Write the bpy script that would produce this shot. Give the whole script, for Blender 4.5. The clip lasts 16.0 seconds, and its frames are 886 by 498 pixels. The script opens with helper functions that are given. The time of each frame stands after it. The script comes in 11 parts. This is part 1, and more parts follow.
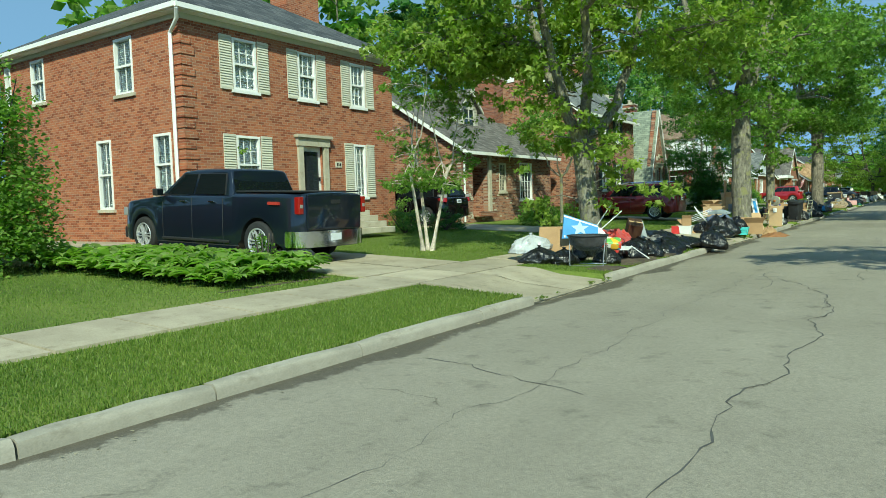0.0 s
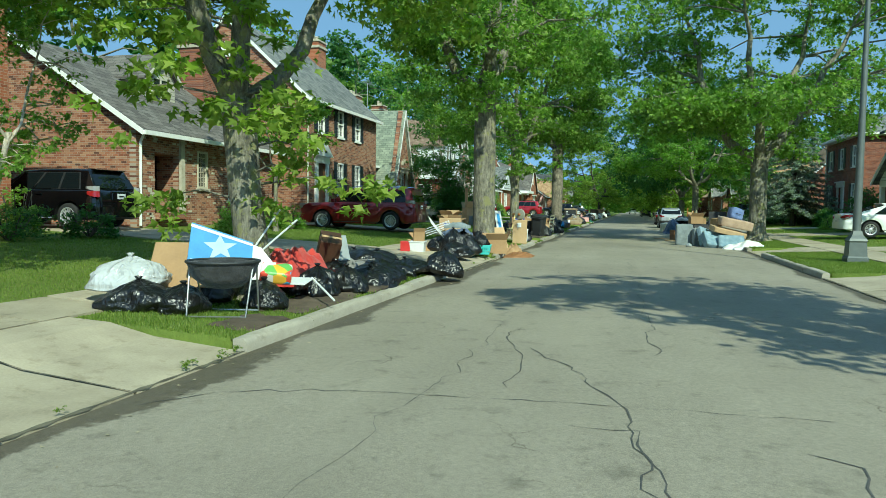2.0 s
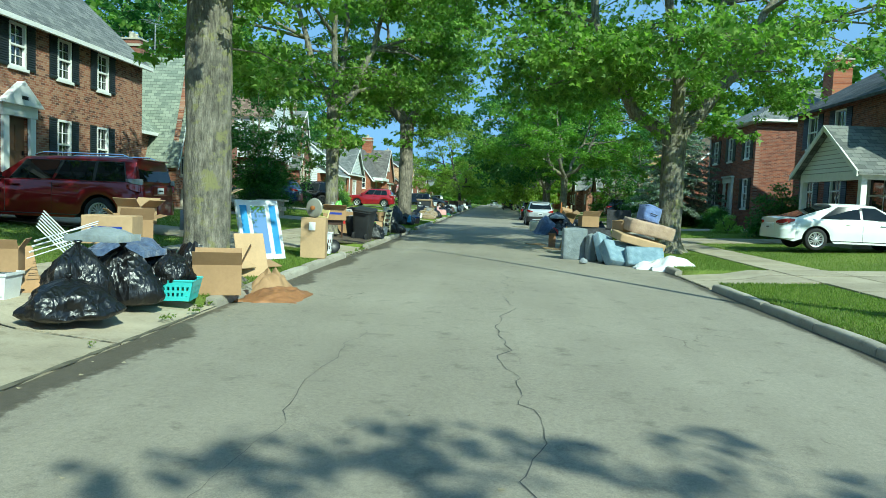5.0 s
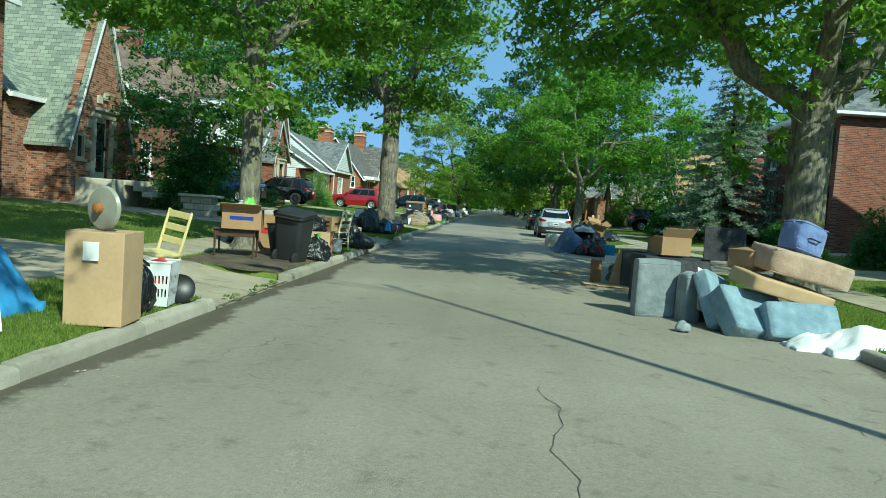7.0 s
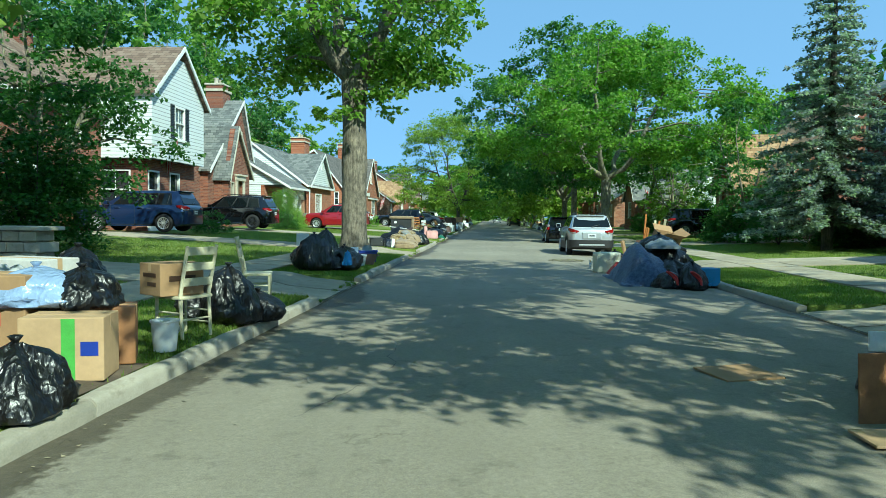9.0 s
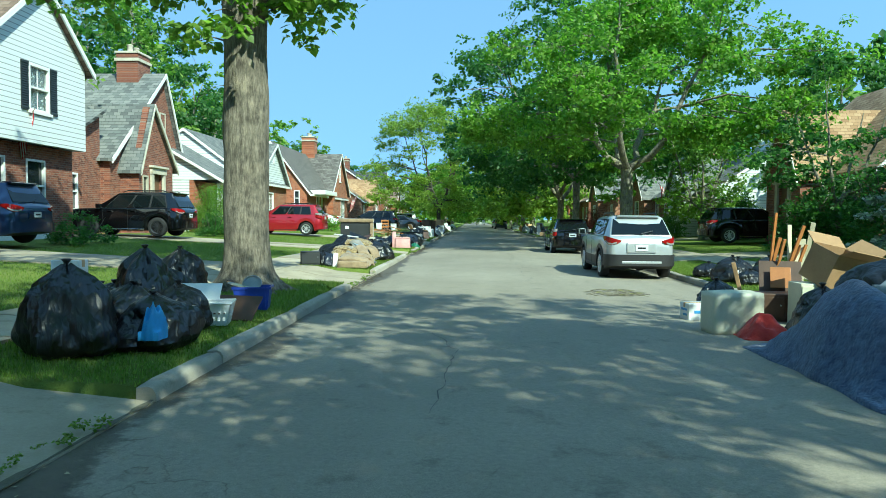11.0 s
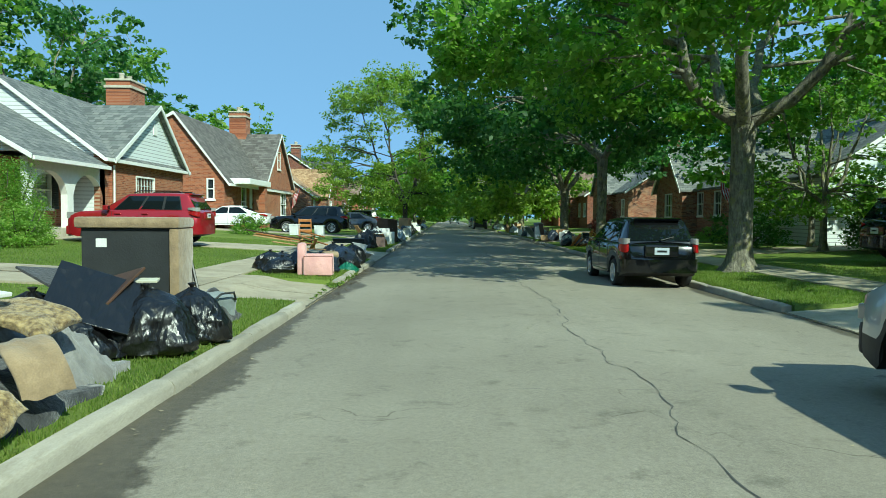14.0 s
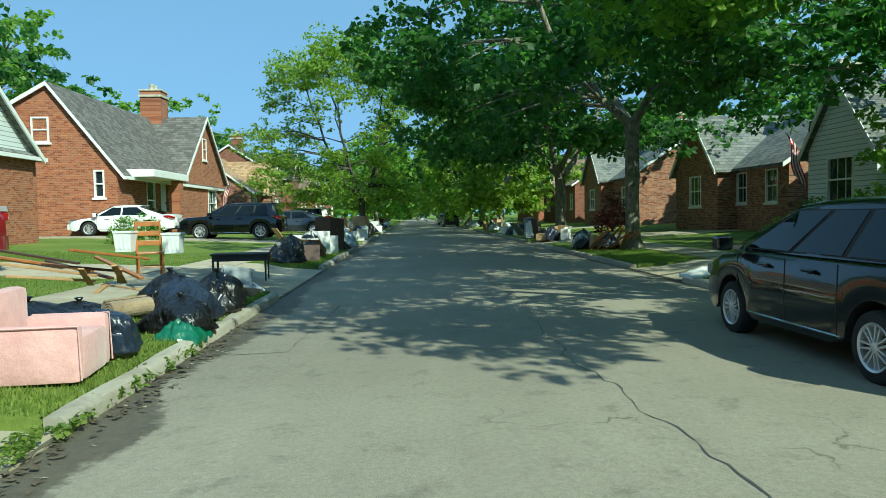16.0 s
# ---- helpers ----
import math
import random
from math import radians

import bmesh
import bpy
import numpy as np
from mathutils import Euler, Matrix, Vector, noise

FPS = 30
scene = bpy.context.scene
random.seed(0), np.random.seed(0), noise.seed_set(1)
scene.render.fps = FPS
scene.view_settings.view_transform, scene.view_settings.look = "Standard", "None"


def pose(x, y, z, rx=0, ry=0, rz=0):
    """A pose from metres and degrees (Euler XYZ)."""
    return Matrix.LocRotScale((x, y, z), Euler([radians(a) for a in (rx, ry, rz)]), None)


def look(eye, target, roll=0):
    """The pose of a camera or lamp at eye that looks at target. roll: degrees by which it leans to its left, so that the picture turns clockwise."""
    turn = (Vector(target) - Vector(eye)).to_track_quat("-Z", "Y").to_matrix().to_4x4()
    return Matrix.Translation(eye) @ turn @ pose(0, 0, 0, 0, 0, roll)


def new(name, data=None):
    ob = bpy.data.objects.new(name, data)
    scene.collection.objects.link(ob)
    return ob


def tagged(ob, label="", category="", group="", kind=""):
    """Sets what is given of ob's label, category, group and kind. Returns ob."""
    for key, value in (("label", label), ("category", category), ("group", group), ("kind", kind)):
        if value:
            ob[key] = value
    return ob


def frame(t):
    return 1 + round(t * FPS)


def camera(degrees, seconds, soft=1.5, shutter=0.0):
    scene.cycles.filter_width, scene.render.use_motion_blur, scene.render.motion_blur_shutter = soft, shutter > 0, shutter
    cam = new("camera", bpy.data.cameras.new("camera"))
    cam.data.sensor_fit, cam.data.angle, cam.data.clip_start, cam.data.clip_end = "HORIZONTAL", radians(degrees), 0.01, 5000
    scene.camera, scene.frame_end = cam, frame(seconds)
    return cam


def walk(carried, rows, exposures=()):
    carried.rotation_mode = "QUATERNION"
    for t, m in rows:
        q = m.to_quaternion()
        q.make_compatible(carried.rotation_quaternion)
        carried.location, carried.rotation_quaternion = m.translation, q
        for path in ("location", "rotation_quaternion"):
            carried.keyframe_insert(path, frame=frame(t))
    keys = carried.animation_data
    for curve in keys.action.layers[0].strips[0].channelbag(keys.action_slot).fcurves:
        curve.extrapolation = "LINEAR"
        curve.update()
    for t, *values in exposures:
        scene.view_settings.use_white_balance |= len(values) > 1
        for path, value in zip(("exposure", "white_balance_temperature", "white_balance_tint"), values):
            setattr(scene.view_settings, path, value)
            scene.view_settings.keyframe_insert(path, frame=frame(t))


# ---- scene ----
cam = camera(64.76, 16.0, soft=0.85)
ROWS = [
    (0, 0.917, -0.331, 1.545, 34.32, -3.76, 1.75),
    (0.5, 0.417, 1.156, 1.507, 28.58, -3.87, 1.70),
    (1, 0.076, 2.645, 1.467, 23.05, -3.74, 1.15),
    (1.5, -0.102, 4.275, 1.456, 18.45, -3.59, 0.32),
    (2, -0.211, 6.039, 1.460, 14.95, -3.47, -0.84),
    (2.5, -0.277, 7.789, 1.449, 12.34, -3.38, -1.42),
    (3, -0.261, 9.483, 1.494, 10.17, -3.51, -1.54),
    (3.5, -0.257, 11.232, 1.507, 8.19, -3.71, -1.81),
    (4, -0.283, 13.060, 1.508, 6.07, -3.86, -1.92),
    (4.5, -0.312, 14.968, 1.508, 4.41, -4.13, -2.73),
    (5, -0.351, 16.898, 1.516, 3.91, -4.08, -2.39),
    (7.5, -0.639, 27.816, 1.485, 3.94, -3.74, -4.36),
    (8, -0.723, 30.254, 1.495, 4.37, -3.99, -3.79),
    (8.5, -0.831, 32.749, 1.504, 4.41, -3.61, -2.27),
    (9, -1.000, 35.247, 1.473, 3.90, -2.67, -0.71),
    (11.5, -1.338, 47.365, 1.490, 2.18, -2.47, -0.58),
    (12, -1.420, 49.911, 1.507, 1.90, -2.57, -0.55),
    (12.5, -1.485, 52.474, 1.499, 1.58, -2.43, -0.43),
    (13, -1.530, 55.037, 1.495, 1.17, -2.35, -0.52),
    (13.5, -1.540, 57.668, 1.478, 0.76, -2.39, -0.52),
    (14, -1.562, 60.354, 1.498, 0.16, -2.61, -0.51),
    (14.5, -1.552, 62.986, 1.495, -0.45, -2.78, -0.26),
    (15, -1.530, 65.551, 1.477, -1.12, -2.90, 0.07),
    (15.5, -1.517, 68.051, 1.474, -1.84, -2.93, 0.49),
    (16, -1.471, 70.486, 1.436, -2.54, -2.85, 0.94),
]
walk(cam, [(t, pose(x, y, z, 90 + pitch, roll, yaw)) for t, x, y, z, yaw, pitch, roll in ROWS],
     exposures=tuple((t, e, k, -21) for t, e, k in ((0.0, 1.09, 6750), (2.0, 1.1, 6450), (4.2, 1.25, 6550), (5.0, 1.33, 5950), (7.5, 1.11, 6100), (8.5, 1.23, 6000), (9.0, 1.37, 6000), (11.5, 1.6, 6000), (13.0, 1.37, 6100), (14.0, 1.22, 6200), (16.0, 1.28, 6250))))

# ---- light: a clear summer morning, sun behind the right shoulder ----
SUN_EL = 39.0
SUN_DIR = Vector((0.58, -0.81, math.tan(radians(SUN_EL)))).normalized()
sky_world = bpy.data.worlds.new("sky")
scene.world = sky_world
sky_world.use_nodes = True
wn = sky_world.node_tree.nodes
sky = wn.new("ShaderNodeTexSky")
sky.sky_type = "NISHITA"
sky.sun_disc = False
sky.sun_elevation = radians(SUN_EL)
sky.sun_rotation = math.atan2(SUN_DIR.x, SUN_DIR.y)
sky.air_density, sky.dust_density, sky.ozone_density = 1.0, 0.0, 1.3
wn["Background"].inputs["Strength"].default_value = 0.15
sky_dir, lift, unit = wn.new("ShaderNodeTexCoord"), wn.new("ShaderNodeVectorMath"), wn.new("ShaderNodeVectorMath")
lift.operation, unit.operation = "ADD", "NORMALIZE"
lift.inputs[1].default_value = (0.0, 0.0, 0.65)      # clear air: little haze low in the sky
wl = sky_world.node_tree.links
wl.new(sky_dir.outputs["Generated"], lift.inputs[0])
wl.new(lift.outputs[0], unit.inputs[0])
wl.new(unit.outputs[0], sky.inputs[0])
wl.new(sky.outputs[0], wn["Background"].inputs[0])
sun_data = bpy.data.lights.new("sun", "SUN")
sun_data.energy, sun_data.angle, sun_data.color = 2.65, radians(0.55), (1.0, 0.96, 0.885)
sun = new("sun", sun_data)
sun.matrix_world = look(SUN_DIR * 200, (0, 0, 0))

# ---- tools ----
class MB:
    """Collects vertices and faces of one mesh."""

    def __init__(self):
        self.v, self.f, self.m = [], [], []

    def add(self, vs, fs, mi=0, at=None):
        o = len(self.v)
        if at is not None:
            vs = [at @ Vector(p) for p in vs]
        self.v += [tuple(p) for p in vs]
        self.f += [tuple(i + o for i in f) for f in fs]
        self.m += [mi] * len(fs)
        return self

    def box(self, x0, y0, z0, x1, y1, z1, at=None, c=0.0, mi=0):
        """A box between two corners, its edges chamfered by c."""
        if c <= 0:
            vs = [(x, y, z) for x in (x0, x1) for y in (y0, y1) for z in (z0, z1)]
            return self.add(vs, [(0, 1, 3, 2), (4, 6, 7, 5), (0, 4, 5, 1), (2, 3, 7, 6), (0, 2, 6, 4), (1, 5, 7, 3)], mi, at)
        bm = bmesh.new()
        bmesh.ops.create_cube(bm, size=1.0, matrix=Matrix.Translation(((x0 + x1) / 2, (y0 + y1) / 2, (z0 + z1) / 2)) @ Matrix.Diagonal((x1 - x0, y1 - y0, z1 - z0, 1)))
        bmesh.ops.bevel(bm, geom=bm.edges[:], offset=c, segments=2, profile=0.6, affect="EDGES")
        return self.bm(bm, at, mi)

    def bm(self, bm, at=None, mi=0):
        bm.verts.index_update()
        self.add([v.co.copy() for v in bm.verts], [[v.index for v in f.verts] for f in bm.faces], mi, at)
        bm.free()
        return self

    def tube(self, pts, rad, n=8, caps=True, mi=0, at=None):
        """A tube along points with a radius at each."""
        pts = [Vector(p) for p in pts]
        if not isinstance(rad, (list, tuple)):
            rad = [rad] * len(pts)
        vs, fs, side = [], [], None
        for i, p in enumerate(pts):
            d = (pts[min(i + 1, len(pts) - 1)] - pts[max(i - 1, 0)]).normalized()
            if side is None:
                side = d.cross(Vector((0, 0, 1)) if abs(d.z) < 0.9 else Vector((1, 0, 0))).normalized()
            side = (side - d * side.dot(d)).normalized()
            up = d.cross(side)
            for k in range(n):
                a = 2 * math.pi * k / n
                vs.append(p + (side * math.cos(a) + up * math.sin(a)) * rad[i])
        for i in range(len(pts) - 1):
            for k in range(n):
                a, b = i * n + k, i * n + (k + 1) % n
                fs.append((a, b, b + n, a + n))
        if caps:
            fs.append(tuple(range(n))[::-1])
            fs.append(tuple(range((len(pts) - 1) * n, len(pts) * n)))
        return self.add(vs, fs, mi, at)

    def loft(self, rings, closed=True, caps=True, mi=0, at=None):
        n = len(rings[0])
        vs = [p for r in rings for p in r]
        fs = []
        for i in range(len(rings) - 1):
            for k in range(n if closed else n - 1):
                a, b = i * n + k, i * n + (k + 1) % n
                fs.append((a, b, b + n, a + n))
        if caps:
            fs.append(tuple(range(n))[::-1])
            fs.append(tuple(range((len(rings) - 1) * n, len(rings) * n)))
        return self.add(vs, fs, mi, at)

    def lathe(self, prof, n=16, at=None, mi=0, caps=True):
        """Turns (radius, z) points round z."""
        return self.loft([[(r * math.cos(2 * math.pi * k / n), r * math.sin(2 * math.pi * k / n), z) for k in range(n)] for r, z in prof], True, caps, mi, at)

    def prism(self, poly, axis, a, b, mi=0, at=None):
        """A flat outline (2D) pushed along an axis from a to b."""
        put = {"x": lambda p, d: (d, p[0], p[1]), "y": lambda p, d: (p[0], d, p[1]), "z": lambda p, d: (p[0], p[1], d)}[axis]
        return self.loft([[put(p, a) for p in poly], [put(p, b) for p in poly]], True, True, mi, at)

    def mesh(self, name, mats, smooth=False):
        me = bpy.data.meshes.new(name)
        me.from_pydata(self.v, [], self.f)
        for m in mats if isinstance(mats, (list, tuple)) else [mats]:
            me.materials.append(m)
        if any(self.m):
            me.polygons.foreach_set("material_index", self.m)
        bm = bmesh.new()
        bm.from_mesh(me)
        bmesh.ops.recalc_face_normals(bm, faces=bm.faces[:])
        bm.to_mesh(me)
        bm.free()
        if smooth:
            me.shade_smooth()
            if smooth != True:
                me.set_sharp_from_angle(angle=radians(smooth))
        return me


def big_mesh(name, verts, faces, mats):
    """A large mesh of equal faces from arrays."""
    me = bpy.data.meshes.new(name)
    k = faces.shape[1]
    me.vertices.add(len(verts))
    me.vertices.foreach_set("co", np.ascontiguousarray(verts, dtype=np.float32).ravel())
    me.loops.add(faces.size)
    me.loops.foreach_set("vertex_index", np.ascontiguousarray(faces, dtype=np.int32).ravel())
    me.polygons.add(len(faces))
    me.polygons.foreach_set("loop_start", np.arange(0, faces.size, k, dtype=np.int32))
    me.update(calc_edges=True)
    for m in mats:
        me.materials.append(m)
    return me


def thing(name, at=None, label="", category="", group="", kind=""):
    """An empty at the base of a thing, which carries its parts."""
    ob = new(name)
    ob.empty_display_size = 0.2
    if at is not None:
        ob.matrix_world = at
    return tagged(ob, label, category, group, kind)


def part(name, mb, material, parent=None, label="", smooth=False):
    ob = new(name, mb.mesh(name, material, smooth) if isinstance(mb, MB) else mb)
    if parent is not None:
        ob.parent = parent
    return tagged(ob, label)


def solo(name, mb, material, label, category, at=None, group="", kind="", smooth=False):
    """A thing of one mesh."""
    ob = part(name, mb, material, None, "", smooth)
    if at is not None:
        ob.matrix_world = at
    return tagged(ob, label, category, group, kind)


def gz(x):
    """Height of the ground across the street."""
    if x < -3.8:
        return 0.13 + min(-3.8 - x, 12.0) * 0.045
    if x > 3.9:
        return 0.13 + min(x - 3.9, 12.0) * 0.040
    return 0.05 * (1 - (x / 3.9) ** 2)


# ---- materials ----
def nodes(name):
    m = bpy.data.materials.new(name)
    m.use_nodes = True
    t = m.node_tree
    return m, t, t.nodes["Principled BSDF"]


def link(t, a, b):
    t.links.new(a, b)


def ramp(t, fac, stops):
    r = t.nodes.new("ShaderNodeValToRGB")
    e = r.color_ramp.elements
    while len(e) < len(stops):
        e.new(0.5)
    for el, (p, c) in zip(e, stops):
        el.position, el.color = p, (*c, 1)
    link(t, fac, r.inputs[0])
    return r.outputs[0]


def noise_tex(t, scale, detail=4, rough=0.55, coord="Object", stretch=None, off=None):
    tc = t.nodes.new("ShaderNodeTexCoord")
    src = tc.outputs[coord]
    if stretch or off:
        mp = t.nodes.new("ShaderNodeMapping")
        mp.inputs["Scale"].default_value = stretch or (1, 1, 1)
        mp.inputs["Location"].default_value = off or (0, 0, 0)
        link(t, src, mp.inputs[0])
        src = mp.outputs[0]
    n = t.nodes.new("ShaderNodeTexNoise")
    n.inputs["Scale"].default_value, n.inputs["Detail"].default_value, n.inputs["Roughness"].default_value = scale, detail, rough
    link(t, src, n.inputs["Vector"])
    return n.outputs["Fac"]


def mixc(t, fac, a, b, mode="MIX"):
    n = t.nodes.new("ShaderNodeMix")
    n.data_type, n.blend_type = "RGBA", mode
    for s, v in ((0, fac), (6, a), (7, b)):
        if isinstance(v, (int, float)):
            n.inputs[s].default_value = v
        elif isinstance(v, tuple):
            n.inputs[s].default_value = (*v, 1)
        else:
            link(t, v, n.inputs[s])
    return n.outputs[2]


def bump(t, b, height, strength=0.3, dist=0.02):
    n = t.nodes.new("ShaderNodeBump")
    n.inputs["Strength"].default_value, n.inputs["Distance"].default_value = strength, dist
    link(t, height, n.inputs["Height"])
    link(t, n.outputs[0], b.inputs["Normal"])


def obj_random(t):
    return t.nodes.new("ShaderNodeObjectInfo").outputs["Random"]


def plain(name, col, rough=0.6, metal=0.0, var=0.12, scale=6.0, bumps=0.15, coat=0.0, spec=0.5):
    """A surface with two scales of colour variation and a fine relief."""
    m, t, b = nodes(name)
    lo = tuple(max(0, c * (1 - var)) for c in col)
    hi = tuple(min(1, c * (1 + var)) for c in col)
    c1 = ramp(t, noise_tex(t, scale, 5), [(0.3, lo), (0.7, hi)])
    c2 = mixc(t, noise_tex(t, scale * 9, 3), (0.86, 0.86, 0.86), (1.08, 1.08, 1.08))
    link(t, mixc(t, 1.0, c1, c2, "MULTIPLY"), b.inputs["Base Color"])
    b.inputs["Roughness"].default_value, b.inputs["Metallic"].default_value = rough, metal
    b.inputs["Coat Weight"].default_value, b.inputs["Specular IOR Level"].default_value = coat, spec
    if bumps:
        bump(t, b, noise_tex(t, scale * 14, 4), bumps, 0.01)
    return m


def brick_mat(name, cols, mortar, axis, bw=0.21, bh=0.075, seed=0.0):
    """Brickwork laid along x or y of the object."""
    m, t, b = nodes(name)
    tc = t.nodes.new("ShaderNodeTexCoord")
    sp = t.nodes.new("ShaderNodeSeparateXYZ")
    link(t, tc.outputs["Object"], sp.inputs[0])
    cb = t.nodes.new("ShaderNodeCombineXYZ")
    link(t, sp.outputs[axis], cb.inputs[0])
    link(t, sp.outputs[2], cb.inputs[1])
    br = t.nodes.new("ShaderNodeTexBrick")
    link(t, cb.outputs[0], br.inputs["Vector"])
    br.inputs["Scale"].default_value = 1.0
    br.inputs["Brick Width"].default_value, br.inputs["Row Height"].default_value = bw, bh
    br.inputs["Mortar Size"].default_value, br.inputs["Mortar Smooth"].default_value = 0.006, 0.3
    br.inputs["Color1"].default_value, br.inputs["Color2"].default_value = (0, 0, 0, 1), (1, 1, 1, 1)
    br.inputs["Mortar"].default_value = (0.5, 0.5, 0.5, 1)
    br.inputs["Bias"].default_value = 0.0
    tone = ramp(t, br.outputs["Color"], [(i / (len(cols) - 1), c) for i, c in enumerate(cols)])
    stain = mixc(t, noise_tex(t, 0.9, 4, off=(seed, 0, 0)), (0.72, 0.72, 0.75), (1.12, 1.1, 1.08))
    tone = mixc(t, 1.0, tone, stain, "MULTIPLY")
    tone = mixc(t, 1.0, tone, mixc(t, noise_tex(t, 60, 3), (0.8, 0.8, 0.8), (1.15, 1.15, 1.15)), "MULTIPLY")
    link(t, mixc(t, br.outputs["Fac"], tone, mortar), b.inputs["Base Color"])
    b.inputs["Roughness"].default_value = 0.9
    inv = t.nodes.new("ShaderNodeMath")
    inv.operation = "SUBTRACT"
    inv.inputs[0].default_value = 1.0
    link(t, br.outputs["Fac"], inv.inputs[1])
    bump(t, b, inv.outputs[0], 0.6, 0.012)
    return m


def shingle_mat(name, cols, axis, bw=0.30, bh=0.14):
    """Roof shingles in courses: rows follow the height, tabs run along x or y."""
    m, t, b = nodes(name)
    tc = t.nodes.new("ShaderNodeTexCoord")
    sp = t.nodes.new("ShaderNodeSeparateXYZ")
    link(t, tc.outputs["Object"], sp.inputs[0])
    cb = t.nodes.new("ShaderNodeCombineXYZ")
    link(t, sp.outputs[axis], cb.inputs[0])
    link(t, sp.outputs[2], cb.inputs[1])
    br = t.nodes.new("ShaderNodeTexBrick")
    link(t, cb.outputs[0], br.inputs["Vector"])
    br.inputs["Scale"].default_value = 1.0
    br.inputs["Brick Width"].default_value, br.inputs["Row Height"].default_value = bw, bh
    br.inputs["Mortar Size"].default_value, br.inputs["Mortar Smooth"].default_value = 0.008, 0.6
    br.inputs["Color1"].default_value, br.inputs["Color2"].default_value = (0, 0, 0, 1), (1, 1, 1, 1)
    tone = ramp(t, br.outputs["Color"], [(i / (len(cols) - 1), c) for i, c in enumerate(cols)])
    tone = mixc(t, 1.0, tone, mixc(t, noise_tex(t, 0.7, 5), (0.75, 0.75, 0.77), (1.15, 1.15, 1.12)), "MULTIPLY")
    dark = tuple(c * 0.35 for c in cols[0])
    link(t, mixc(t, br.outputs["Fac"], tone, dark), b.inputs["Base Color"])
    b.inputs["Roughness"].default_value = 0.92
    bump(t, b, noise_tex(t, 90, 3), 0.3, 0.01)
    return m


def leaf_mat(name, a, bcol, c):
    m, t, b = nodes(name)
    geo = t.nodes.new("ShaderNodeNewGeometry")
    tone = ramp(t, geo.outputs["Random Per Island"], [(0.0, a), (0.55, bcol), (1.0, c)])
    tone = mixc(t, 1.0, tone, mixc(t, noise_tex(t, 0.5, 3), (0.7, 0.78, 0.75), (1.2, 1.15, 1.1)), "MULTIPLY")
    link(t, tone, b.inputs["Base Color"])
    b.inputs["Roughness"].default_value = 0.5
    b.inputs["Specular IOR Level"].default_value = 0.35
    tr = t.nodes.new("ShaderNodeBsdfTranslucent")
    bright = mixc(t, 1.0, tone, (1.4, 1.75, 0.8), "MULTIPLY")
    link(t, bright, tr.inputs[0])
    mx = t.nodes.new("ShaderNodeMixShader")
    mx.inputs[0].default_value = 0.52
    link(t, b.outputs[0], mx.inputs[1])
    link(t, tr.outputs[0], mx.inputs[2])
    link(t, mx.outputs[0], t.nodes["Material Output"].inputs[0])
    return m


def glass_mat(name, tint=(0.02, 0.025, 0.03), rough=0.04, spec=0.8, coat=0.3):
    m, t, b = nodes(name)
    b.inputs["Base Color"].default_value = (*tint, 1)
    b.inputs["Roughness"].default_value = rough
    b.inputs["Specular IOR Level"].default_value = spec
    b.inputs["Coat Weight"].default_value = coat
    return m


def paint_mat(name, col, metal=0.35, rough=0.28, coat=0.9):
    m, t, b = nodes(name)
    c = mixc(t, noise_tex(t, 2.0, 4), tuple(x * 0.9 for x in col), tuple(min(1, x * 1.08) for x in col))
    link(t, c, b.inputs["Base Color"])
    b.inputs["Roughness"].default_value, b.inputs["Metallic"].default_value = rough, metal
    b.inputs["Coat Weight"].default_value, b.inputs["Coat Roughness"].default_value = coat, 0.04
    b.inputs["Specular IOR Level"].default_value = 0.2
    return m


def siding_mat(name, col, pitch=0.16):
    m, t, b = nodes(name)
    tc = t.nodes.new("ShaderNodeTexCoord")
    sp = t.nodes.new("ShaderNodeSeparateXYZ")
    link(t, tc.outputs["Object"], sp.inputs[0])
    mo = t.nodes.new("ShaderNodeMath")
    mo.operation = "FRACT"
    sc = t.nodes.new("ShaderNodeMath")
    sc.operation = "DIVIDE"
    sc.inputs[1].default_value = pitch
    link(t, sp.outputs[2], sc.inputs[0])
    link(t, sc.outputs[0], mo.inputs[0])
    # the shade at each board's lap is put into the colour as a dark band
    lap_shade = ramp(t, mo.outputs[0], [(0.0, (0.3, 0.3, 0.3)), (0.14, (0.55, 0.55, 0.55)), (0.2, (1, 1, 1))])
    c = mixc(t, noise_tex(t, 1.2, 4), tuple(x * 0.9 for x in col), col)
    link(t, mixc(t, 1.0, c, lap_shade, "MULTIPLY"), b.inputs["Base Color"])
    b.inputs["Roughness"].default_value = 0.55
    bump(t, b, mo.outputs[0], 0.5, 0.015)
    return m


def grass_mat(name):
    m, t, b = nodes(name)
    c = ramp(t, noise_tex(t, 0.35, 5), [(0.3, (0.13, 0.185, 0.038)), (0.55, (0.19, 0.25, 0.054)), (0.75, (0.27, 0.31, 0.085))])
    c = mixc(t, 1.0, c, mixc(t, noise_tex(t, 14, 5, 0.7), (0.45, 0.5, 0.4), (1.35, 1.3, 1.2)), "MULTIPLY")
    link(t, c, b.inputs["Base Color"])
    b.inputs["Roughness"].default_value, b.inputs["Specular IOR Level"].default_value = 0.9, 0.2
    bump(t, b, noise_tex(t, 60, 4, 0.7), 0.8, 0.05)
    return m


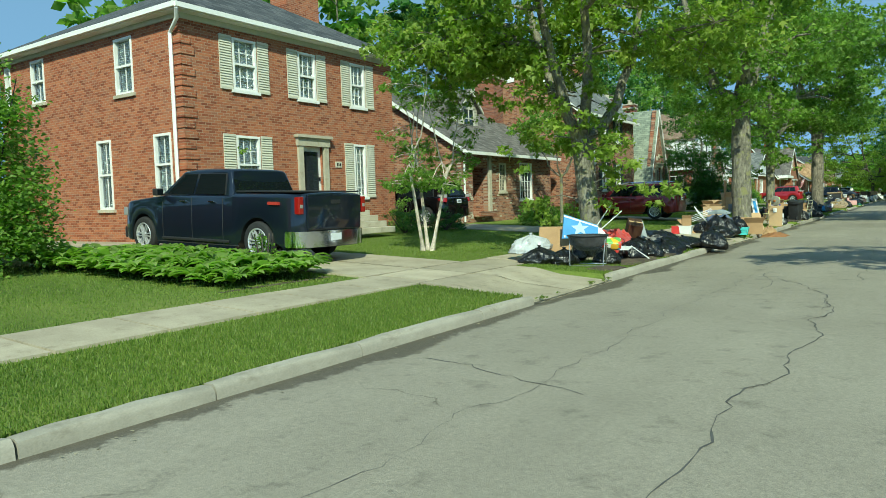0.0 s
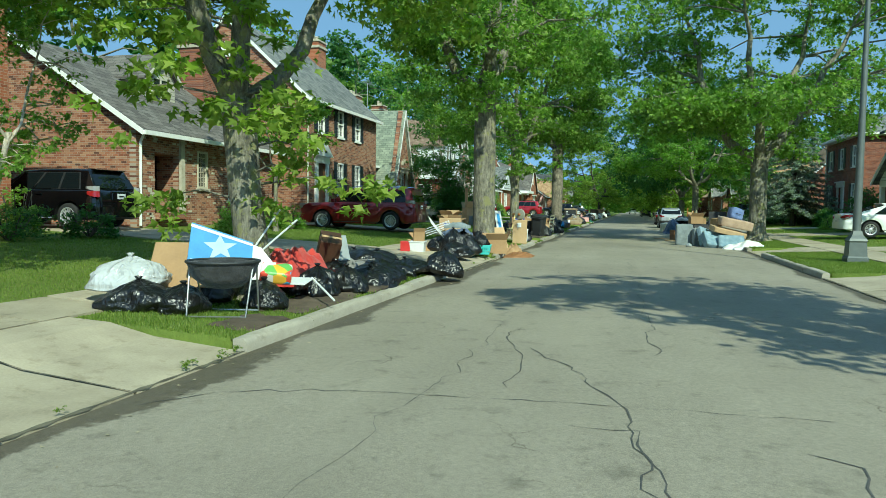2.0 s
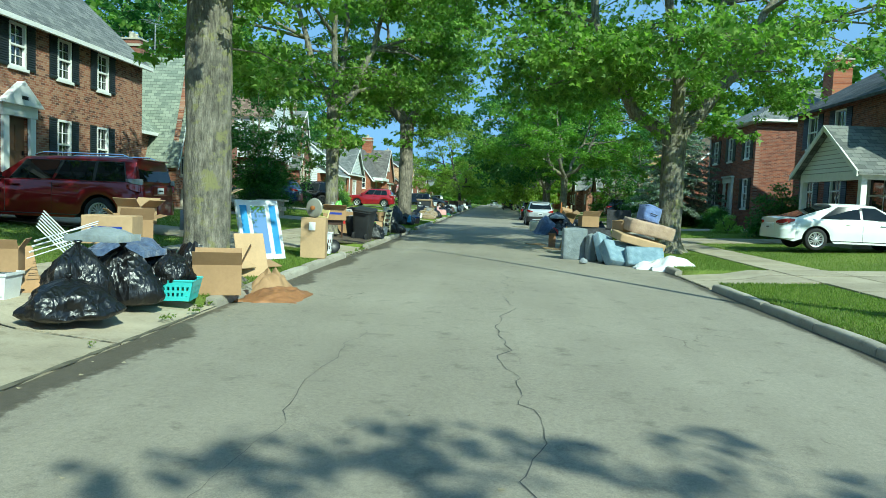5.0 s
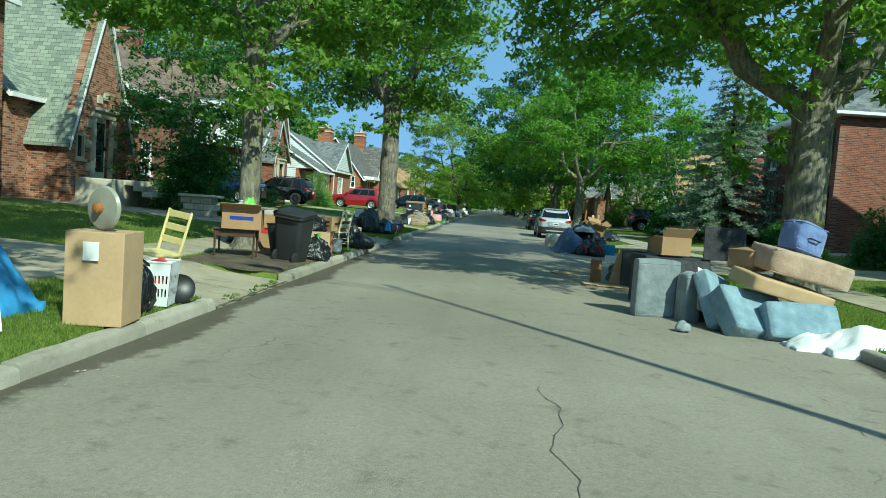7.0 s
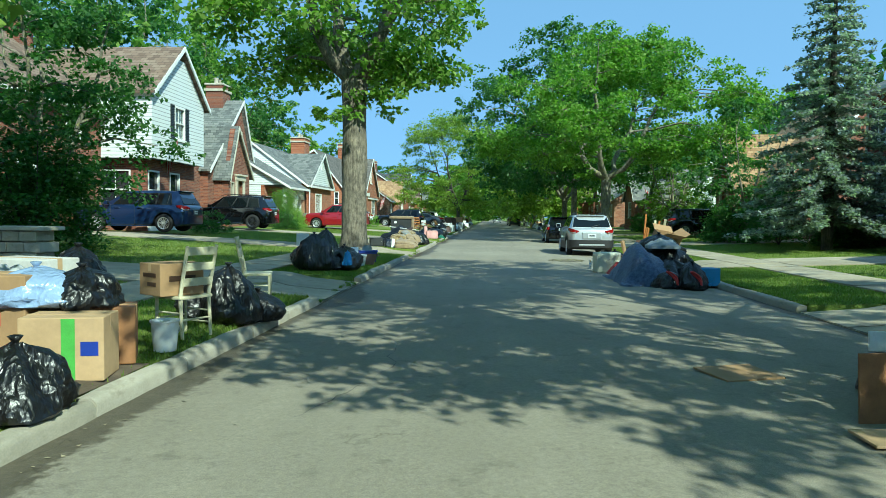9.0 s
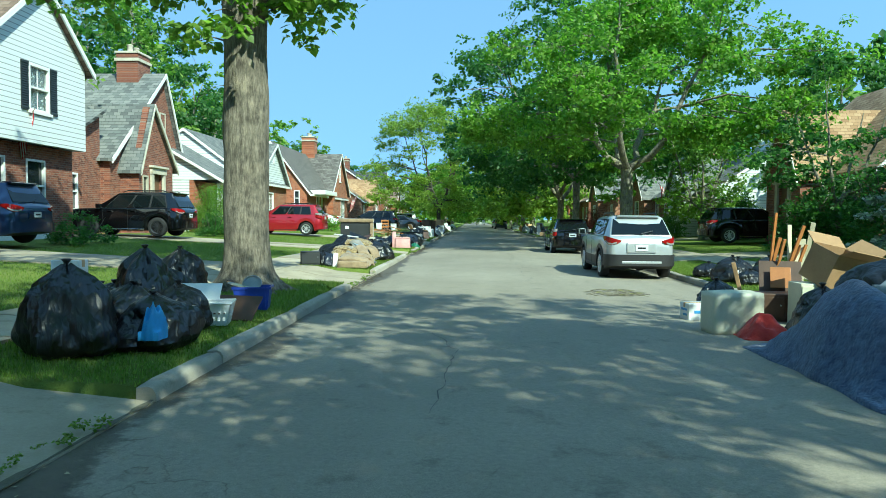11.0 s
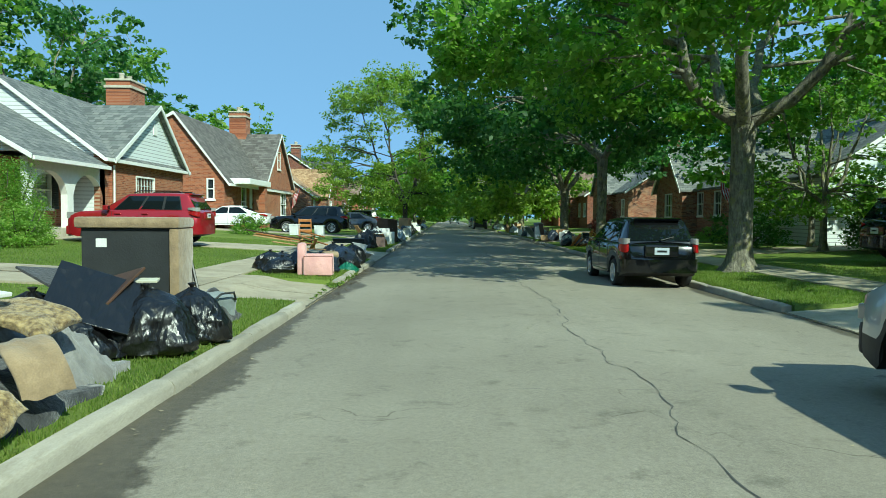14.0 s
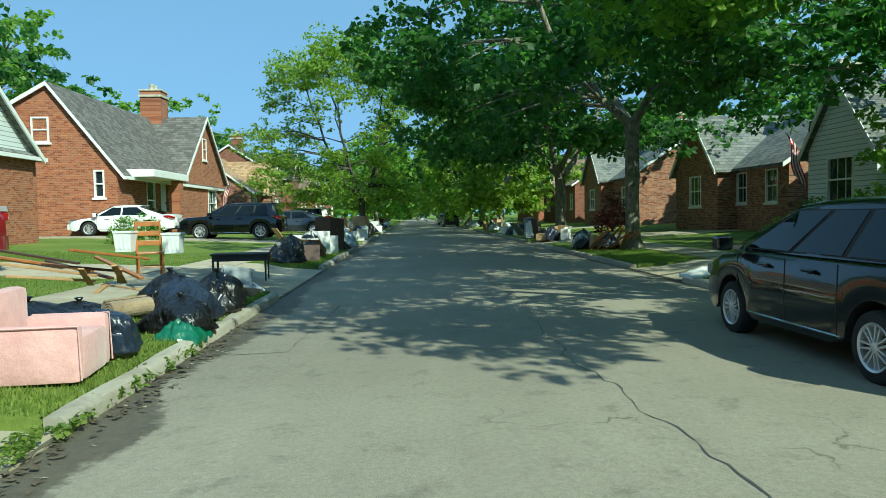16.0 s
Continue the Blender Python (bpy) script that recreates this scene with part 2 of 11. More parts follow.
def road_mat(name):
    m, t, b = nodes(name)
    c = ramp(t, noise_tex(t, 0.25, 6, 0.6), [(0.3, (0.235, 0.208, 0.163)), (0.7, (0.315, 0.281, 0.222))])
    lanes = mixc(t, noise_tex(t, 1.0, 4, stretch=(1.6, 0.06, 1)), (0.84, 0.84, 0.84), (1.12, 1.12, 1.12))
    c = mixc(t, 1.0, c, lanes, "MULTIPLY")
    c = mixc(t, 1.0, c, mixc(t, noise_tex(t, 26, 4, 0.75), (0.62, 0.62, 0.62), (1.38, 1.38, 1.36)), "MULTIPLY")
    agg = mixc(t, noise_tex(t, 130, 2, 0.7), (0.4, 0.4, 0.4), (1.6, 1.6, 1.57))
    c = mixc(t, 1.0, c, agg, "MULTIPLY")
    spots = ramp(t, noise_tex(t, 3.2, 6, 0.7), [(0.56, (1, 1, 1)), (0.72, (0.66, 0.66, 0.66))])
    c = mixc(t, 1.0, c, spots, "MULTIPLY")
    # hairline cracks: edges of crooked cells, worn away in places
    tc = t.nodes.new("ShaderNodeTexCoord")
    wob = t.nodes.new("ShaderNodeTexNoise")
    wob.inputs["Scale"].default_value, wob.inputs["Detail"].default_value = 1.3, 6
    link(t, tc.outputs["Object"], wob.inputs["Vector"])
    add = t.nodes.new("ShaderNodeMix")
    add.data_type, add.blend_type = "RGBA", "LINEAR_LIGHT"
    add.inputs[0].default_value = 0.55
    link(t, tc.outputs["Object"], add.inputs[6])
    link(t, wob.outputs["Color"], add.inputs[7])
    vo = t.nodes.new("ShaderNodeTexVoronoi")
    vo.feature = "DISTANCE_TO_EDGE"
    vo.inputs["Scale"].default_value = 0.42
    link(t, add.outputs[2], vo.inputs["Vector"])
    line = ramp(t, vo.outputs["Distance"], [(0.0, (0.45, 0.44, 0.42)), (0.002, (0.55, 0.54, 0.52)), (0.0045, (1, 1, 1))])
    keep = ramp(t, noise_tex(t, 0.6, 3, off=(3, 9, 0)), [(0.56, (0, 0, 0)), (0.64, (1, 1, 1))])
    c = mixc(t, keep, c, mixc(t, 1.0, c, line, "MULTIPLY"))
    # damp dirt along both kerbs, with a ragged edge
    sep = t.nodes.new("ShaderNodeSeparateXYZ")
    link(t, tc.outputs["Object"], sep.inputs[0])

    def calc(op, a, q, r=None):
        n_ = t.nodes.new("ShaderNodeMath")
        n_.operation = op
        for k, v in enumerate((a, q, r)):
            if v is None:
                continue
            if isinstance(v, (int, float)):
                n_.inputs[k].default_value = v
            else:
                link(t, v, n_.inputs[k])
        return n_.outputs[0]

    reach = calc("MULTIPLY_ADD", noise_tex(t, 0.33, 3, 0.5, stretch=(0.15, 1, 1)), 1.75, -0.55)
    ragged = calc("MULTIPLY_ADD", noise_tex(t, 7.0, 4, 0.7), 0.45, -0.22)
    reach = calc("ADD", calc("MAXIMUM", reach, 0.12), ragged)
    west = calc("SUBTRACT", reach, calc("ADD", sep.outputs[0], 3.80))
    east = calc("SUBTRACT", calc("MULTIPLY", reach, 0.55), calc("SUBTRACT", 3.90, sep.outputs[0]))
    damp = ramp(t, calc("ADD", calc("MAXIMUM", west, east), 0.5), [(0.47, (0, 0, 0)), (0.56, (1, 1, 1))])
    c = mixc(t, damp, c, mixc(t, 1.0, c, mixc(t, noise_tex(t, 9, 4, 0.7), (0.26, 0.25, 0.235), (0.52, 0.50, 0.47)), "MULTIPLY"))
    link(t, c, b.inputs["Base Color"])
    link(t, calc("MULTIPLY_ADD", damp, -0.25, 0.85), b.inputs["Roughness"])
    b.inputs["Specular IOR Level"].default_value = 0.3
    bump(t, b, noise_tex(t, 90, 4, 0.75), 0.5, 0.012)
    return m


def concrete_mat(name, a, c2, scale=1.0):
    m, t, b = nodes(name)
    c = ramp(t, noise_tex(t, 1.4 * scale, 6, 0.6), [(0.3, a), (0.7, c2)])
    c = mixc(t, 1.0, c, mixc(t, noise_tex(t, 45 * scale, 4, 0.7), (0.72, 0.72, 0.72), (1.2, 1.2, 1.2)), "MULTIPLY")
    c = mixc(t, 1.0, c, mixc(t, obj_random(t), (0.86, 0.86, 0.84), (1.1, 1.1, 1.1)), "MULTIPLY")
    c = mixc(t, 1.0, c, ramp(t, noise_tex(t, 4, 5, 0.7), [(0.55, (1, 1, 1)), (0.75, (0.62, 0.6, 0.55))]), "MULTIPLY")
    link(t, c, b.inputs["Base Color"])
    b.inputs["Roughness"].default_value = 0.9
    bump(t, b, noise_tex(t, 70, 4, 0.7), 0.35, 0.01)
    return m


def bark_mat(name, a, c2, moss=None):
    m, t, b = nodes(name)
    n = noise_tex(t, 16, 6, 0.75, stretch=(1, 1, 0.22))
    c = ramp(t, n, [(0.36, a), (0.5, tuple((x + y) / 2 for x, y in zip(a, c2))), (0.62, c2)])
    c = mixc(t, 1.0, c, ramp(t, noise_tex(t, 3.5, 5, 0.7), [(0.35, (0.55, 0.56, 0.55)), (0.55, (1.0, 1.0, 1.0)), (0.7, (1.3, 1.28, 1.2))]), "MULTIPLY")
    if moss:
        c = mixc(t, ramp(t, noise_tex(t, 5, 5, 0.7, off=(7, 3, 1)), [(0.52, (0, 0, 0)), (0.62, (1, 1, 1))]), c, moss)
    link(t, c, b.inputs["Base Color"])
    b.inputs["Roughness"].default_value = 0.95
    bump(t, b, n, 1.0, 0.06)
    return m


GRASS = grass_mat("lawn_grass")
ASPHALT = road_mat("worn_asphalt")
CONC = concrete_mat("sidewalk_concrete", (0.31, 0.262, 0.185), (0.45, 0.385, 0.275))
KERB = concrete_mat("kerb_concrete", (0.27, 0.245, 0.195), (0.43, 0.39, 0.315), 1.6)
SOIL = plain("garden_soil", (0.095, 0.07, 0.047), 0.95, var=0.5, scale=3.0, bumps=0.8)
WHITE = plain("white_trim_paint", (0.78, 0.77, 0.73), 0.5, var=0.05, bumps=0.05)
CREAM = plain("cream_paint", (0.55, 0.52, 0.42), 0.55, var=0.06, bumps=0.05)
DARKTRIM = plain("black_green_paint", (0.02, 0.025, 0.025), 0.45, var=0.2, bumps=0.05)
PANE = glass_mat("window_glass")
# near-black colour standing in for the darkness of unlit rooms
DARKIN = plain("unlit_room_black", (0.02, 0.02, 0.02), 0.9)
BLIND = plain("white_blind", (0.62, 0.62, 0.6), 0.7, var=0.05)
BARK = bark_mat("grey_bark", (0.10, 0.09, 0.07), (0.33, 0.30, 0.23), (0.24, 0.23, 0.10))
BARK3 = bark_mat("furrowed_brown_bark", (0.09, 0.075, 0.056), (0.31, 0.265, 0.2))
BARK2 = bark_mat("dark_bark", (0.035, 0.03, 0.024), (0.14, 0.12, 0.095))
BIRCH = bark_mat("pale_birch_bark", (0.5, 0.41, 0.33), (0.78, 0.68, 0.57))
LEAF = leaf_mat("maple_leaf", (0.115, 0.19, 0.038), (0.19, 0.29, 0.058), (0.30, 0.39, 0.10))
# lit copy of the maple leaf: sunlight put into a lighter, yellower colour
LEAF4 = leaf_mat("sunlit_maple_leaf", (0.15, 0.205, 0.036), (0.24, 0.31, 0.056), (0.36, 0.42, 0.10))
LEAF2 = leaf_mat("dark_maple_leaf", (0.045, 0.105, 0.032), (0.072, 0.155, 0.045), (0.12, 0.215, 0.06))
LEAF3 = leaf_mat("light_leaf", (0.10, 0.19, 0.03), (0.17, 0.285, 0.045), (0.27, 0.38, 0.08))
NEEDLE = leaf_mat("blue_spruce_needle", (0.135, 0.155, 0.17), (0.25, 0.275, 0.295), (0.42, 0.44, 0.47))
REDLEAF = leaf_mat("red_maple_leaf", (0.05, 0.008, 0.012), (0.09, 0.015, 0.02), (0.14, 0.03, 0.03))
HOSTA = leaf_mat("hosta_leaf", (0.15, 0.23, 0.04), (0.24, 0.34, 0.075), (0.4, 0.48, 0.17))
BLADE = leaf_mat("grass_blade", (0.11, 0.165, 0.03), (0.175, 0.235, 0.05), (0.28, 0.315, 0.09))

# ---- ground, road, kerbs, walks ----
def strip_sheet(name, xs, zf, ys, mat, label, category):
    vs = [(x, y, zf(x, y)) for y in ys for x in xs]
    n = len(xs)
    fs = [(j * n + i, j * n + i + 1, (j + 1) * n + i + 1, (j + 1) * n + i) for j in range(len(ys) - 1) for i in range(n - 1)]
    return solo(name, MB().add(vs, fs), mat, label, category, kind="structure", smooth=True)


LX, RX = -3.80, 3.90          # road faces of the two kerbs
L_DRIVES = [(-6.5, -2.8), (8.9, 12.1), (20.9, 25.6), (33.7, 36.7), (46.6, 50.3), (59.5, 63.1), (71.6, 75.2), (82.8, 89.0), (101, 105), (118, 122), (134, 138)]
R_DRIVES = [(-8, -4), (17.8, 22.9), (30.6, 33.0), (43.6, 46.7), (54.5, 57.4), (67.6, 71.6), (84.2, 87.5), (100, 104), (116, 120), (132, 136)]
YS = sorted([-600, -150, -60, -30] + [float(y) for y in range(-20, 160, 2)] + [180, 220, 300, 500, 900, 1600] + [d[i] + e for d in L_DRIVES + R_DRIVES for i in (0, 1) for e in (-0.01, 0.01)])


def ground_z(x, y):
    if LX - 0.2 < x < RX + 0.2:
        return -0.12
    for d in (L_DRIVES if x < 0 else R_DRIVES):
        if abs(x) < 6.2 and d[0] < y < d[1]:
            return -0.12
    wob = 0.012 * noise.noise((x * 0.6, y * 0.35, 0.0)) if abs(x) > 4.4 else 0
    return gz(x) - 0.012 + wob


strip_sheet("ground", [-1500, -300, -80, -40, -25, -20, -16] + [-15 + 0.5 * i for i in range(22)] + [-4.01, -3.99, -3.4, 3.5, 4.09, 4.11]
            + [4.5 + 0.5 * i for i in range(22)] + [16, 20, 25, 40, 80, 300, 1500], ground_z, YS, GRASS, "green mown lawn with worn uneven patches", "lawn")
strip_sheet("road", [LX - 0.02 + (RX - LX + 0.04) * i / 16 for i in range(17)], lambda x, y: gz(x) if LX < x < RX else 0.0, YS, ASPHALT,
            "grey worn asphalt street with cracks and tar seams", "road")


def kerb_piece(length, rng):
    """One kerb stone along y, rounded at its road edge, ends a little chipped."""
    prof = [(0.16, -0.1), (0.16, 0.13), (0.05, 0.135), (0.018, 0.118), (0.0, 0.085), (-0.006, -0.1)]
    rings, n = [], 5
    for i in range(n + 1):
        y = length * i / n
        e = 0.012 if i in (0, n) else 0
        rings.append([(p[0] + rng.uniform(-0.006, 0.006), y, p[1] - e + rng.uniform(-0.006, 0.006)) for p in prof])
    return MB().loft(rings)


def kerb_run(name, face, sign, drives, y0, y1):
    top = thing(name, None, "pale weathered concrete kerb in jointed lengths", "kerb", kind="structure")
    rng = random.Random(5 + int(sign))
    shapes = [kerb_piece(1.0, rng).mesh("kerb_stone", KERB, 40) for _ in range(6)]
    y = y0
    while y < y1:
        step = rng.choice((1.5, 1.52, 1.8, 2.4, 3.0))
        end = y + step
        cut = next((d for d in drives if d[0] < end and d[1] > y), None)
        if cut:
            end = max(cut[0], y)
        if end - y > 0.25:
            ob = new("kerb_stone", rng.choice(shapes))
            ob.parent = top
            ob.matrix_basis = pose(face, y + 0.012, rng.uniform(-0.008, 0.006), 0, rng.uniform(-1, 1), rng.uniform(-0.25, 0.25)) @ Matrix.Diagonal((sign, end - y - 0.02, 1, 1))
        y = cut[1] if cut else end


kerb_run("kerb_west", LX, -1, L_DRIVES, -12, 150)
kerb_run("kerb_east", RX, 1, R_DRIVES, -12, 150)


def slab(x0, y0, x1, y1, rise, rng, top, mat=CONC):
    """A slab of concrete that follows the slope across the street."""
    g = 0.02
    x0, y0, x1, y1 = x0 + g, y0 + g, x1 - g, y1 - g
    w = [rng.uniform(-0.006, 0.006) for _ in range(4)]
    n = max(2, int(abs(x1 - x0) / 1.2))
    up = [[(x0 + (x1 - x0) * i / n, y, gz(x0 + (x1 - x0) * i / n) + rise + w[k]) for i in range(n + 1)] for k, y in enumerate((y0, y1))]
    vs = up[0] + up[1] + [(p[0], p[1], p[2] - 0.09) for p in up[0] + up[1]]
    m, o = n + 1, 2 * (n + 1)
    fs = [(i, i + 1, m + i + 1, m + i) for i in range(n)] + [(i, o + i, o + i + 1, i + 1) for i in range(n)] + [(m + i, m + i + 1, o + m + i + 1, o + m + i) for i in range(n)]
    fs += [(0, m, o + m, o), (n, o + n, o + m + n, m + n)]
    return part("slab", MB().add(vs, fs), mat, top)


def walk_run(name, xa, xb, y0, y1, step, seed):
    rng = random.Random(seed)
    top = thing(name, None, "pale concrete sidewalk in square slabs", "sidewalk", kind="structure")
    y = y0
    while y < y1:
        slab(xa, y, xb, y + step, 0.02, rng, top)
        y += step


walk_run("pavement_west", -7.1, -5.9, -12, 120, 1.25, 3)
walk_run("pavement_east", 6.0, 7.2, 3, 120, 1.25, 4)


def driveway(name, side, y0, y1, reach, seed, flare=0.5):
    """Apron from the road, then slabs up to the house."""
    rng = random.Random(seed)
    top = thing(name, None, "pale cracked concrete driveway in large slabs", "driveway", kind="structure")
    s = -1 if side == "L" else 1
    face = LX if side == "L" else RX
    near, far = (-5.9, -7.1) if side == "L" else (6.0, 7.2)
    for a, b in ((y0, (y0 + y1) / 2), ((y0 + y1) / 2, y1)):
        lo = 0.02
        n = 4
        xs = [face + (near - face) * i / n for i in range(n + 1)]
        zs = [0.015, 0.06, 0.105] + [gz(x) + 0.018 for x in xs[3:]]
        up = [[(x, y, z) for x, z in zip(xs, zs)] for y in (a + 0.02, b - 0.02)]
        vs = up[0] + up[1] + [(p[0], p[1], -0.1) for p in up[0] + up[1]]
        m, o = n + 1, 2 * (n + 1)
        fs = [(i, i + 1, m + i + 1, m + i) for i in range(n)] + [(i, o + i, o + i + 1, i + 1) for i in range(n)] + [(m + i, m + i + 1, o + m + i + 1, o + m + i) for i in range(n)]
        fs += [(0, m, o + m, o), (n, o + n, o + m + n, m + n)]
        part("apron_slab", MB().add(vs, fs), CONC, top)
    x = far
    w = min(y1 - y0, 3.1)
    c = (y0 + y1) / 2
    while abs(x) < reach:
        nx = x + s * 3.0
        for a, b in ((c - w / 2, c), (c, c + w / 2)):
            slab(min(x, nx), a, max(x, nx), b, 0.02, rng, top)
        x = nx


for i, d in enumerate(L_DRIVES[1:10]):
    driveway("driveway_west_%d" % (i + 1), "L", d[0], d[1], 24 if i not in (4, 5) else 20, 10 + i)
for i, d in enumerate(R_DRIVES[1:9]):
    driveway("driveway_east_%d" % (i + 1), "R", d[0], d[1], 22, 30 + i)

# ---- houses ----
BRICK_RED = [(0.20, 0.055, 0.025), (0.34, 0.10, 0.045), (0.42, 0.15, 0.07), (0.30, 0.12, 0.07)]
BRICK_DEEP = [(0.12, 0.04, 0.025), (0.22, 0.07, 0.04), (0.30, 0.11, 0.06), (0.17, 0.07, 0.05)]
BRICK_MIX = [(0.10, 0.045, 0.03), (0.30, 0.10, 0.05), (0.40, 0.22, 0.13), (0.24, 0.09, 0.05)]
BR = {}
for nm, cols, mort in (("red", BRICK_RED, (0.36, 0.25, 0.17)), ("deep", BRICK_DEEP, (0.26, 0.2, 0.16)), ("mix", BRICK_MIX, (0.34, 0.28, 0.22))):
    BR[nm] = [brick_mat("%s_brick_%s" % (nm, "xy"[ax]), cols, mort, ax) for ax in (0, 1)]
SH = {}
for nm, cols in (("grey", [(0.10, 0.105, 0.10), (0.17, 0.175, 0.165), (0.22, 0.22, 0.20)]), ("dark", [(0.035, 0.038, 0.04), (0.065, 0.068, 0.07), (0.10, 0.10, 0.10)]),
                 ("green", [(0.17, 0.20, 0.16), (0.25, 0.28, 0.22), (0.30, 0.33, 0.26)]), ("brown", [(0.13, 0.085, 0.06), (0.21, 0.14, 0.10), (0.26, 0.19, 0.14)]),
                 ("tan", [(0.26, 0.15, 0.075), (0.38, 0.24, 0.13), (0.45, 0.30, 0.17)]), ("taupe", [(0.085, 0.075, 0.065), (0.135, 0.12, 0.105), (0.18, 0.165, 0.145)])):
    SH[nm] = [shingle_mat("%s_shingle_%s" % (nm, "xy"[ax]), cols, ax) for ax in (0, 1)]
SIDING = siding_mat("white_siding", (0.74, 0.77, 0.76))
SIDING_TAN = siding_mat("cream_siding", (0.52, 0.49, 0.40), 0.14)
STONE = concrete_mat("limestone", (0.42, 0.37, 0.28), (0.55, 0.50, 0.40), 2)
METAL_D = plain("dark_metal", (0.03, 0.03, 0.03), 0.4, 0.8, bumps=0.05)
DOOR_BROWN = plain("brown_wood_door", (0.14, 0.075, 0.04), 0.5, scale=3)
DOOR_WHITE = plain("white_door_paint", (0.72, 0.74, 0.73), 0.4, var=0.04, bumps=0.03)


def lattice(axis, lo, hi, a, b, z0, z1, holes):
    """One connected slab between lo and hi with rectangular holes (a0, a1, z0, z1)."""
    us = sorted({a, b, *[min(max(h[i], a), b) for h in holes for i in (0, 1)]})
    zs = sorted({z0, z1, *[min(max(h[i], z0), z1) for h in holes for i in (2, 3)]})
    solid = lambda i, j: 0 <= i < len(us) - 1 and 0 <= j < len(zs) - 1 and not any(
        h[0] <= us[i] + 1e-6 and h[1] >= us[i + 1] - 1e-6 and h[2] <= zs[j] + 1e-6 and h[3] >= zs[j + 1] - 1e-6 for h in holes)
    vs, idx, fs = [], {}, []

    def v(i, j, d):
        if (i, j, d) not in idx:
            idx[i, j, d] = len(vs)
            w = hi if d else lo
            vs.append((w, us[i], zs[j]) if axis == "x" else (us[i], w, zs[j]))
        return idx[i, j, d]
    for i in range(len(us) - 1):
        for j in range(len(zs) - 1):
            if solid(i, j):
                for d in (0, 1):
                    fs.append((v(i, j, d), v(i + 1, j, d), v(i + 1, j + 1, d), v(i, j + 1, d)))
                for (di, dj), (p, q) in (((-1, 0), ((0, 0), (0, 1))), ((1, 0), ((1, 0), (1, 1))), ((0, -1), ((0, 0), (1, 0))), ((0, 1), ((0, 1), (1, 1)))):
                    if not solid(i + di, j + dj):
                        fs.append((v(i + p[0], j + p[1], 0), v(i + q[0], j + q[1], 0), v(i + q[0], j + q[1], 1), v(i + p[0], j + p[1], 1)))
    return MB().add(vs, fs)


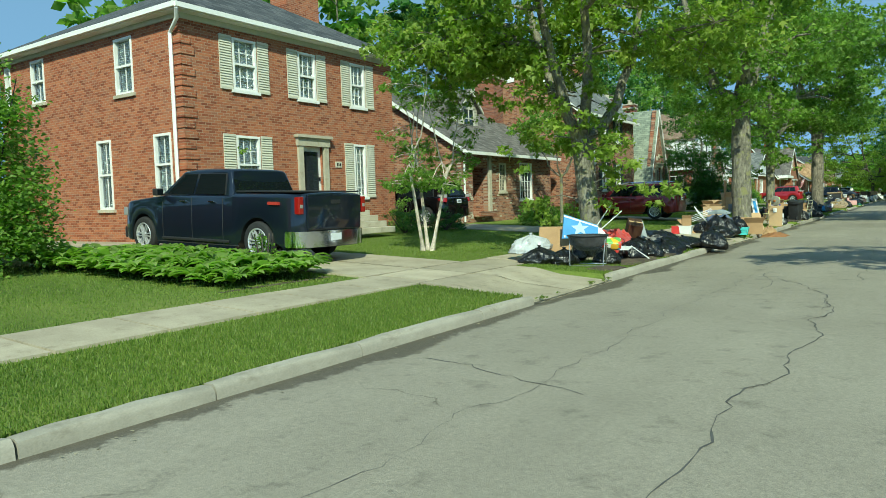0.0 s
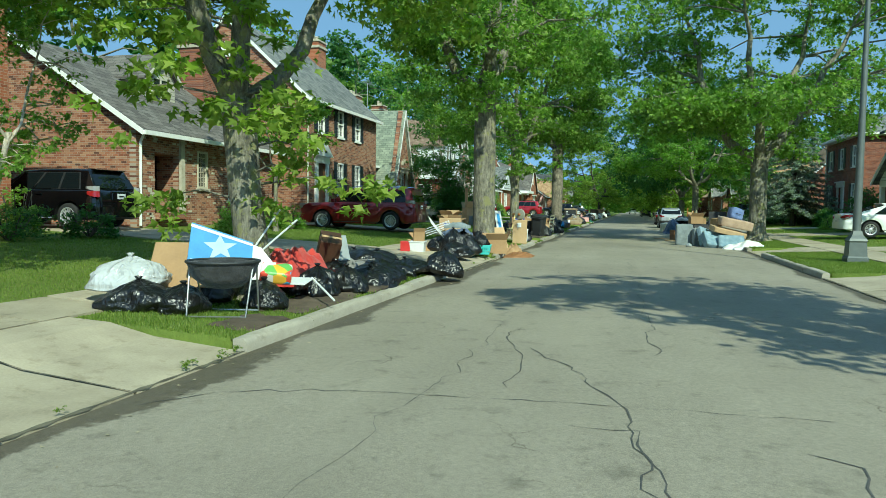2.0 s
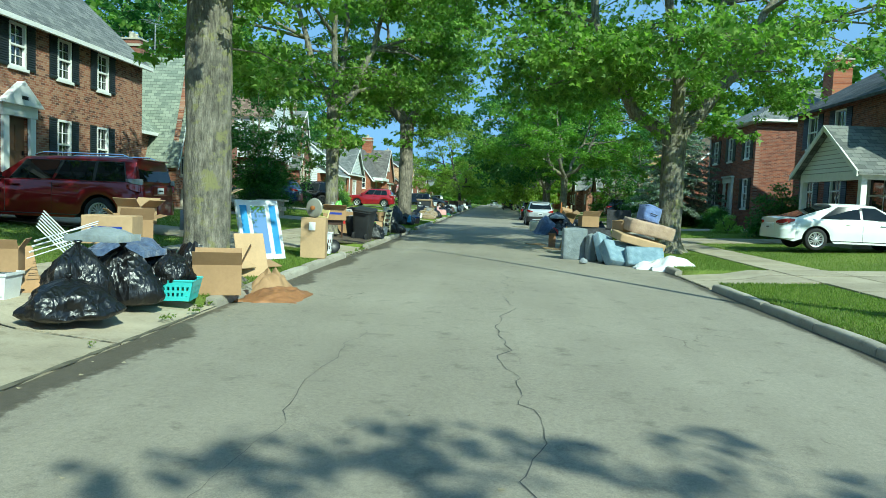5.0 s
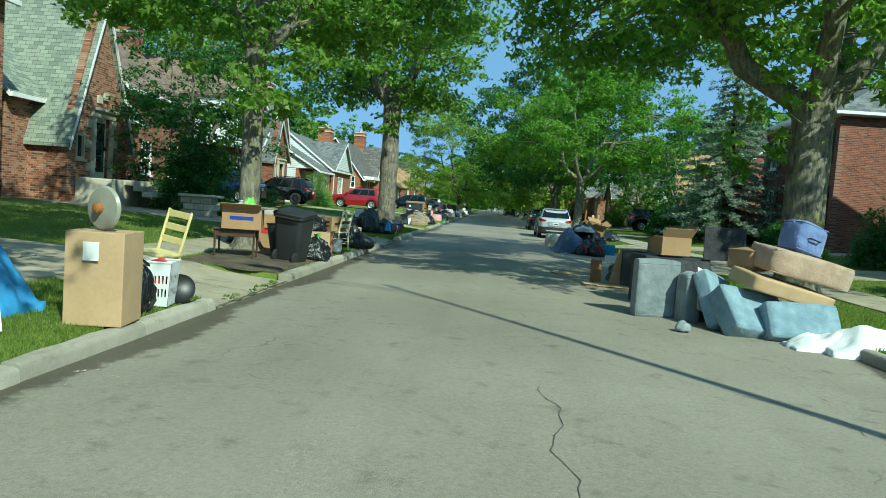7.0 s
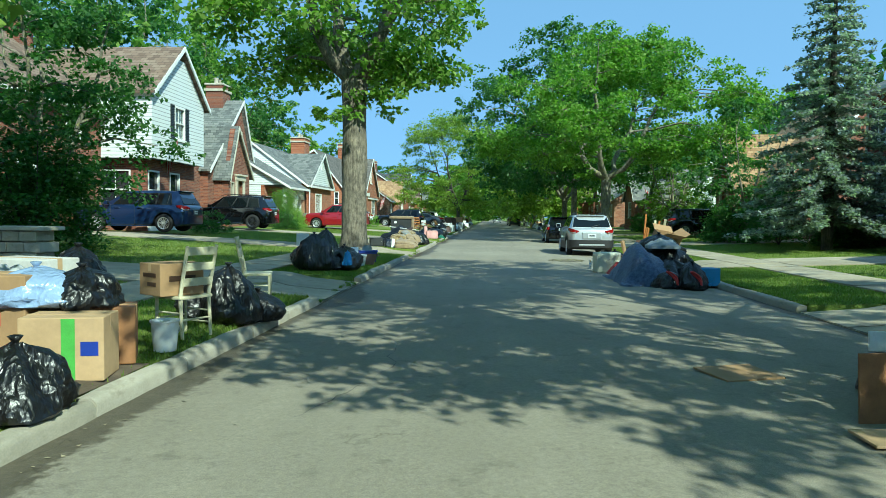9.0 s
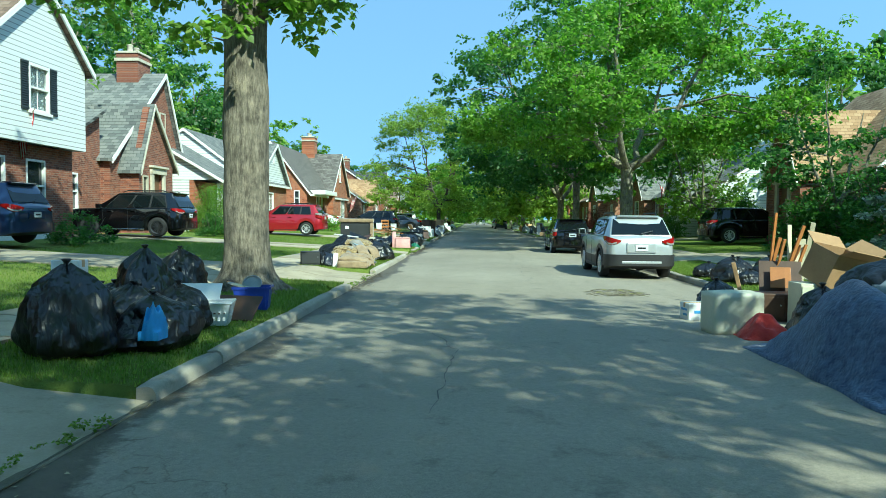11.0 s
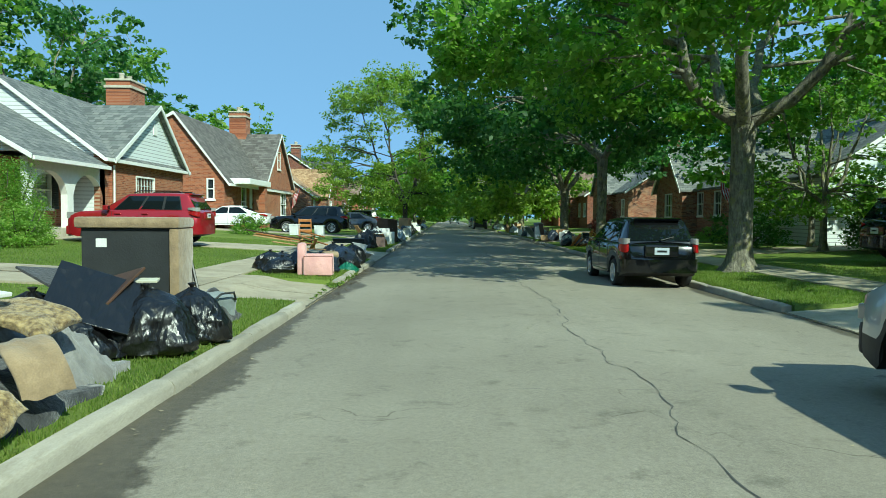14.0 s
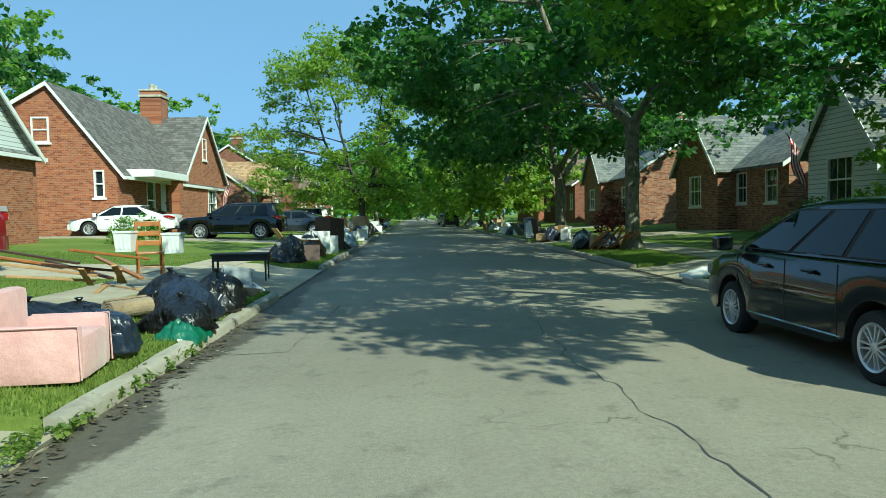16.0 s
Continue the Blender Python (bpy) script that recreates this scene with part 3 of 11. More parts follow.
class House:
    """Walls in the planes of a block x0..x1 (x1 is the street side for the west), y0..y1, with rectangular openings."""

    def __init__(self, name, label, base):
        self.top = thing(name, None, label, "house")
        self.base = base

    def wall(self, axis, at, a, b, z0, z1, mat, holes=(), thick=0.24, inward=-1, name="wall", label=""):
        """A wall in the plane axis = at from a to b with holes (a0, a1, z0, z1)."""
        lo, hi = sorted((at, at + inward * thick))
        mb = lattice(axis, lo, hi, a, b, z0, z1, holes)
        return part(name, mb, mat, self.top, label)

    def gable(self, axis, at, poly, mat, thick=0.24, inward=-1, name="gable_wall", label=""):
        return part(name, MB().prism(poly, axis, at, at + inward * thick), mat, self.top, label)

    def slope(self, corners, mat, thick=0.12, name="roof_slope"):
        """A roof plane through corners, given thickness downwards."""
        lo = [(p[0], p[1], p[2] - thick) for p in corners]
        return part(name, MB().loft([lo, corners]), mat, self.top)

    def trim(self, a, b, w=0.16, d=0.1, mat=None, name="fascia"):
        """A board from a to b, w high and d deep."""
        a, b = Vector(a), Vector(b)
        v = b - a
        flat = Vector((v.x, v.y, 0))
        side = Vector((0, 0, 1)).cross(flat if flat.length > 0.01 else Vector((1, 0, 0))).normalized() * d / 2
        up = Vector((0, 0, w / 2))
        ring = lambda p: [p - side - up, p + side - up, p + side + up, p - side + up]
        return part(name, MB().loft([ring(a), ring(b)]), mat or WHITE, self.top)

    def window(self, axis, at, a, b, z0, z1, out=1, cols=3, rows=4, frame_mat=None, shutters=None, sill=True, blind=False, sash=True, shutter_w=0.42):
        """A sash window set in an opening: frame, bars, glass, sill, with shutters if wanted."""
        fm = frame_mat or WHITE
        win = new("window")
        win.parent = self.top
        if axis == "x":
            put = lambda u, d, z: (at + out * d, u, z)
        else:
            put = lambda u, d, z: (u, at + out * d, z)

        def bx(mb, u0, d0, zz0, u1, d1, zz1, c=0):
            p, q = put(u0, d0, zz0), put(u1, d1, zz1)
            mb.box(*[min(i, j) for i, j in zip(p, q)], *[max(i, j) for i, j in zip(p, q)])
            return mb
        w = 0.07
        lohi = lambda d0, d1: sorted((at + out * d0, at + out * d1))
        zm = (z0 + z1) / 2
        holes = [(a + w, b - w, z0 + w, zm - 0.03), (a + w, b - w, zm + 0.03, z1 - w)] if sash else [(a + w, b - w, z0 + w, z1 - w)]
        part("window_frame", lattice(axis, *lohi(-0.12, 0.025), a, b, z0, z1, holes), fm, win)
        if cols * rows > 1:
            e = 0.011
            us = [a + w - 0.02 + (b - a - 2 * w + 0.04) * i / cols for i in range(cols + 1)]
            zz = [z0 + w - 0.02 + (z1 - z0 - 2 * w + 0.04) * i / rows for i in range(rows + 1)]
            panes = [(us[i] + e, us[i + 1] - e, zz[j] + e, zz[j + 1] - e) for i in range(cols) for j in range(rows)]
            part("glazing_bar", lattice(axis, *lohi(-0.068, -0.045), us[0], us[-1], zz[0], zz[-1], panes), fm, win)
        part("pane", bx(MB(), a + w * 0.5, -0.08, z0 + w * 0.5, b - w * 0.5, -0.07, z1 - w * 0.5), PANE_IN if blind else PANE, win)
        if blind:
            n = int((z1 - z0) / 0.06)
            prof = [(-0.15, z1)] + [(-0.15, z0)] + [p for i in range(n) for p in ((-0.12, z0 + (z1 - z0) * (i + 0.15) / n), (-0.142, z0 + (z1 - z0) * (i + 0.85) / n))]
            bl = MB().loft([[put(a + w, d, z) for d, z in prof], [put(b - w, d, z) for d, z in prof]])
            part("blind", bl, BLIND, win, "white slatted blind")
            # a solid near-black block replaces the unlit room behind the blind
            part("dark_room_block", bx(MB(), a, -0.5, z0, b, -0.2, z1), DARKIN, win)
        if sill:
            part("window_sill", bx(MB(), a - 0.08, -0.1, z0 - 0.09, b + 0.08, 0.07, z0), fm if sill is True else sill, win)
        if shutters:
            for u0, u1 in ((a - 0.04 - shutter_w, a - 0.04), (b + 0.04, b + 0.04 + shutter_w)):
                n = int((z1 - z0) / 0.075)
                prof = [(0.005, z1 + 0.02), (0.005, z0 - 0.02), (0.05, z0 - 0.02), (0.05, z0 + 0.05)]
                prof += [p for i in range(n) for p in ((0.046, z0 + 0.05 + (z1 - z0 - 0.1) * (i + 0.1) / n), (0.022, z0 + 0.05 + (z1 - z0 - 0.1) * (i + 0.9) / n))]
                prof += [(0.05, z1 - 0.05), (0.05, z1 + 0.02)]
                sh = MB().loft([[put(u0, d, z) for d, z in prof], [put(u1, d, z) for d, z in prof]])
                part("shutter", sh, shutters, win, "louvred shutter")
        return win

    def door(self, axis, at, a, b, z0, z1, out=1, mat=None, surround=None, w=0.22, deep=0.12, glass=False):
        d = new("door")
        d.parent = self.top
        put = (lambda u, dd, z: (at + out * dd, u, z)) if axis == "x" else (lambda u, dd, z: (u, at + out * dd, z))

        def bx(mb, u0, d0, zz0, u1, d1, zz1):
            p, q = put(u0, d0, zz0), put(u1, d1, zz1)
            return mb.box(*[min(i, j) for i, j in zip(p, q)], *[max(i, j) for i, j in zip(p, q)])
        leaf = bx(MB(), a, -deep - 0.05, z0, b, -deep, z1)
        for i, (s0, s1) in enumerate(((0.12, 0.45), (0.52, 0.88))):
            for e0, e1 in ((0.14, 0.46), (0.54, 0.86)):
                bx(leaf, a + (b - a) * e0, -deep, z0 + (z1 - z0) * s0, a + (b - a) * e1, -deep + 0.018, z0 + (z1 - z0) * s1)
        part("door_leaf", leaf, mat or DOOR_WHITE, d)
        if glass:
            part("pane", bx(MB(), a + 0.14, -deep + 0.02, z0 + 0.2, b - 0.14, -deep + 0.03, z1 - 0.16), PANE, d)
        part("door_handle", bx(MB(), b - 0.12, -deep, z0 + 0.98, b - 0.08, -deep + 0.06, z0 + 1.1), METAL_D, d)
        if surround:
            s = MB()
            bx(s, a - w, -0.02, z0, a, 0.09, z1 + w)
            bx(s, b, -0.02, z0, b + w, 0.09, z1 + w)
            bx(s, a - w - 0.05, -0.02, z1, b + w + 0.05, 0.12, z1 + w * 1.3)
            bx(s, a - w - 0.12, -0.02, z1 + w * 1.3, b + w + 0.12, 0.2, z1 + w * 1.3 + 0.09)
            part("door_surround", s, surround, d)
        return d

    def chimney(self, x0, y0, x1, y1, z0, z1, mats, pots=2):
        ch = MB().box(x0, y0, z0, x1, y1, z1)
        c = part("chimney", ch, mats, self.top)
        cap = MB().box(x0 - 0.07, y0 - 0.07, z1 - 0.35, x1 + 0.07, y1 + 0.07, z1 - 0.22).box(x0 - 0.06, y0 - 0.06, z1, x1 + 0.06, y1 + 0.06, z1 + 0.1, c=0.02)
        part("chimney_cap", cap, STONE, c)
        for i in range(pots):
            t = (i + 0.5) / pots
            part("chimney_pot", MB().lathe([(0.13, 0), (0.12, 0.25), (0.15, 0.3), (0.13, 0.34)], 10, Matrix.Translation(((x0 + x1) / 2, y0 + (y1 - y0) * t, z1 + 0.1))), STONE, c, smooth=40)
        return c

    def pipe(self, pts, r=0.045, mat=None, name="downpipe"):
        return part(name, MB().tube(pts, r, 6), mat or WHITE, self.top)


PANE_IN = glass_mat("clear_pane")
PANE_IN.node_tree.nodes["Principled BSDF"].inputs["Transmission Weight"].default_value = 1.0
PANE_IN.node_tree.nodes["Principled BSDF"].inputs["Base Color"].default_value = (0.9, 0.95, 0.95, 1)
PANE_IN.node_tree.nodes["Principled BSDF"].inputs["IOR"].default_value = 1.05


def hip_roof(h, x0, y0, x1, y1, z, rise, mats, over=0.45, inset=None):
    """A hipped roof over a block; the ridge runs along the longer side."""
    x0, y0, x1, y1 = x0 - over, y0 - over, x1 + over, y1 + over
    w, l = x1 - x0, y1 - y0
    k = min(w, l) / 2 if inset is None else inset
    if l >= w:
        r0, r1 = ((x0 + x1) / 2, y0 + k, z + rise), ((x0 + x1) / 2, y1 - k, z + rise)
    else:
        r0, r1 = (x0 + k, (y0 + y1) / 2, z + rise), (x1 - k, (y0 + y1) / 2, z + rise)
    A, B, C, D = (x0, y0, z), (x1, y0, z), (x1, y1, z), (x0, y1, z)
    if l >= w:
        h.slope([A, B, r0], mats[0]), h.slope([B, C, r1, r0], mats[1]), h.slope([C, D, r1], mats[0]), h.slope([D, A, r0, r1], mats[1])
    else:
        h.slope([A, B, r1, r0], mats[0]), h.slope([B, C, r1], mats[1]), h.slope([C, D, r0, r1], mats[0]), h.slope([D, A, r0], mats[1])
    for p, q in ((A, B), (B, C), (C, D), (D, A)):
        h.trim((p[0], p[1], z - 0.08), (q[0], q[1], z - 0.08), 0.13, 0.1, name="gutter")
    s = MB().box(x0 + 0.05, y0 + 0.05, z - 0.17, x1 - 0.05, y1 - 0.05, z - 0.11)
    part("soffit", s, WHITE, h.top)


def side_gable_roof(h, x0, y0, x1, y1, z, rise, mats, over=0.3, ridge_x=None):
    """Ridge along y: slopes face the street and the back."""
    rx = (x0 + x1) / 2 if ridge_x is None else ridge_x
    e0, e1 = x0 - over, x1 + over
    k0, k1 = rise * over / (rx - x0), rise * over / (x1 - rx)
    a, b = y0 - over * 0.5, y1 + over * 0.5
    h.slope([(rx, a, z + rise + 0.1), (rx, b, z + rise + 0.1), (e1, b, z - k1 + 0.1), (e1, a, z - k1 + 0.1)], mats[1])
    h.slope([(e0, a, z - k0 + 0.1), (e0, b, z - k0 + 0.1), (rx, b, z + rise + 0.1), (rx, a, z + rise + 0.1)], mats[1])
    for yy in (a, b):
        h.trim((e1, yy, z - k1), (rx, yy, z + rise), 0.18, 0.06, name="rake_board")
        h.trim((e0, yy, z - k0), (rx, yy, z + rise), 0.18, 0.06, name="rake_board")
    h.trim((e1 + 0.03, a, z - k1), (e1 + 0.03, b, z - k1), 0.14, 0.12, name="gutter")


def front_gable_roof(h, x0, x1, y0, yp, y1, zl, zp, zr, mats, over=0.25, front=1, trim=None):
    """Ridge along x from the front x1 back to x0; feet at (y0, zl) and (y1, zr), peak at (yp, zp)."""
    kl, kr = (zp - zl) / (yp - y0), (zp - zr) / (y1 - yp)
    f = x1 + over * front
    ya, yb = y0 - over, y1 + over
    za, zb = zl - kl * over, zr - kr * over
    h.slope([(x0, ya, za + 0.1), (f, ya, za + 0.1), (f, yp, zp + 0.1), (x0, yp, zp + 0.1)], mats[0])
    h.slope([(x0, yp, zp + 0.1), (f, yp, zp + 0.1), (f, yb, zb + 0.1), (x0, yb, zb + 0.1)], mats[0])
    h.trim((f, ya, za), (f, yp, zp), 0.2, 0.06, trim, name="rake_board")
    h.trim((f, yp, zp), (f, yb, zb), 0.2, 0.06, trim, name="rake_board")


def steps(h, axis, x_far, y0, y1, z_top, n, tread=0.3, out=1):
    st = new("steps")
    st.parent = h.top
    for i in range(n):
        z = z_top - 0.18 * i
        a, b = sorted((x_far + out * tread * i, x_far + out * tread * (i + 1) + out * 0.03))
        part("step", MB().box(a, y0 - 0.03 * i, z - 0.18, b, y1 + 0.03 * i, z, c=0.015), STONE, st)
    return st


def blank_block(h, x0, y0, x1, y1, z0, z1, mats, holes_front=(), holes_south=(), street=1, mats_s=None, skip=""):
    """Four walls; the street side is x1 for the west houses and x0 for the east."""
    fx, bx = (x1, x0) if street == 1 else (x0, x1)
    h.wall("x", fx, y0, y1, z0, z1, mats[1], holes_front, inward=-street)
    h.wall("x", bx, y0, y1, z0, z1, mats[1], (), inward=street)
    e = 0.24
    h.wall("y", y0, x0 + e, x1 - e, z0, z1, (mats_s or mats)[0], holes_south, inward=1)
    h.wall("y", y1, x0 + e, x1 - e, z0, z1, mats[0], (), inward=-1)
    # floor coloured near-black, so the room's darkness is in the paint
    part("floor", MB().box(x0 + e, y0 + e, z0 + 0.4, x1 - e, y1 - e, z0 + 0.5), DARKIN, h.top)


# -- red brick colonial with a hipped roof and cream shutters
def house_one():
    h = House("house", "two-storey red brick colonial house with cream shutters and hipped roof", 0.65)
    fx, bx, y0, y1, zb, ze = -15.4, -25.6, 11.4, 20.4, 0.4, 6.85
    up = [(13.1, 13.97), (15.65, 16.43), (18.1, 18.85)]
    front = [(a, b, 4.98, 6.46) for a, b in up] + [(13.1, 13.97, 2.0, 3.68), (18.15, 18.78, 1.85, 3.68), (15.68, 16.62, 1.42, 3.5)]
    south = [(-18.5, -17.6, 4.95, 6.55), (-23.4, -22.55, 5.2, 6.6), (-19.7, -18.95, 1.65, 3.72), (-16.8, -16.0, 2.0, 3.7), (-25.2, -24.8, 5.2, 6.6)]
    blank_block(h, bx, y0, fx, y1, zb, ze, BR["red"], front, south)
    for a, b in up:
        h.window("x", fx, a, b, 4.98, 6.46, cols=3, rows=4, shutters=CREAM, blind=True)
    h.window("x", fx, 13.1, 13.97, 2.0, 3.68, cols=3, rows=4, shutters=CREAM, blind=True)
    h.window("x", fx, 18.15, 18.78, 1.85, 3.68, cols=3, rows=6, shutters=CREAM, sash=False, blind=True)
    for a, b, s0, s1 in south:
        h.window("y", y0, a, b, s0, s1, out=-1, cols=2, rows=2, blind=True, sill=STONE)
    h.door("x", fx, 15.68, 16.62, 1.42, 3.5, surround=STONE, w=0.2, glass=True)
    for i in range(22):
        z = 0.7 + i * 0.28
        q = MB().box(fx - 0.4, y0 - 0.03, z, fx + 0.03, y0 + 0.42, z + 0.21, c=0.012)
        if i % 2:
            q = MB().box(fx - 0.3, y0 - 0.03, z, fx + 0.03, y0 + 0.32, z + 0.21, c=0.012)
        part("quoin", q, BR["red"][1], h.top)
    part("frieze_board", MB().box(fx, y0, 6.66, fx + 0.05, y1, 6.85), CREAM, h.top)
    part("frieze_board", MB().box(bx, y0 - 0.05, 6.68, fx, y0, 6.85), CREAM, h.top)
    hip_roof(h, bx, y0, fx, y1, 6.98, 2.7, SH["dark"], 0.36)
    h.chimney(-20.8, 19.6, -19.9, 21.4, 5.5, 11.0, BR["red"][1])
    h.pipe([(fx + 0.36, y0 - 0.32, 6.82), (fx + 0.2, y0 - 0.2, 6.6), (fx - 0.28, y0 - 0.09, 6.3), (fx - 0.28, y0 - 0.09, 0.7)], 0.055)
    st = steps(h, "x", fx + 1.1, 15.3, 17.2, 1.4, 4, 0.32)
    part("stoop", MB().box(fx + 0.01, 15.2, 0.5, fx + 1.1, 17.3, 1.4, c=0.02), STONE, st)
    plate = MB().box(fx + 0.004, 17.2, 2.85, fx + 0.03, 17.5, 3.05, c=0.01)
    pl = part("house_number_plate", plate, CREAM, h.top, "cream oval plate with dark bars")
    for i in range(3):
        part("number_bar", MB().box(fx + 0.03, 17.26 + i * 0.07, 2.9, fx + 0.036, 17.30 + i * 0.07, 3.0), METAL_D, pl)


# -- low brick house with a dormer
def house_two():
    h = House("house", "low brick house with a cream dormer and taupe shingle roof", 0.7)
    fx, bx, y0, y1, zb, ze = -15.5, -25.0, 25.2, 34.0, 0.4, 3.95
    front = [(26.1, 27.4, 1.1, 3.1), (28.45, 29.1, 2.0, 3.35), (30.5, 31.8, 1.6, 3.42)]
    blank_block(h, bx, y0, fx, y1, zb, ze, BR["mix"], front, [])
    h.gable("y", y0, [(fx - 0.01, ze), (-20.2, 6.9), (bx + 0.01, ze)], BR["mix"][0], inward=1)
    h.gable("y", y1, [(fx - 0.01, ze), (-20.2, 6.9), (bx + 0.01, ze)], BR["mix"][0], inward=-1)
    side_gable_roof(h, bx, y0, fx, y1, ze, 2.95, SH["taupe"], 0.45, -20.2)
    h.door("x", fx - 0.9, 26.2, 27.3, 1.1, 3.1, mat=DOOR_BROWN)
    porch = MB().box(fx - 0.9, 26.1, 3.1, fx - 0.24, 27.4, 3.2).box(fx - 0.9, 26.02, 1.0, fx - 0.24, 26.1, 3.2).box(fx - 0.9, 27.4, 1.0, fx - 0.24, 27.48, 3.2).box(fx - 0.95, 26.1, 0.9, fx + 0.4, 27.5, 1.1)
    part("porch_reveal", porch, BR["mix"][0], h.top)
    part("door_post", MB().box(fx - 0.02, 27.4, 1.0, fx + 0.1, 27.62, 3.9), STONE, h.top)
    h.window("x", fx, 28.45, 29.1, 2.0, 3.35, cols=4, rows=7, sash=False, frame_mat=STONE)
    h.window("x", fx, 30.5, 31.8, 1.6, 3.42, cols=4, rows=4, sash=False)
    # scattered proud clinker bricks
    rng = random.Random(8)
    for i in range(90):
        y, z = rng.uniform(25.3, 30.4), 0.75 + 0.075 * rng.randrange(40)
        if any(a - 0.15 < y < b + 0.2 and c - 0.1 < z < d + 0.1 for a, b, c, d in front):
            continue
        part("brick", MB().box(fx - 0.02, y, z, fx + 0.012, y + 0.2, z + 0.065), STONE, h.top)
    # dormer
    dm = new("dormer")
    dm.parent = h.top
    dx, d0, d1 = -17.6, 28.3, 30.1
    part("dormer_wall", MB().box(-20.5, d0, 4.9, dx, d1, 6.15), SIDING_TAN, dm)
    part("dormer_wall", MB().prism([(d0, 6.15), (d1, 6.15), ((d0 + d1) / 2, 6.95)], "x", -20.5, dx), SIDING_TAN, dm)
    for s, a in ((-1, d0 - 0.2), (1, d1 + 0.2)):
        c = (d0 + d1) / 2
        part("dormer_roof", MB().loft([[(-21.0, a, 5.98), (dx + 0.25, a, 5.98), (dx + 0.25, c, 7.0), (-21.0, c, 7.0)], [(-21.0, a, 6.08), (dx + 0.25, a, 6.08), (dx + 0.25, c, 7.1), (-21.0, c, 7.1)]]), SH["taupe"][0], dm)
        part("rake_board", MB().loft([[(dx + 0.2, a, 5.9), (dx + 0.2, a, 6.04), (dx + 0.27, a, 6.04), (dx + 0.27, a, 5.9)], [(dx + 0.2, c, 6.92), (dx + 0.2, c, 7.06), (dx + 0.27, c, 7.06), (dx + 0.27, c, 6.92)]]), CREAM, dm)
    part("dormer_window", MB().box(dx, 28.75, 5.2, dx + 0.03, 29.65, 6.15), PANE, dm)
    f = MB()
    for a, b, s0, s1 in ((28.68, 28.77, 5.1, 6.2), (29.63, 29.72, 5.1, 6.2), (28.68, 29.72, 6.1, 6.22), (28.68, 29.72, 5.08, 5.2), (28.75, 29.65, 5.63, 5.69), (29.17, 29.23, 5.2, 6.1)):
        f.box(dx, a, s0, dx + 0.06, b, s1)
    part("window_frame", f, CREAM, dm)
    h.pipe([(fx + 0.42, y0 - 0.1, 3.7), (fx + 0.1, y0 + 0.1, 3.4), (fx + 0.07, y0 + 0.1, 0.7)])
    # tall chimney at the north end
    h.chimney(-19.6, 33.2, -18.4, 34.2, 4.0, 8.6, BR["deep"][1])


# -- brick colonial with dark shutters
def house_three():
    h = House("house", "two-storey mottled brick colonial house with dark shutters", 0.7)
    fx, bx, y0, y1, zb, ze = -14.6, -22.6, 35.4, 44.6, 0.4, 6.5
    ups = [(36.75, 37.5), (39.05, 39.8), (41.35, 42.1)]
    front = [(a, b, 4.9, 6.2) for a, b in ups] + [(39.05, 39.8, 2.0, 3.6), (41.35, 42.1, 2.0, 3.6), (36.65, 37.6, 1.35, 3.45)]
    south = [(-17.3, -16.5, 2.2, 3.55), (-19.2, -18.7, 7.5, 8.2)]
    blank_block(h, bx, y0, fx, y1, zb, ze, BR["mix"], front, south[:1])
    rx, rise = -18.6, 3.6
    for yy, s in ((y0, 1), (y1, -1)):
        h.gable("y", yy, [(fx - 0.01, ze), (rx, ze + rise), (bx + 0.01, ze)], BR["mix"][0], inward=s)
    side_gable_roof(h, bx, y0, fx, y1, ze, rise, SH["grey"], 0.3, rx)
    for a, b in ups:
        h.window("x", fx, a, b, 4.9, 6.2, cols=2, rows=4, shutters=DARKTRIM, shutter_w=0.38)
    for a, b in ups[1:]:
        h.window("x", fx, a, b, 2.0, 3.6, cols=2, rows=4, shutters=DARKTRIM, shutter_w=0.38)
    h.window("y", y0, -17.3, -16.5, 2.2, 3.55, out=-1, cols=1, rows=2)
    part("gable_vent", MB().box(-18.9, y0 - 0.05, 8.3, -18.3, y0 + 0.1, 9.0), WHITE, h.top)
    h.door("x", fx, 36.65, 37.6, 1.35, 3.45, mat=DOOR_BROWN, surround=WHITE, w=0.25)
    part("pediment", MB().prism([(36.2, 3.78), (38.05, 3.78), (37.12, 4.5)], "x", fx + 0.002, fx + 0.25), WHITE, h.top)
    part("number_bar", MB().box(fx + 0.25, 36.98, 3.95, fx + 0.256, 37.26, 4.06), METAL_D, h.top)
    steps(h, "x", fx + 0.02, 36.3, 37.9, 1.34, 3, 0.32)
    h.pipe([(fx + 0.3, y0 + 0.1, 6.35), (fx + 0.07, y0 + 0.15, 6.1), (fx + 0.07, y0 + 0.15, 0.7)], 0.045, CREAM)
    h.chimney(-18.7, 43.4, -17.7, 44.4, 7.5, 10.8, BR["red"][1])
    # television aerial on the roof
    an = MB().tube([(-19.5, 44.2, 9.4), (-19.5, 44.2, 11.6)], 0.025, 5)
    an.tube([(-19.5, 43.0, 11.5), (-19.5, 45.6, 11.5)], 0.02, 5)
    for i in range(9):
        l = 0.35 + 0.07 * i
        an.tube([(-19.5 - l, 43.1 + 0.29 * i, 11.5), (-19.5 + l, 43.1 + 0.29 * i, 11.5)], 0.012, 4)
    part("aerial", an, plain("aluminium", (0.6, 0.6, 0.6), 0.4, 0.9), h.top, "silver television aerial")


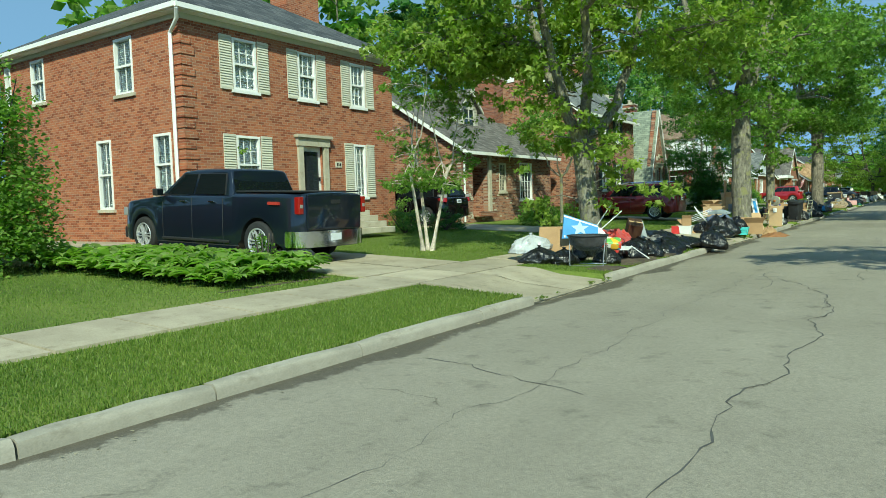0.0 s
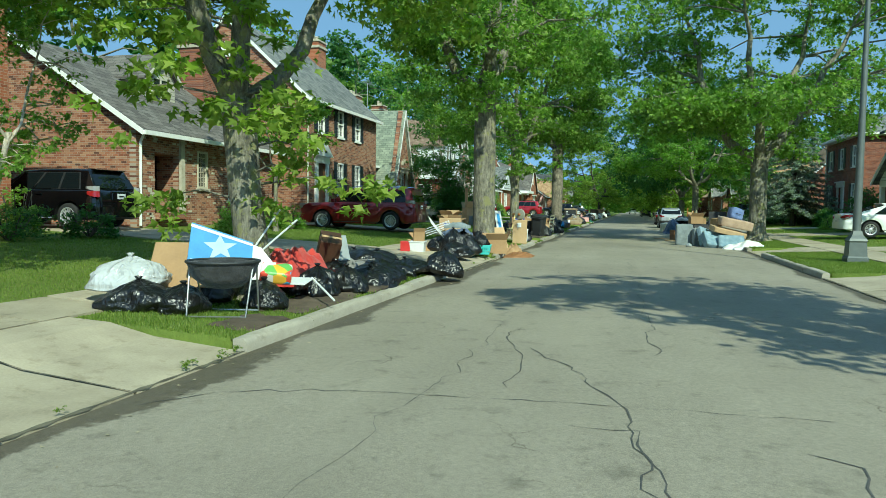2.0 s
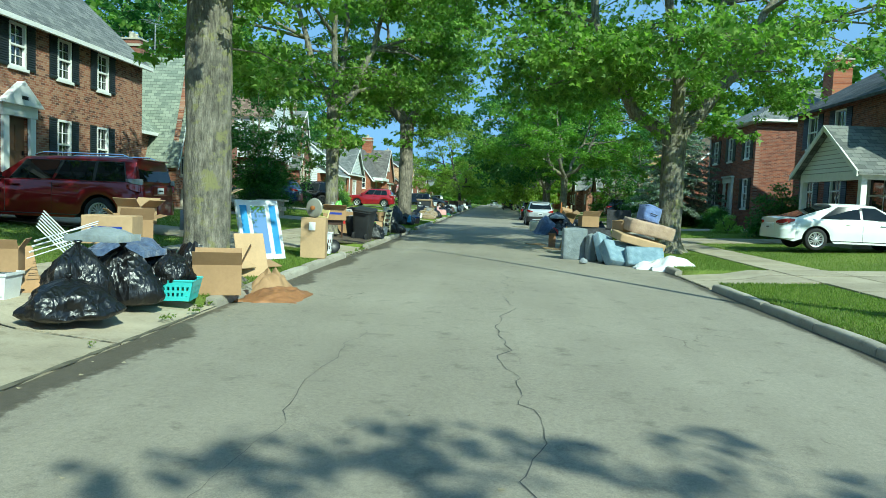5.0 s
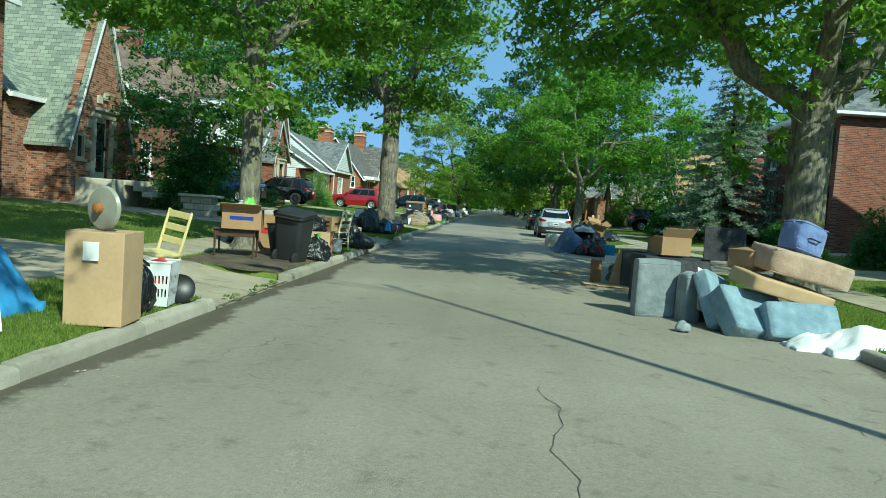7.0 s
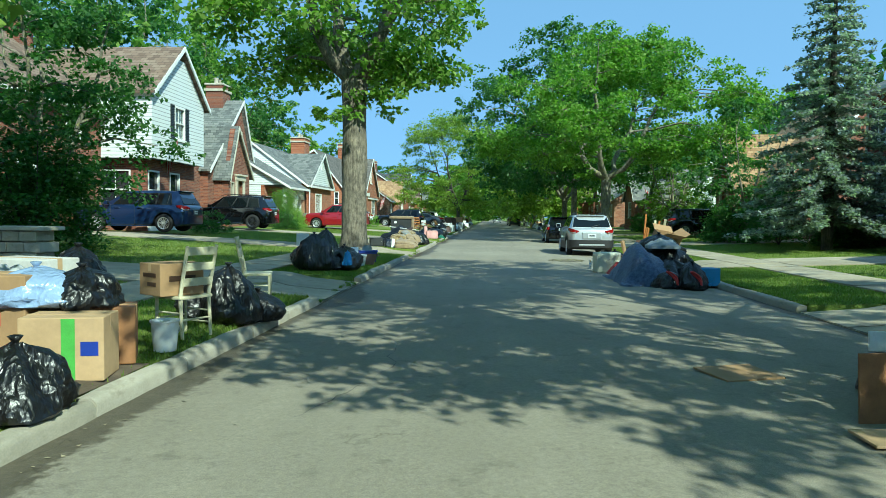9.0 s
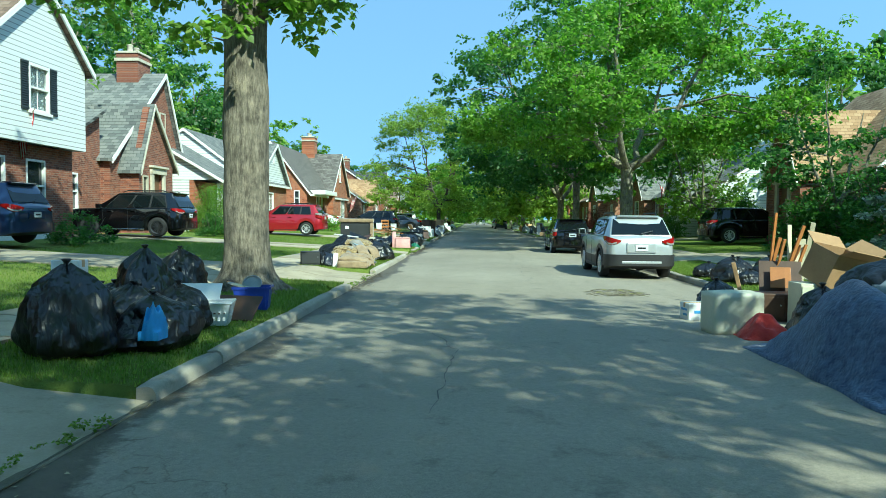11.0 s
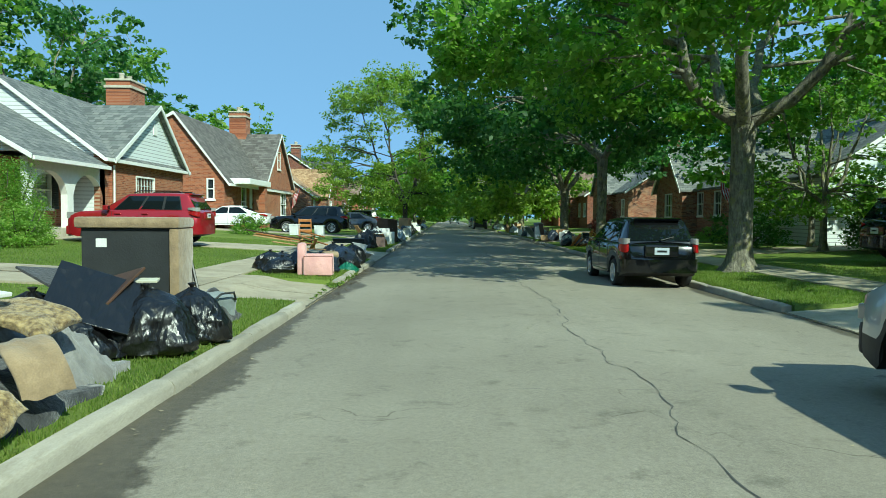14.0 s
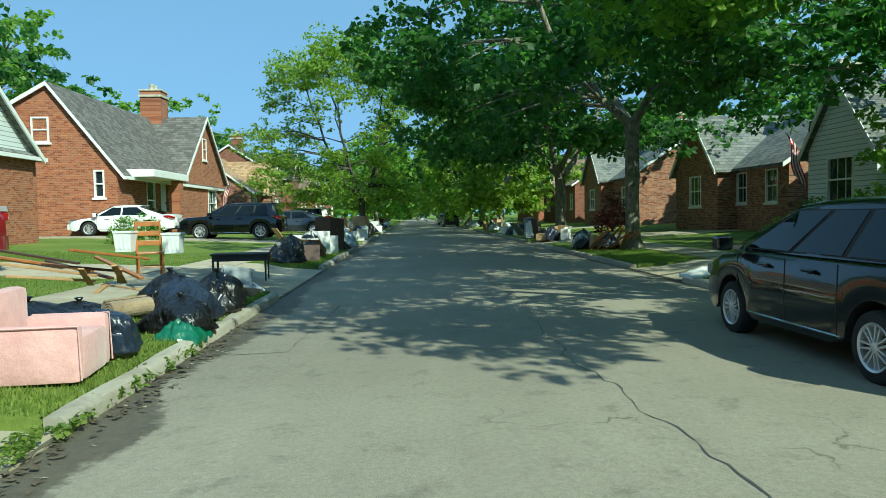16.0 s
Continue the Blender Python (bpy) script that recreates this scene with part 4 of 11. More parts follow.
# -- steep tudor with a sweeping green-grey roof
def house_four():
    h = House("house", "brick tudor house with a steep sweeping grey-green roof", 0.7)
    fx, bx, zb = -14.6, -24.0, 0.4
    blank_block(h, bx, 46.6, fx - 1.4, 55.0, zb, 4.2, BR["mix"], [], [])
    h.gable("y", 46.6, [(fx - 1.41, 4.2), (-20, 8.1), (bx + 0.01, 4.2)], BR["mix"][0], inward=1)
    h.gable("y", 55.0, [(fx - 1.41, 4.2), (-20, 8.1), (bx + 0.01, 4.2)], BR["mix"][0], inward=-1)
    side_gable_roof(h, bx, 46.6, fx - 1.4, 55.0, 4.2, 3.9, SH["green"], 0.3, -20)
    a, b, pk = 47.75, 51.5, (49.6, 7.6)
    hole = (49.25, 50.2, 1.5, 3.6)
    h.wall("x", fx, a, b, zb, 2.95, BR["mix"][1], [(49.25, 50.2, 1.5, 2.95), (48.2, 48.7, 2.1, 2.95)])
    h.gable("x", fx, [(a, 2.95), (49.25, 2.95), (49.25, 3.6), (50.2, 3.6), (50.2, 2.95), (b, 2.95), (50.9, 4.8), (49.85, 7.6), (49.3, 7.6)], BR["mix"][1])
    h.wall("y", a, -16.0, fx - 0.24, zb, 2.95, BR["mix"][0], (), inward=1)
    h.wall("y", b, -16.0, fx - 0.24, zb, 2.95, BR["mix"][0], (), inward=-1)
    front_gable_roof(h, -20, fx, a, 49.55, b, 2.95, 7.55, 2.95, SH["green"], 0.2)
    h.door("x", fx, 49.25, 50.2, 1.5, 3.6, mat=DOOR_WHITE, surround=STONE, w=0.18, glass=True)
    h.window("x", fx, 48.2, 48.7, 2.1, 2.95, cols=1, rows=1, frame_mat=STONE, sash=False)
    for y, z in ((48.95, 1.7), (48.9, 2.5), (48.95, 3.2), (50.5, 1.7), (50.55, 2.6), (50.45, 3.3), (49.5, 4.1), (49.9, 4.25)):
        part("stone_block", MB().box(fx - 0.02, y - 0.16, z, fx + 0.05, y + 0.16, z + 0.28, c=0.02), STONE, h.top)
    st = steps(h, "x", fx + 1.3, 49.0, 50.4, 1.48, 3, 0.34)
    part("terrace", MB().box(fx + 0.01, 48.2, 0.5, fx + 1.3, 53.5, 1.48, c=0.03), STONE, st)
    h.chimney(-20.8, 54.0, -19.6, 55.0, 7.4, 9.4, BR["deep"][1])


# -- white sided upper storey over brick
def house_five():
    h = House("house", "house with white lapped siding over a brick ground floor", 0.75)
    fx, bx, y0, y1 = -15.0, -24.0, 63.4, 68.6
    h1 = [(64.0, 65.0, 1.6, 3.3), (66.0, 67.0, 1.6, 3.3)]
    blank_block(h, bx, y0 + 0.5, fx - 0.5, y1, 0.4, 3.75, BR["deep"], h1, [(-17.6, -16.2, 1.6, 3.3)])
    for a, b, s0, s1 in h1:
        h.window("x", fx - 0.5, a, b, s0, s1, cols=1, rows=1)
    h.window("y", y0 + 0.5, -17.6, -16.2, 1.6, 3.3, out=-1, cols=2, rows=1)
    part("bay_panel", MB().box(fx - 0.5, 63.95, 0.7, fx - 0.42, 67.1, 1.6), WHITE, h.top)
    up = [(65.45, 66.5, 4.75, 6.2)]
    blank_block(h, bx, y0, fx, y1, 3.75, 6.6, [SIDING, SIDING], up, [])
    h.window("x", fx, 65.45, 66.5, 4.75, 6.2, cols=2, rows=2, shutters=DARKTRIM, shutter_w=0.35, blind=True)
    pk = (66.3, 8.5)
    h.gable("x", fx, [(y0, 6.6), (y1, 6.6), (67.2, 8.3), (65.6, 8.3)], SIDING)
    front_gable_roof(h, bx, fx, y0, 66.0, y1, 6.6, 8.8, 6.6, SH["brown"], 0.25)
    # brick wing set back, south of it
    blank_block(h, bx, 56.6, -17.2, y0 - 0.01, 0.4, 5.8, BR["deep"], [(58.2, 59.2, 1.8, 3.4), (61.0, 62.0, 1.8, 3.4), (61.0, 62.0, 4.4, 5.6)], [])
    for a, s0 in ((58.2, 1.8), (61.0, 1.8)):
        h.window("x", -17.2, a, a + 1, s0, s0 + 1.6, cols=2, rows=2)
    h.window("x", -17.2, 61.0, 62.0, 4.4, 5.6, cols=2, rows=2)
    h.gable("y", 56.6, [(-17.21, 5.8), (-20.6, 8.6), (bx + 0.01, 5.8)], BR["deep"][0], inward=1)
    side_gable_roof(h, bx, 56.6, -17.2, y0, 5.8, 2.8, SH["brown"], 0.35, -20.6)
    h.chimney(-21.0, 62.4, -20.0, 63.3, 7.6, 9.6, BR["deep"][1])
    return h


# -- brick tudor with a big grey roof and two nested gables
def house_six():
    h = House("house", "brick tudor house with nested front gables and grey shingle roof", 0.8)
    fx, bx = -15.0, -25.0
    a, b = 73.2, 80.0
    blank_block(h, bx, a, fx - 0.8, b, 0.4, 3.9, BR["deep"], [(78.3, 78.9, 1.9, 3.2)], [])
    h.gable("x", fx - 0.8, [(a, 3.9), (b, 3.9), (77.9, 8.0)], BR["deep"][1])
    h.window("x", fx - 0.8, 77.7, 78.3, 4.9, 6.3, cols=1, rows=2, frame_mat=STONE)
    front_gable_roof(h, bx, fx - 0.8, a, 77.9, b, 3.9, 8.0, 3.9, SH["grey"], 0.25)
    # projecting entry gable
    h.wall("x", fx, 74.0, 77.2, 0.4, 3.7, BR["deep"][1], [(75.2, 76.1, 1.4, 3.3), (74.3, 74.8, 1.8, 3.2)])
    h.gable("x", fx, [(74.0, 3.7), (77.2, 3.7), (76.3, 5.0), (75.3, 6.1), (74.9, 6.1)], BR["deep"][1])
    h.wall("y", 74.0, fx - 0.8, fx - 0.24, 0.4, 3.7, BR["deep"][0], (), inward=1)
    h.wall("y", 77.2, fx - 0.8, fx - 0.24, 0.4, 3.7, BR["deep"][0], (), inward=-1)
    front_gable_roof(h, fx - 3.5, fx, 74.0, 75.1, 77.2, 3.7, 6.15, 3.7, SH["grey"], 0.2, trim=CREAM)
    h.door("x", fx, 75.2, 76.1, 1.4, 3.3, mat=DOOR_BROWN, surround=STONE, w=0.2)
    h.window("x", fx, 74.3, 74.8, 1.8, 3.2, cols=1, rows=1, frame_mat=STONE, sash=False)
    # low wing to the south
    blank_block(h, bx, 69.2, -16.2, a - 0.01, 0.4, 3.6, BR["deep"], [(70.4, 71.6, 1.7, 3.1)], [])
    h.window("x", -16.2, 70.4, 71.6, 1.7, 3.1, cols=3, rows=2)
    h.gable("x", -16.2, [(69.2, 3.6), (a, 3.6), (a, 5.6)], BR["deep"][1])
    h.slope([(bx, 68.9, 3.5), (-15.9, 68.9, 3.5), (-15.9, a, 5.75), (bx, a, 5.75)], SH["grey"][0])
    h.chimney(-17.6, 77.3, -16.6, 78.5, 6.0, 8.9, BR["deep"][1])
    return h


# -- white sided cottage with an arched porch
def house_seven():
    h = House("house", "low cottage with white siding gables, brick front and arched porch", 0.8)
    fx, bx = -15.2, -24.5
    y0, ym, y1 = 83.2, 88.2, 97.0
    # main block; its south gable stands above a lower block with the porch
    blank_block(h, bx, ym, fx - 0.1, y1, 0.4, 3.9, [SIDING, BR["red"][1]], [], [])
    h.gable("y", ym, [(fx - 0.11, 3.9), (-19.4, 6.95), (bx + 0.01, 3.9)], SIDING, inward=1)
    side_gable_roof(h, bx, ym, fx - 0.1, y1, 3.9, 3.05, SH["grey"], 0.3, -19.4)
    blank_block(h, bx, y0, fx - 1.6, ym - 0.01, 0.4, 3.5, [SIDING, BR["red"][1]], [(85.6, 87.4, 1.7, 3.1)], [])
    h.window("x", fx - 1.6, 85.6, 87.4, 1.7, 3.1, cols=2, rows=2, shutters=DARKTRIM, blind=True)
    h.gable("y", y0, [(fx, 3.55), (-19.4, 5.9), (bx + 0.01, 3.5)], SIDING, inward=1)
    h.slope([(fx + 0.3, y0 - 0.25, 3.4), (fx + 0.3, ym, 3.4), (-19.4, ym, 5.98), (-19.4, y0 - 0.25, 5.98)], SH["grey"][1])
    h.slope([(bx - 0.3, y0 - 0.25, 3.4), (-19.4, y0 - 0.25, 5.98), (-19.4, ym, 5.98), (bx - 0.3, ym, 3.4)], SH["grey"][1])
    h.trim((fx + 0.3, y0 - 0.27, 3.36), (-19.4, y0 - 0.27, 5.94), 0.16, 0.05, name="bargeboard")
    # brick front wing
    a, b = 89.0, 96.6
    h.wall("x", fx, a, b, 0.4, 3.85, BR["red"][1], [(91.2, 93.2, 1.6, 3.2)])
    h.wall("y", a, fx - 1.8, fx - 0.24, 0.4, 3.65, BR["red"][0], (), inward=1)
    h.wall("y", b, fx - 1.8, fx - 0.24, 0.4, 3.65, BR["red"][0], (), inward=-1)
    h.window("x", fx, 91.2, 93.2, 1.6, 3.2, cols=6, rows=4, sash=False, blind=True)
    h.gable("x", fx, [(a, 3.85), (b, 3.85), (93.3, 6.5)], SIDING, thick=0.28)
    front_gable_roof(h, -19.6, fx, a, 93.3, b, 3.85, 6.5, 3.85, SH["grey"], 0.3)
    part("gable_vent", MB().box(fx, 93.1, 5.2, fx + 0.04, 93.5, 5.7), WHITE, h.top)
    # porch with arches
    px = fx - 0.1
    for ya, yb in ((83.4, 86.0), (86.0, 88.6)):
        n = 14
        low = [(ya + 0.2, 0.7)] + [(ya + 0.2 + (yb - ya - 0.4) * i / n, 2.2 + 0.8 * math.sin(math.pi * i / n) ** 0.55) for i in range(n + 1)] + [(yb - 0.2, 0.7)]
        high = [(ya, 0.7)] + [(ya + (yb - ya) * i / n, 3.4) for i in range(n + 1)] + [(yb, 0.7)]
        rings = [[(px - 0.25, *p), (px, *p), (px, *q), (px - 0.25, *q)] for p, q in zip(low, high)]
        part("porch_arch", MB().loft(rings), WHITE, h.top)
    h.trim((px + 0.42, 83.0, 3.32), (px + 0.42, 88.2, 3.32), 0.14, 0.1, name="gutter")
    part("porch_floor", MB().box(px - 1.6, 83.4, 0.5, px, 88.9, 1.0, c=0.02), STONE, h.top)
    h.chimney(-18.4, 95.2, -17.2, 96.9, 4.5, 8.1, BR["red"][1])
    h.pipe([(fx + 0.1, 89.0, 3.5), (fx + 0.06, 89.05, 0.8)])
    return h


# -- red brick gabled house
def house_eight():
    h = House("house", "red brick gabled house with white trim and flat entry canopy", 0.8)
    fx, bx, y0, y1 = -14.2, -23.4, 101.2, 117.0
    south = [(-16.95, -16.3, 4.9, 5.9), (-15.2, -14.75, 2.4, 3.6)]
    h.wall("y", y0, bx, fx, 0.4, 3.7, BR["red"][0], [south[1]], inward=1)
    gp = [(fx, 3.7), (bx, 3.7), (-17.0, 7.3)]
    h.gable("y", y0, gp, BR["red"][0], inward=1)
    h.window("y", y0 - 0.02, -17.75, -17.0, 4.8, 5.9, out=-1, cols=1, rows=2)
    h.window("y", y0, *south[1], out=-1, cols=1, rows=1)
    h.wall("x", fx, y0 + 0.24, y1, 0.4, 3.7, BR["red"][1], [(104.5, 105.6, 1.2, 3.3), (106.4, 107.5, 1.2, 3.3)])
    h.wall("x", bx, y0 + 0.24, y1, 0.4, 3.7, BR["red"][1], (), inward=1)
    h.wall("y", y1, bx, fx, 0.4, 3.7, BR["red"][0], (), inward=-1)
    side_gable_roof(h, bx, y0, fx, y1, 3.7, 3.6, SH["taupe"], 0.35, -17.0)
    h.door("x", fx, 106.4, 107.5, 1.2, 3.3, surround=None)
    h.window("x", fx, 104.5, 105.6, 1.4, 3.3, cols=1, rows=2)
    part("entry_canopy", MB().box(fx + 0.01, 101.9, 3.32, fx + 1.3, 106.8, 3.66, c=0.03), WHITE, h.top)
    part("porch_pier", MB().box(fx + 0.8, 105.6, 0.5, fx + 1.2, 106.2, 3.32), BR["red"][1], h.top)
    # cross gable
    a, b = 109.0, 117.2
    h.wall("x", fx + 0.3, a, b, 0.4, 3.8, BR["red"][1], [(113.6, 115.4, 1.5, 3.2)])
    h.wall("y", a, fx - 1, fx + 0.06, 0.4, 3.8, BR["red"][0], (), inward=1)
    h.gable("x", fx + 0.3, [(a, 3.8), (b, 3.8), (113.1, 7.4)], BR["red"][1])
    front_gable_roof(h, -17.0, fx + 0.3, a, 113.1, b, 3.8, 7.4, 3.8, SH["taupe"], 0.25)
    h.window("x", fx + 0.3, 113.6, 115.4, 1.5, 3.2, cols=3, rows=1)
    h.window("x", fx + 0.32, 112.7, 113.5, 4.9, 6.2, cols=1, rows=2)
    h.chimney(-17.4, 112.6, -16.2, 113.8, 6.4, 9.0, BR["red"][1])
    return h


def far_house(x, y, w, d, ze, rise, street, brick, roof, label, gable=True, storeys=1):
    """A plain gabled house far down the street; x is its street face."""
    h = House("house", label, gz(x))
    x0, x1 = (x - d, x) if street == 1 else (x, x + d)
    fx = x
    hol = []
    n = max(2, int(w / 2.6))
    for s in range(storeys):
        for i in range(n):
            c = y + w * (i + 0.5) / n
            hol.append((c - 0.5, c + 0.5, 1.7 + s * 2.8, 3.1 + s * 2.8))
    blank_block(h, x0, y, x1, y + w, 0.3, ze, brick, hol, [], street)
    for a, b, s0, s1 in hol:
        h.window("x", fx, a, b, s0, s1, out=street, cols=2, rows=2)
    rx = (x0 + x1) / 2
    for yy, s in ((y, 1), (y + w, -1)):
        h.gable("y", yy, [(x1 - 0.01, ze), (rx, ze + rise), (x0 + 0.01, ze)], brick[0], inward=s)
    side_gable_roof(h, x0, y, x1, y + w, ze, rise, roof, 0.35, rx)
    if gable:
        c = y + w * 0.66
        g = w * 0.24
        gx = fx + street * 0.9
        h.wall("x", gx, c - g, c + g, 0.3, ze, brick[1], [(c - 0.7, c + 0.7, 1.6, 3.1)], inward=-street)
        h.window("x", gx, c - 0.7, c + 0.7, 1.6, 3.1, out=street, cols=3, rows=2)
        h.wall("y", c - g, min(gx - street * 0.24, fx), max(gx - street * 0.24, fx), 0.3, ze, brick[0], (), inward=1)
        h.wall("y", c + g, min(gx - street * 0.24, fx), max(gx - street * 0.24, fx), 0.3, ze, brick[0], (), inward=-1)
        h.gable("x", gx, [(c - g, ze), (c + g, ze), (c, ze + rise * 0.85)], brick[1], inward=-street)
        front_gable_roof(h, rx, gx, c - g, c, c + g, ze, ze + rise * 0.85, ze, roof, 0.25, front=street)
    h.chimney(rx - 0.5, y + w * 0.3, rx + 0.5, y + w * 0.3 + 1.1, ze + rise * 0.5, ze + rise + 1.3, brick[1])
    return h


def grown(h, c, k):
    h.top.matrix_world = Matrix.Translation(c) @ Matrix.Scale(k, 4) @ Matrix.Translation(-Vector(c))


house_one(), house_two(), house_three(), house_four()
grown(house_five(), (-1.0, 35.2, 1.47), 1.07)
grown(house_six(), (-1.45, 51.0, 1.5), 1.175)
grown(house_seven(), (-1.54, 57.7, 1.48), 1.0)
grown(house_eight(), (-1.52, 68.0, 1.47), 1.12)
far_house(-14.5, 128, 9, 9, 3.6, 3.2, 1, BR["mix"], SH["tan"], "tan-roofed brick house with a front gable")
far_house(-15, 141, 10, 9, 5.6, 3.0, 1, BR["deep"], SH["dark"], "tall dark-roofed brick house", storeys=2)
far_house(-15, 156, 12, 9, 4.0, 3.2, 1, BR["red"], SH["brown"], "brick house far down the street")
far_house(-15, 174, 12, 9, 4.0, 3.2, 1, BR["deep"], SH["grey"], "brick house far down the street")
far_house(-15.4, -8.0, 11, 9, 6.2, 3.0, 1, BR["deep"], SH["grey"], "two-storey brick house behind shrubs", storeys=2)


# -- east side
def house_east_one():
    h = House("house", "dark brick two-storey house with a white gabled porch", 0.6)
    fx, bx = 13.6, 23.0
    y0, y1 = 40.0, 50.5
    front = [(46.0, 46.9, 1.7, 3.3), (48.4, 49.3, 1.7, 3.3), (46.0, 46.9, 4.4, 5.8), (48.4, 49.3, 4.4, 5.8), (42.0, 44.0, 1.5, 3.1)]
    blank_block(h, fx, y0, bx, y1, 0.3, 6.1, BR["deep"], front, [], -1)
    for i, (a, b, s0, s1) in enumerate(front):
        h.window("x", fx, a, b, s0, s1, out=-1, cols=2, rows=2, shutters=DARKTRIM if i < 4 else None)
    for yy, s in ((y0, 1), (y1, -1)):
        h.gable("y", yy, [(fx + 0.01, 6.1), (18.3, 8.8), (bx - 0.01, 6.1)], BR["deep"][0], inward=s)
    side_gable_roof(h, fx, y0, bx, y1, 6.1, 2.7, SH["dark"], 0.35, 18.3)
    h.chimney(15.5, 40.2, 16.7, 41.2, 6.0, 9.3, BR["red"][1])
    # porch
    px, a, b = 11.8, 40.9, 45.5
    h.gable("x", px, [(a, 3.05), (b, 3.05), (43.2, 4.6)], SIDING, inward=1, thick=0.15)
    h.slope([(px - 0.3, a - 0.3, 3.0), (fx + 1.5, a - 0.3, 3.0), (fx + 1.5, 43.2, 4.75), (px - 0.3, 43.2, 4.75)], SH["grey"][0])
    h.slope([(px - 0.3, 43.2, 4.75), (fx + 1.5, 43.2, 4.75), (fx + 1.5, b + 0.3, 3.0), (px - 0.3, b + 0.3, 3.0)], SH["grey"][0])
    h.trim((px - 0.3, a - 0.3, 2.92), (px - 0.3, 43.2, 4.65), 0.18, 0.06, name="rake_board")
    h.trim((px - 0.3, 43.2, 4.65), (px - 0.3, b + 0.3, 2.92), 0.18, 0.06, name="rake_board")
    part("porch_beam", MB().box(px, a, 2.75, px + 0.2, b, 3.04), WHITE, h.top)
    part("porch_beam", MB().box(px + 0.2, a, 2.75, fx, a + 0.2, 3.04), WHITE, h.top)
    for yy in (a + 0.12, b - 0.12):
        part("porch_column", MB().box(px + 0.0, yy - 0.11, 0.9, px + 0.2, yy + 0.11, 2.75, c=0.02), WHITE, h.top)
    part("porch_floor", MB().box(px - 0.2, a - 0.1, 0.3, fx, b + 0.1, 0.9, c=0.03), STONE, h.top)


def house_east_two():
    h = House("house", "dark brick colonial house with white windows and grey roof", 0.6)
    fx, bx, y0, y1 = 14.0, 23.0, 56.6, 64.6
    front = [(57.4, 58.2, 4.5, 5.9), (60.2, 61.0, 4.5, 5.9), (62.9, 63.7, 4.5, 5.9), (57.4, 58.2, 1.7, 3.4), (62.9, 63.7, 1.7, 3.4), (60.0, 61.1, 1.1, 3.2)]
    blank_block(h, fx, y0, bx, y1, 0.3, 6.4, BR["deep"], front, [], -1)
    for a, b, s0, s1 in front[:5]:
        h.window("x", fx, a, b, s0, s1, out=-1, cols=2, rows=4, shutters=DARKTRIM)
    h.door("x", fx, 60.0, 61.1, 1.1, 3.2, out=-1, surround=WHITE, w=0.25)
    hip_roof(h, fx, y0, bx, y1, 6.6, 2.4, SH["grey"], 0.4)
    h.pipe([(fx - 0.3, y1 + 0.2, 6.4), (fx - 0.06, y1 - 0.2, 6.1), (fx - 0.06, y1 - 0.2, 0.9), (fx - 1.6, y1 - 0.2, 0.66)], 0.05)
    h.chimney(18, 57, 19, 58.2, 7, 10, BR["red"][1])


def house_east_three():
    h = House("house", "brick house with a steep tan shingle roof", 0.6)
    fx, bx, y0, y1 = 13.4, 22, 70.8, 80.6
    front = [(72, 73.2, 1.6, 3.1), (78.4, 79.6, 1.6, 3.1)]
    blank_block(h, fx, y0, bx, y1, 0.3, 3.6, BR["deep"], front, [], -1)
    for a, b, s0, s1 in front:
        h.window("x", fx, a, b, s0, s1, out=-1, cols=2, rows=2)
    for yy, s in ((y0, 1), (y1, -1)):
        h.gable("y", yy, [(fx + 0.01, 3.6), (17.7, 7.6), (bx - 0.01, 3.6)], BR["deep"][0], inward=s)
    side_gable_roof(h, fx, y0, bx, y1, 3.6, 4.0, SH["tan"], 0.3, 17.7)
    h.wall("x", fx - 1.2, 74.4, 77.4, 0.3, 3.6, BR["deep"][1], [(75.4, 76.4, 1.1, 3.1)], inward=1)
    h.door("x", fx - 1.2, 75.4, 76.4, 1.1, 3.1, out=-1, mat=DOOR_BROWN, surround=STONE)
    h.gable("x", fx - 1.2, [(74.4, 3.6), (77.4, 3.6), (75.9, 6.2)], BR["deep"][1], inward=1)
    front_gable_roof(h, 17.7, fx - 1.2, 74.4, 75.9, 77.4, 3.6, 6.2, 3.6, SH["tan"], 0.25, front=-1)
    h.wall("y", 74.4, fx - 0.96, fx, 0.3, 3.6, BR["deep"][0], (), inward=1)


house_east_one(), house_east_two(), house_east_three()
far_house(13.2, 87.5, 7.5, 8, 3.4, 2.6, -1, [SIDING, SIDING], SH["grey"], "pale sided cottage with a flag by the door")
far_house(13.4, 97.5, 10.5, 9, 3.4, 3.0, -1, BR["mix"], SH["grey"], "brick cottage with white window frames")
far_house(13.0, 116, 10, 9, 3.8, 3.0, -1, BR["mix"], SH["grey"], "brick house partly hidden by trees")
far_house(13.0, 132, 11, 9, 4.0, 3.0, -1, BR["deep"], SH["brown"], "brick house partly hidden by trees")
far_house(13.0, 150, 11, 9, 4.0, 3.0, -1, BR["red"], SH["grey"], "brick house far down the street")
far_house(15.0, 14, 11, 9, 6.0, 3.0, -1, BR["deep"], SH["dark"], "two-storey brick house beside the street", storeys=2)

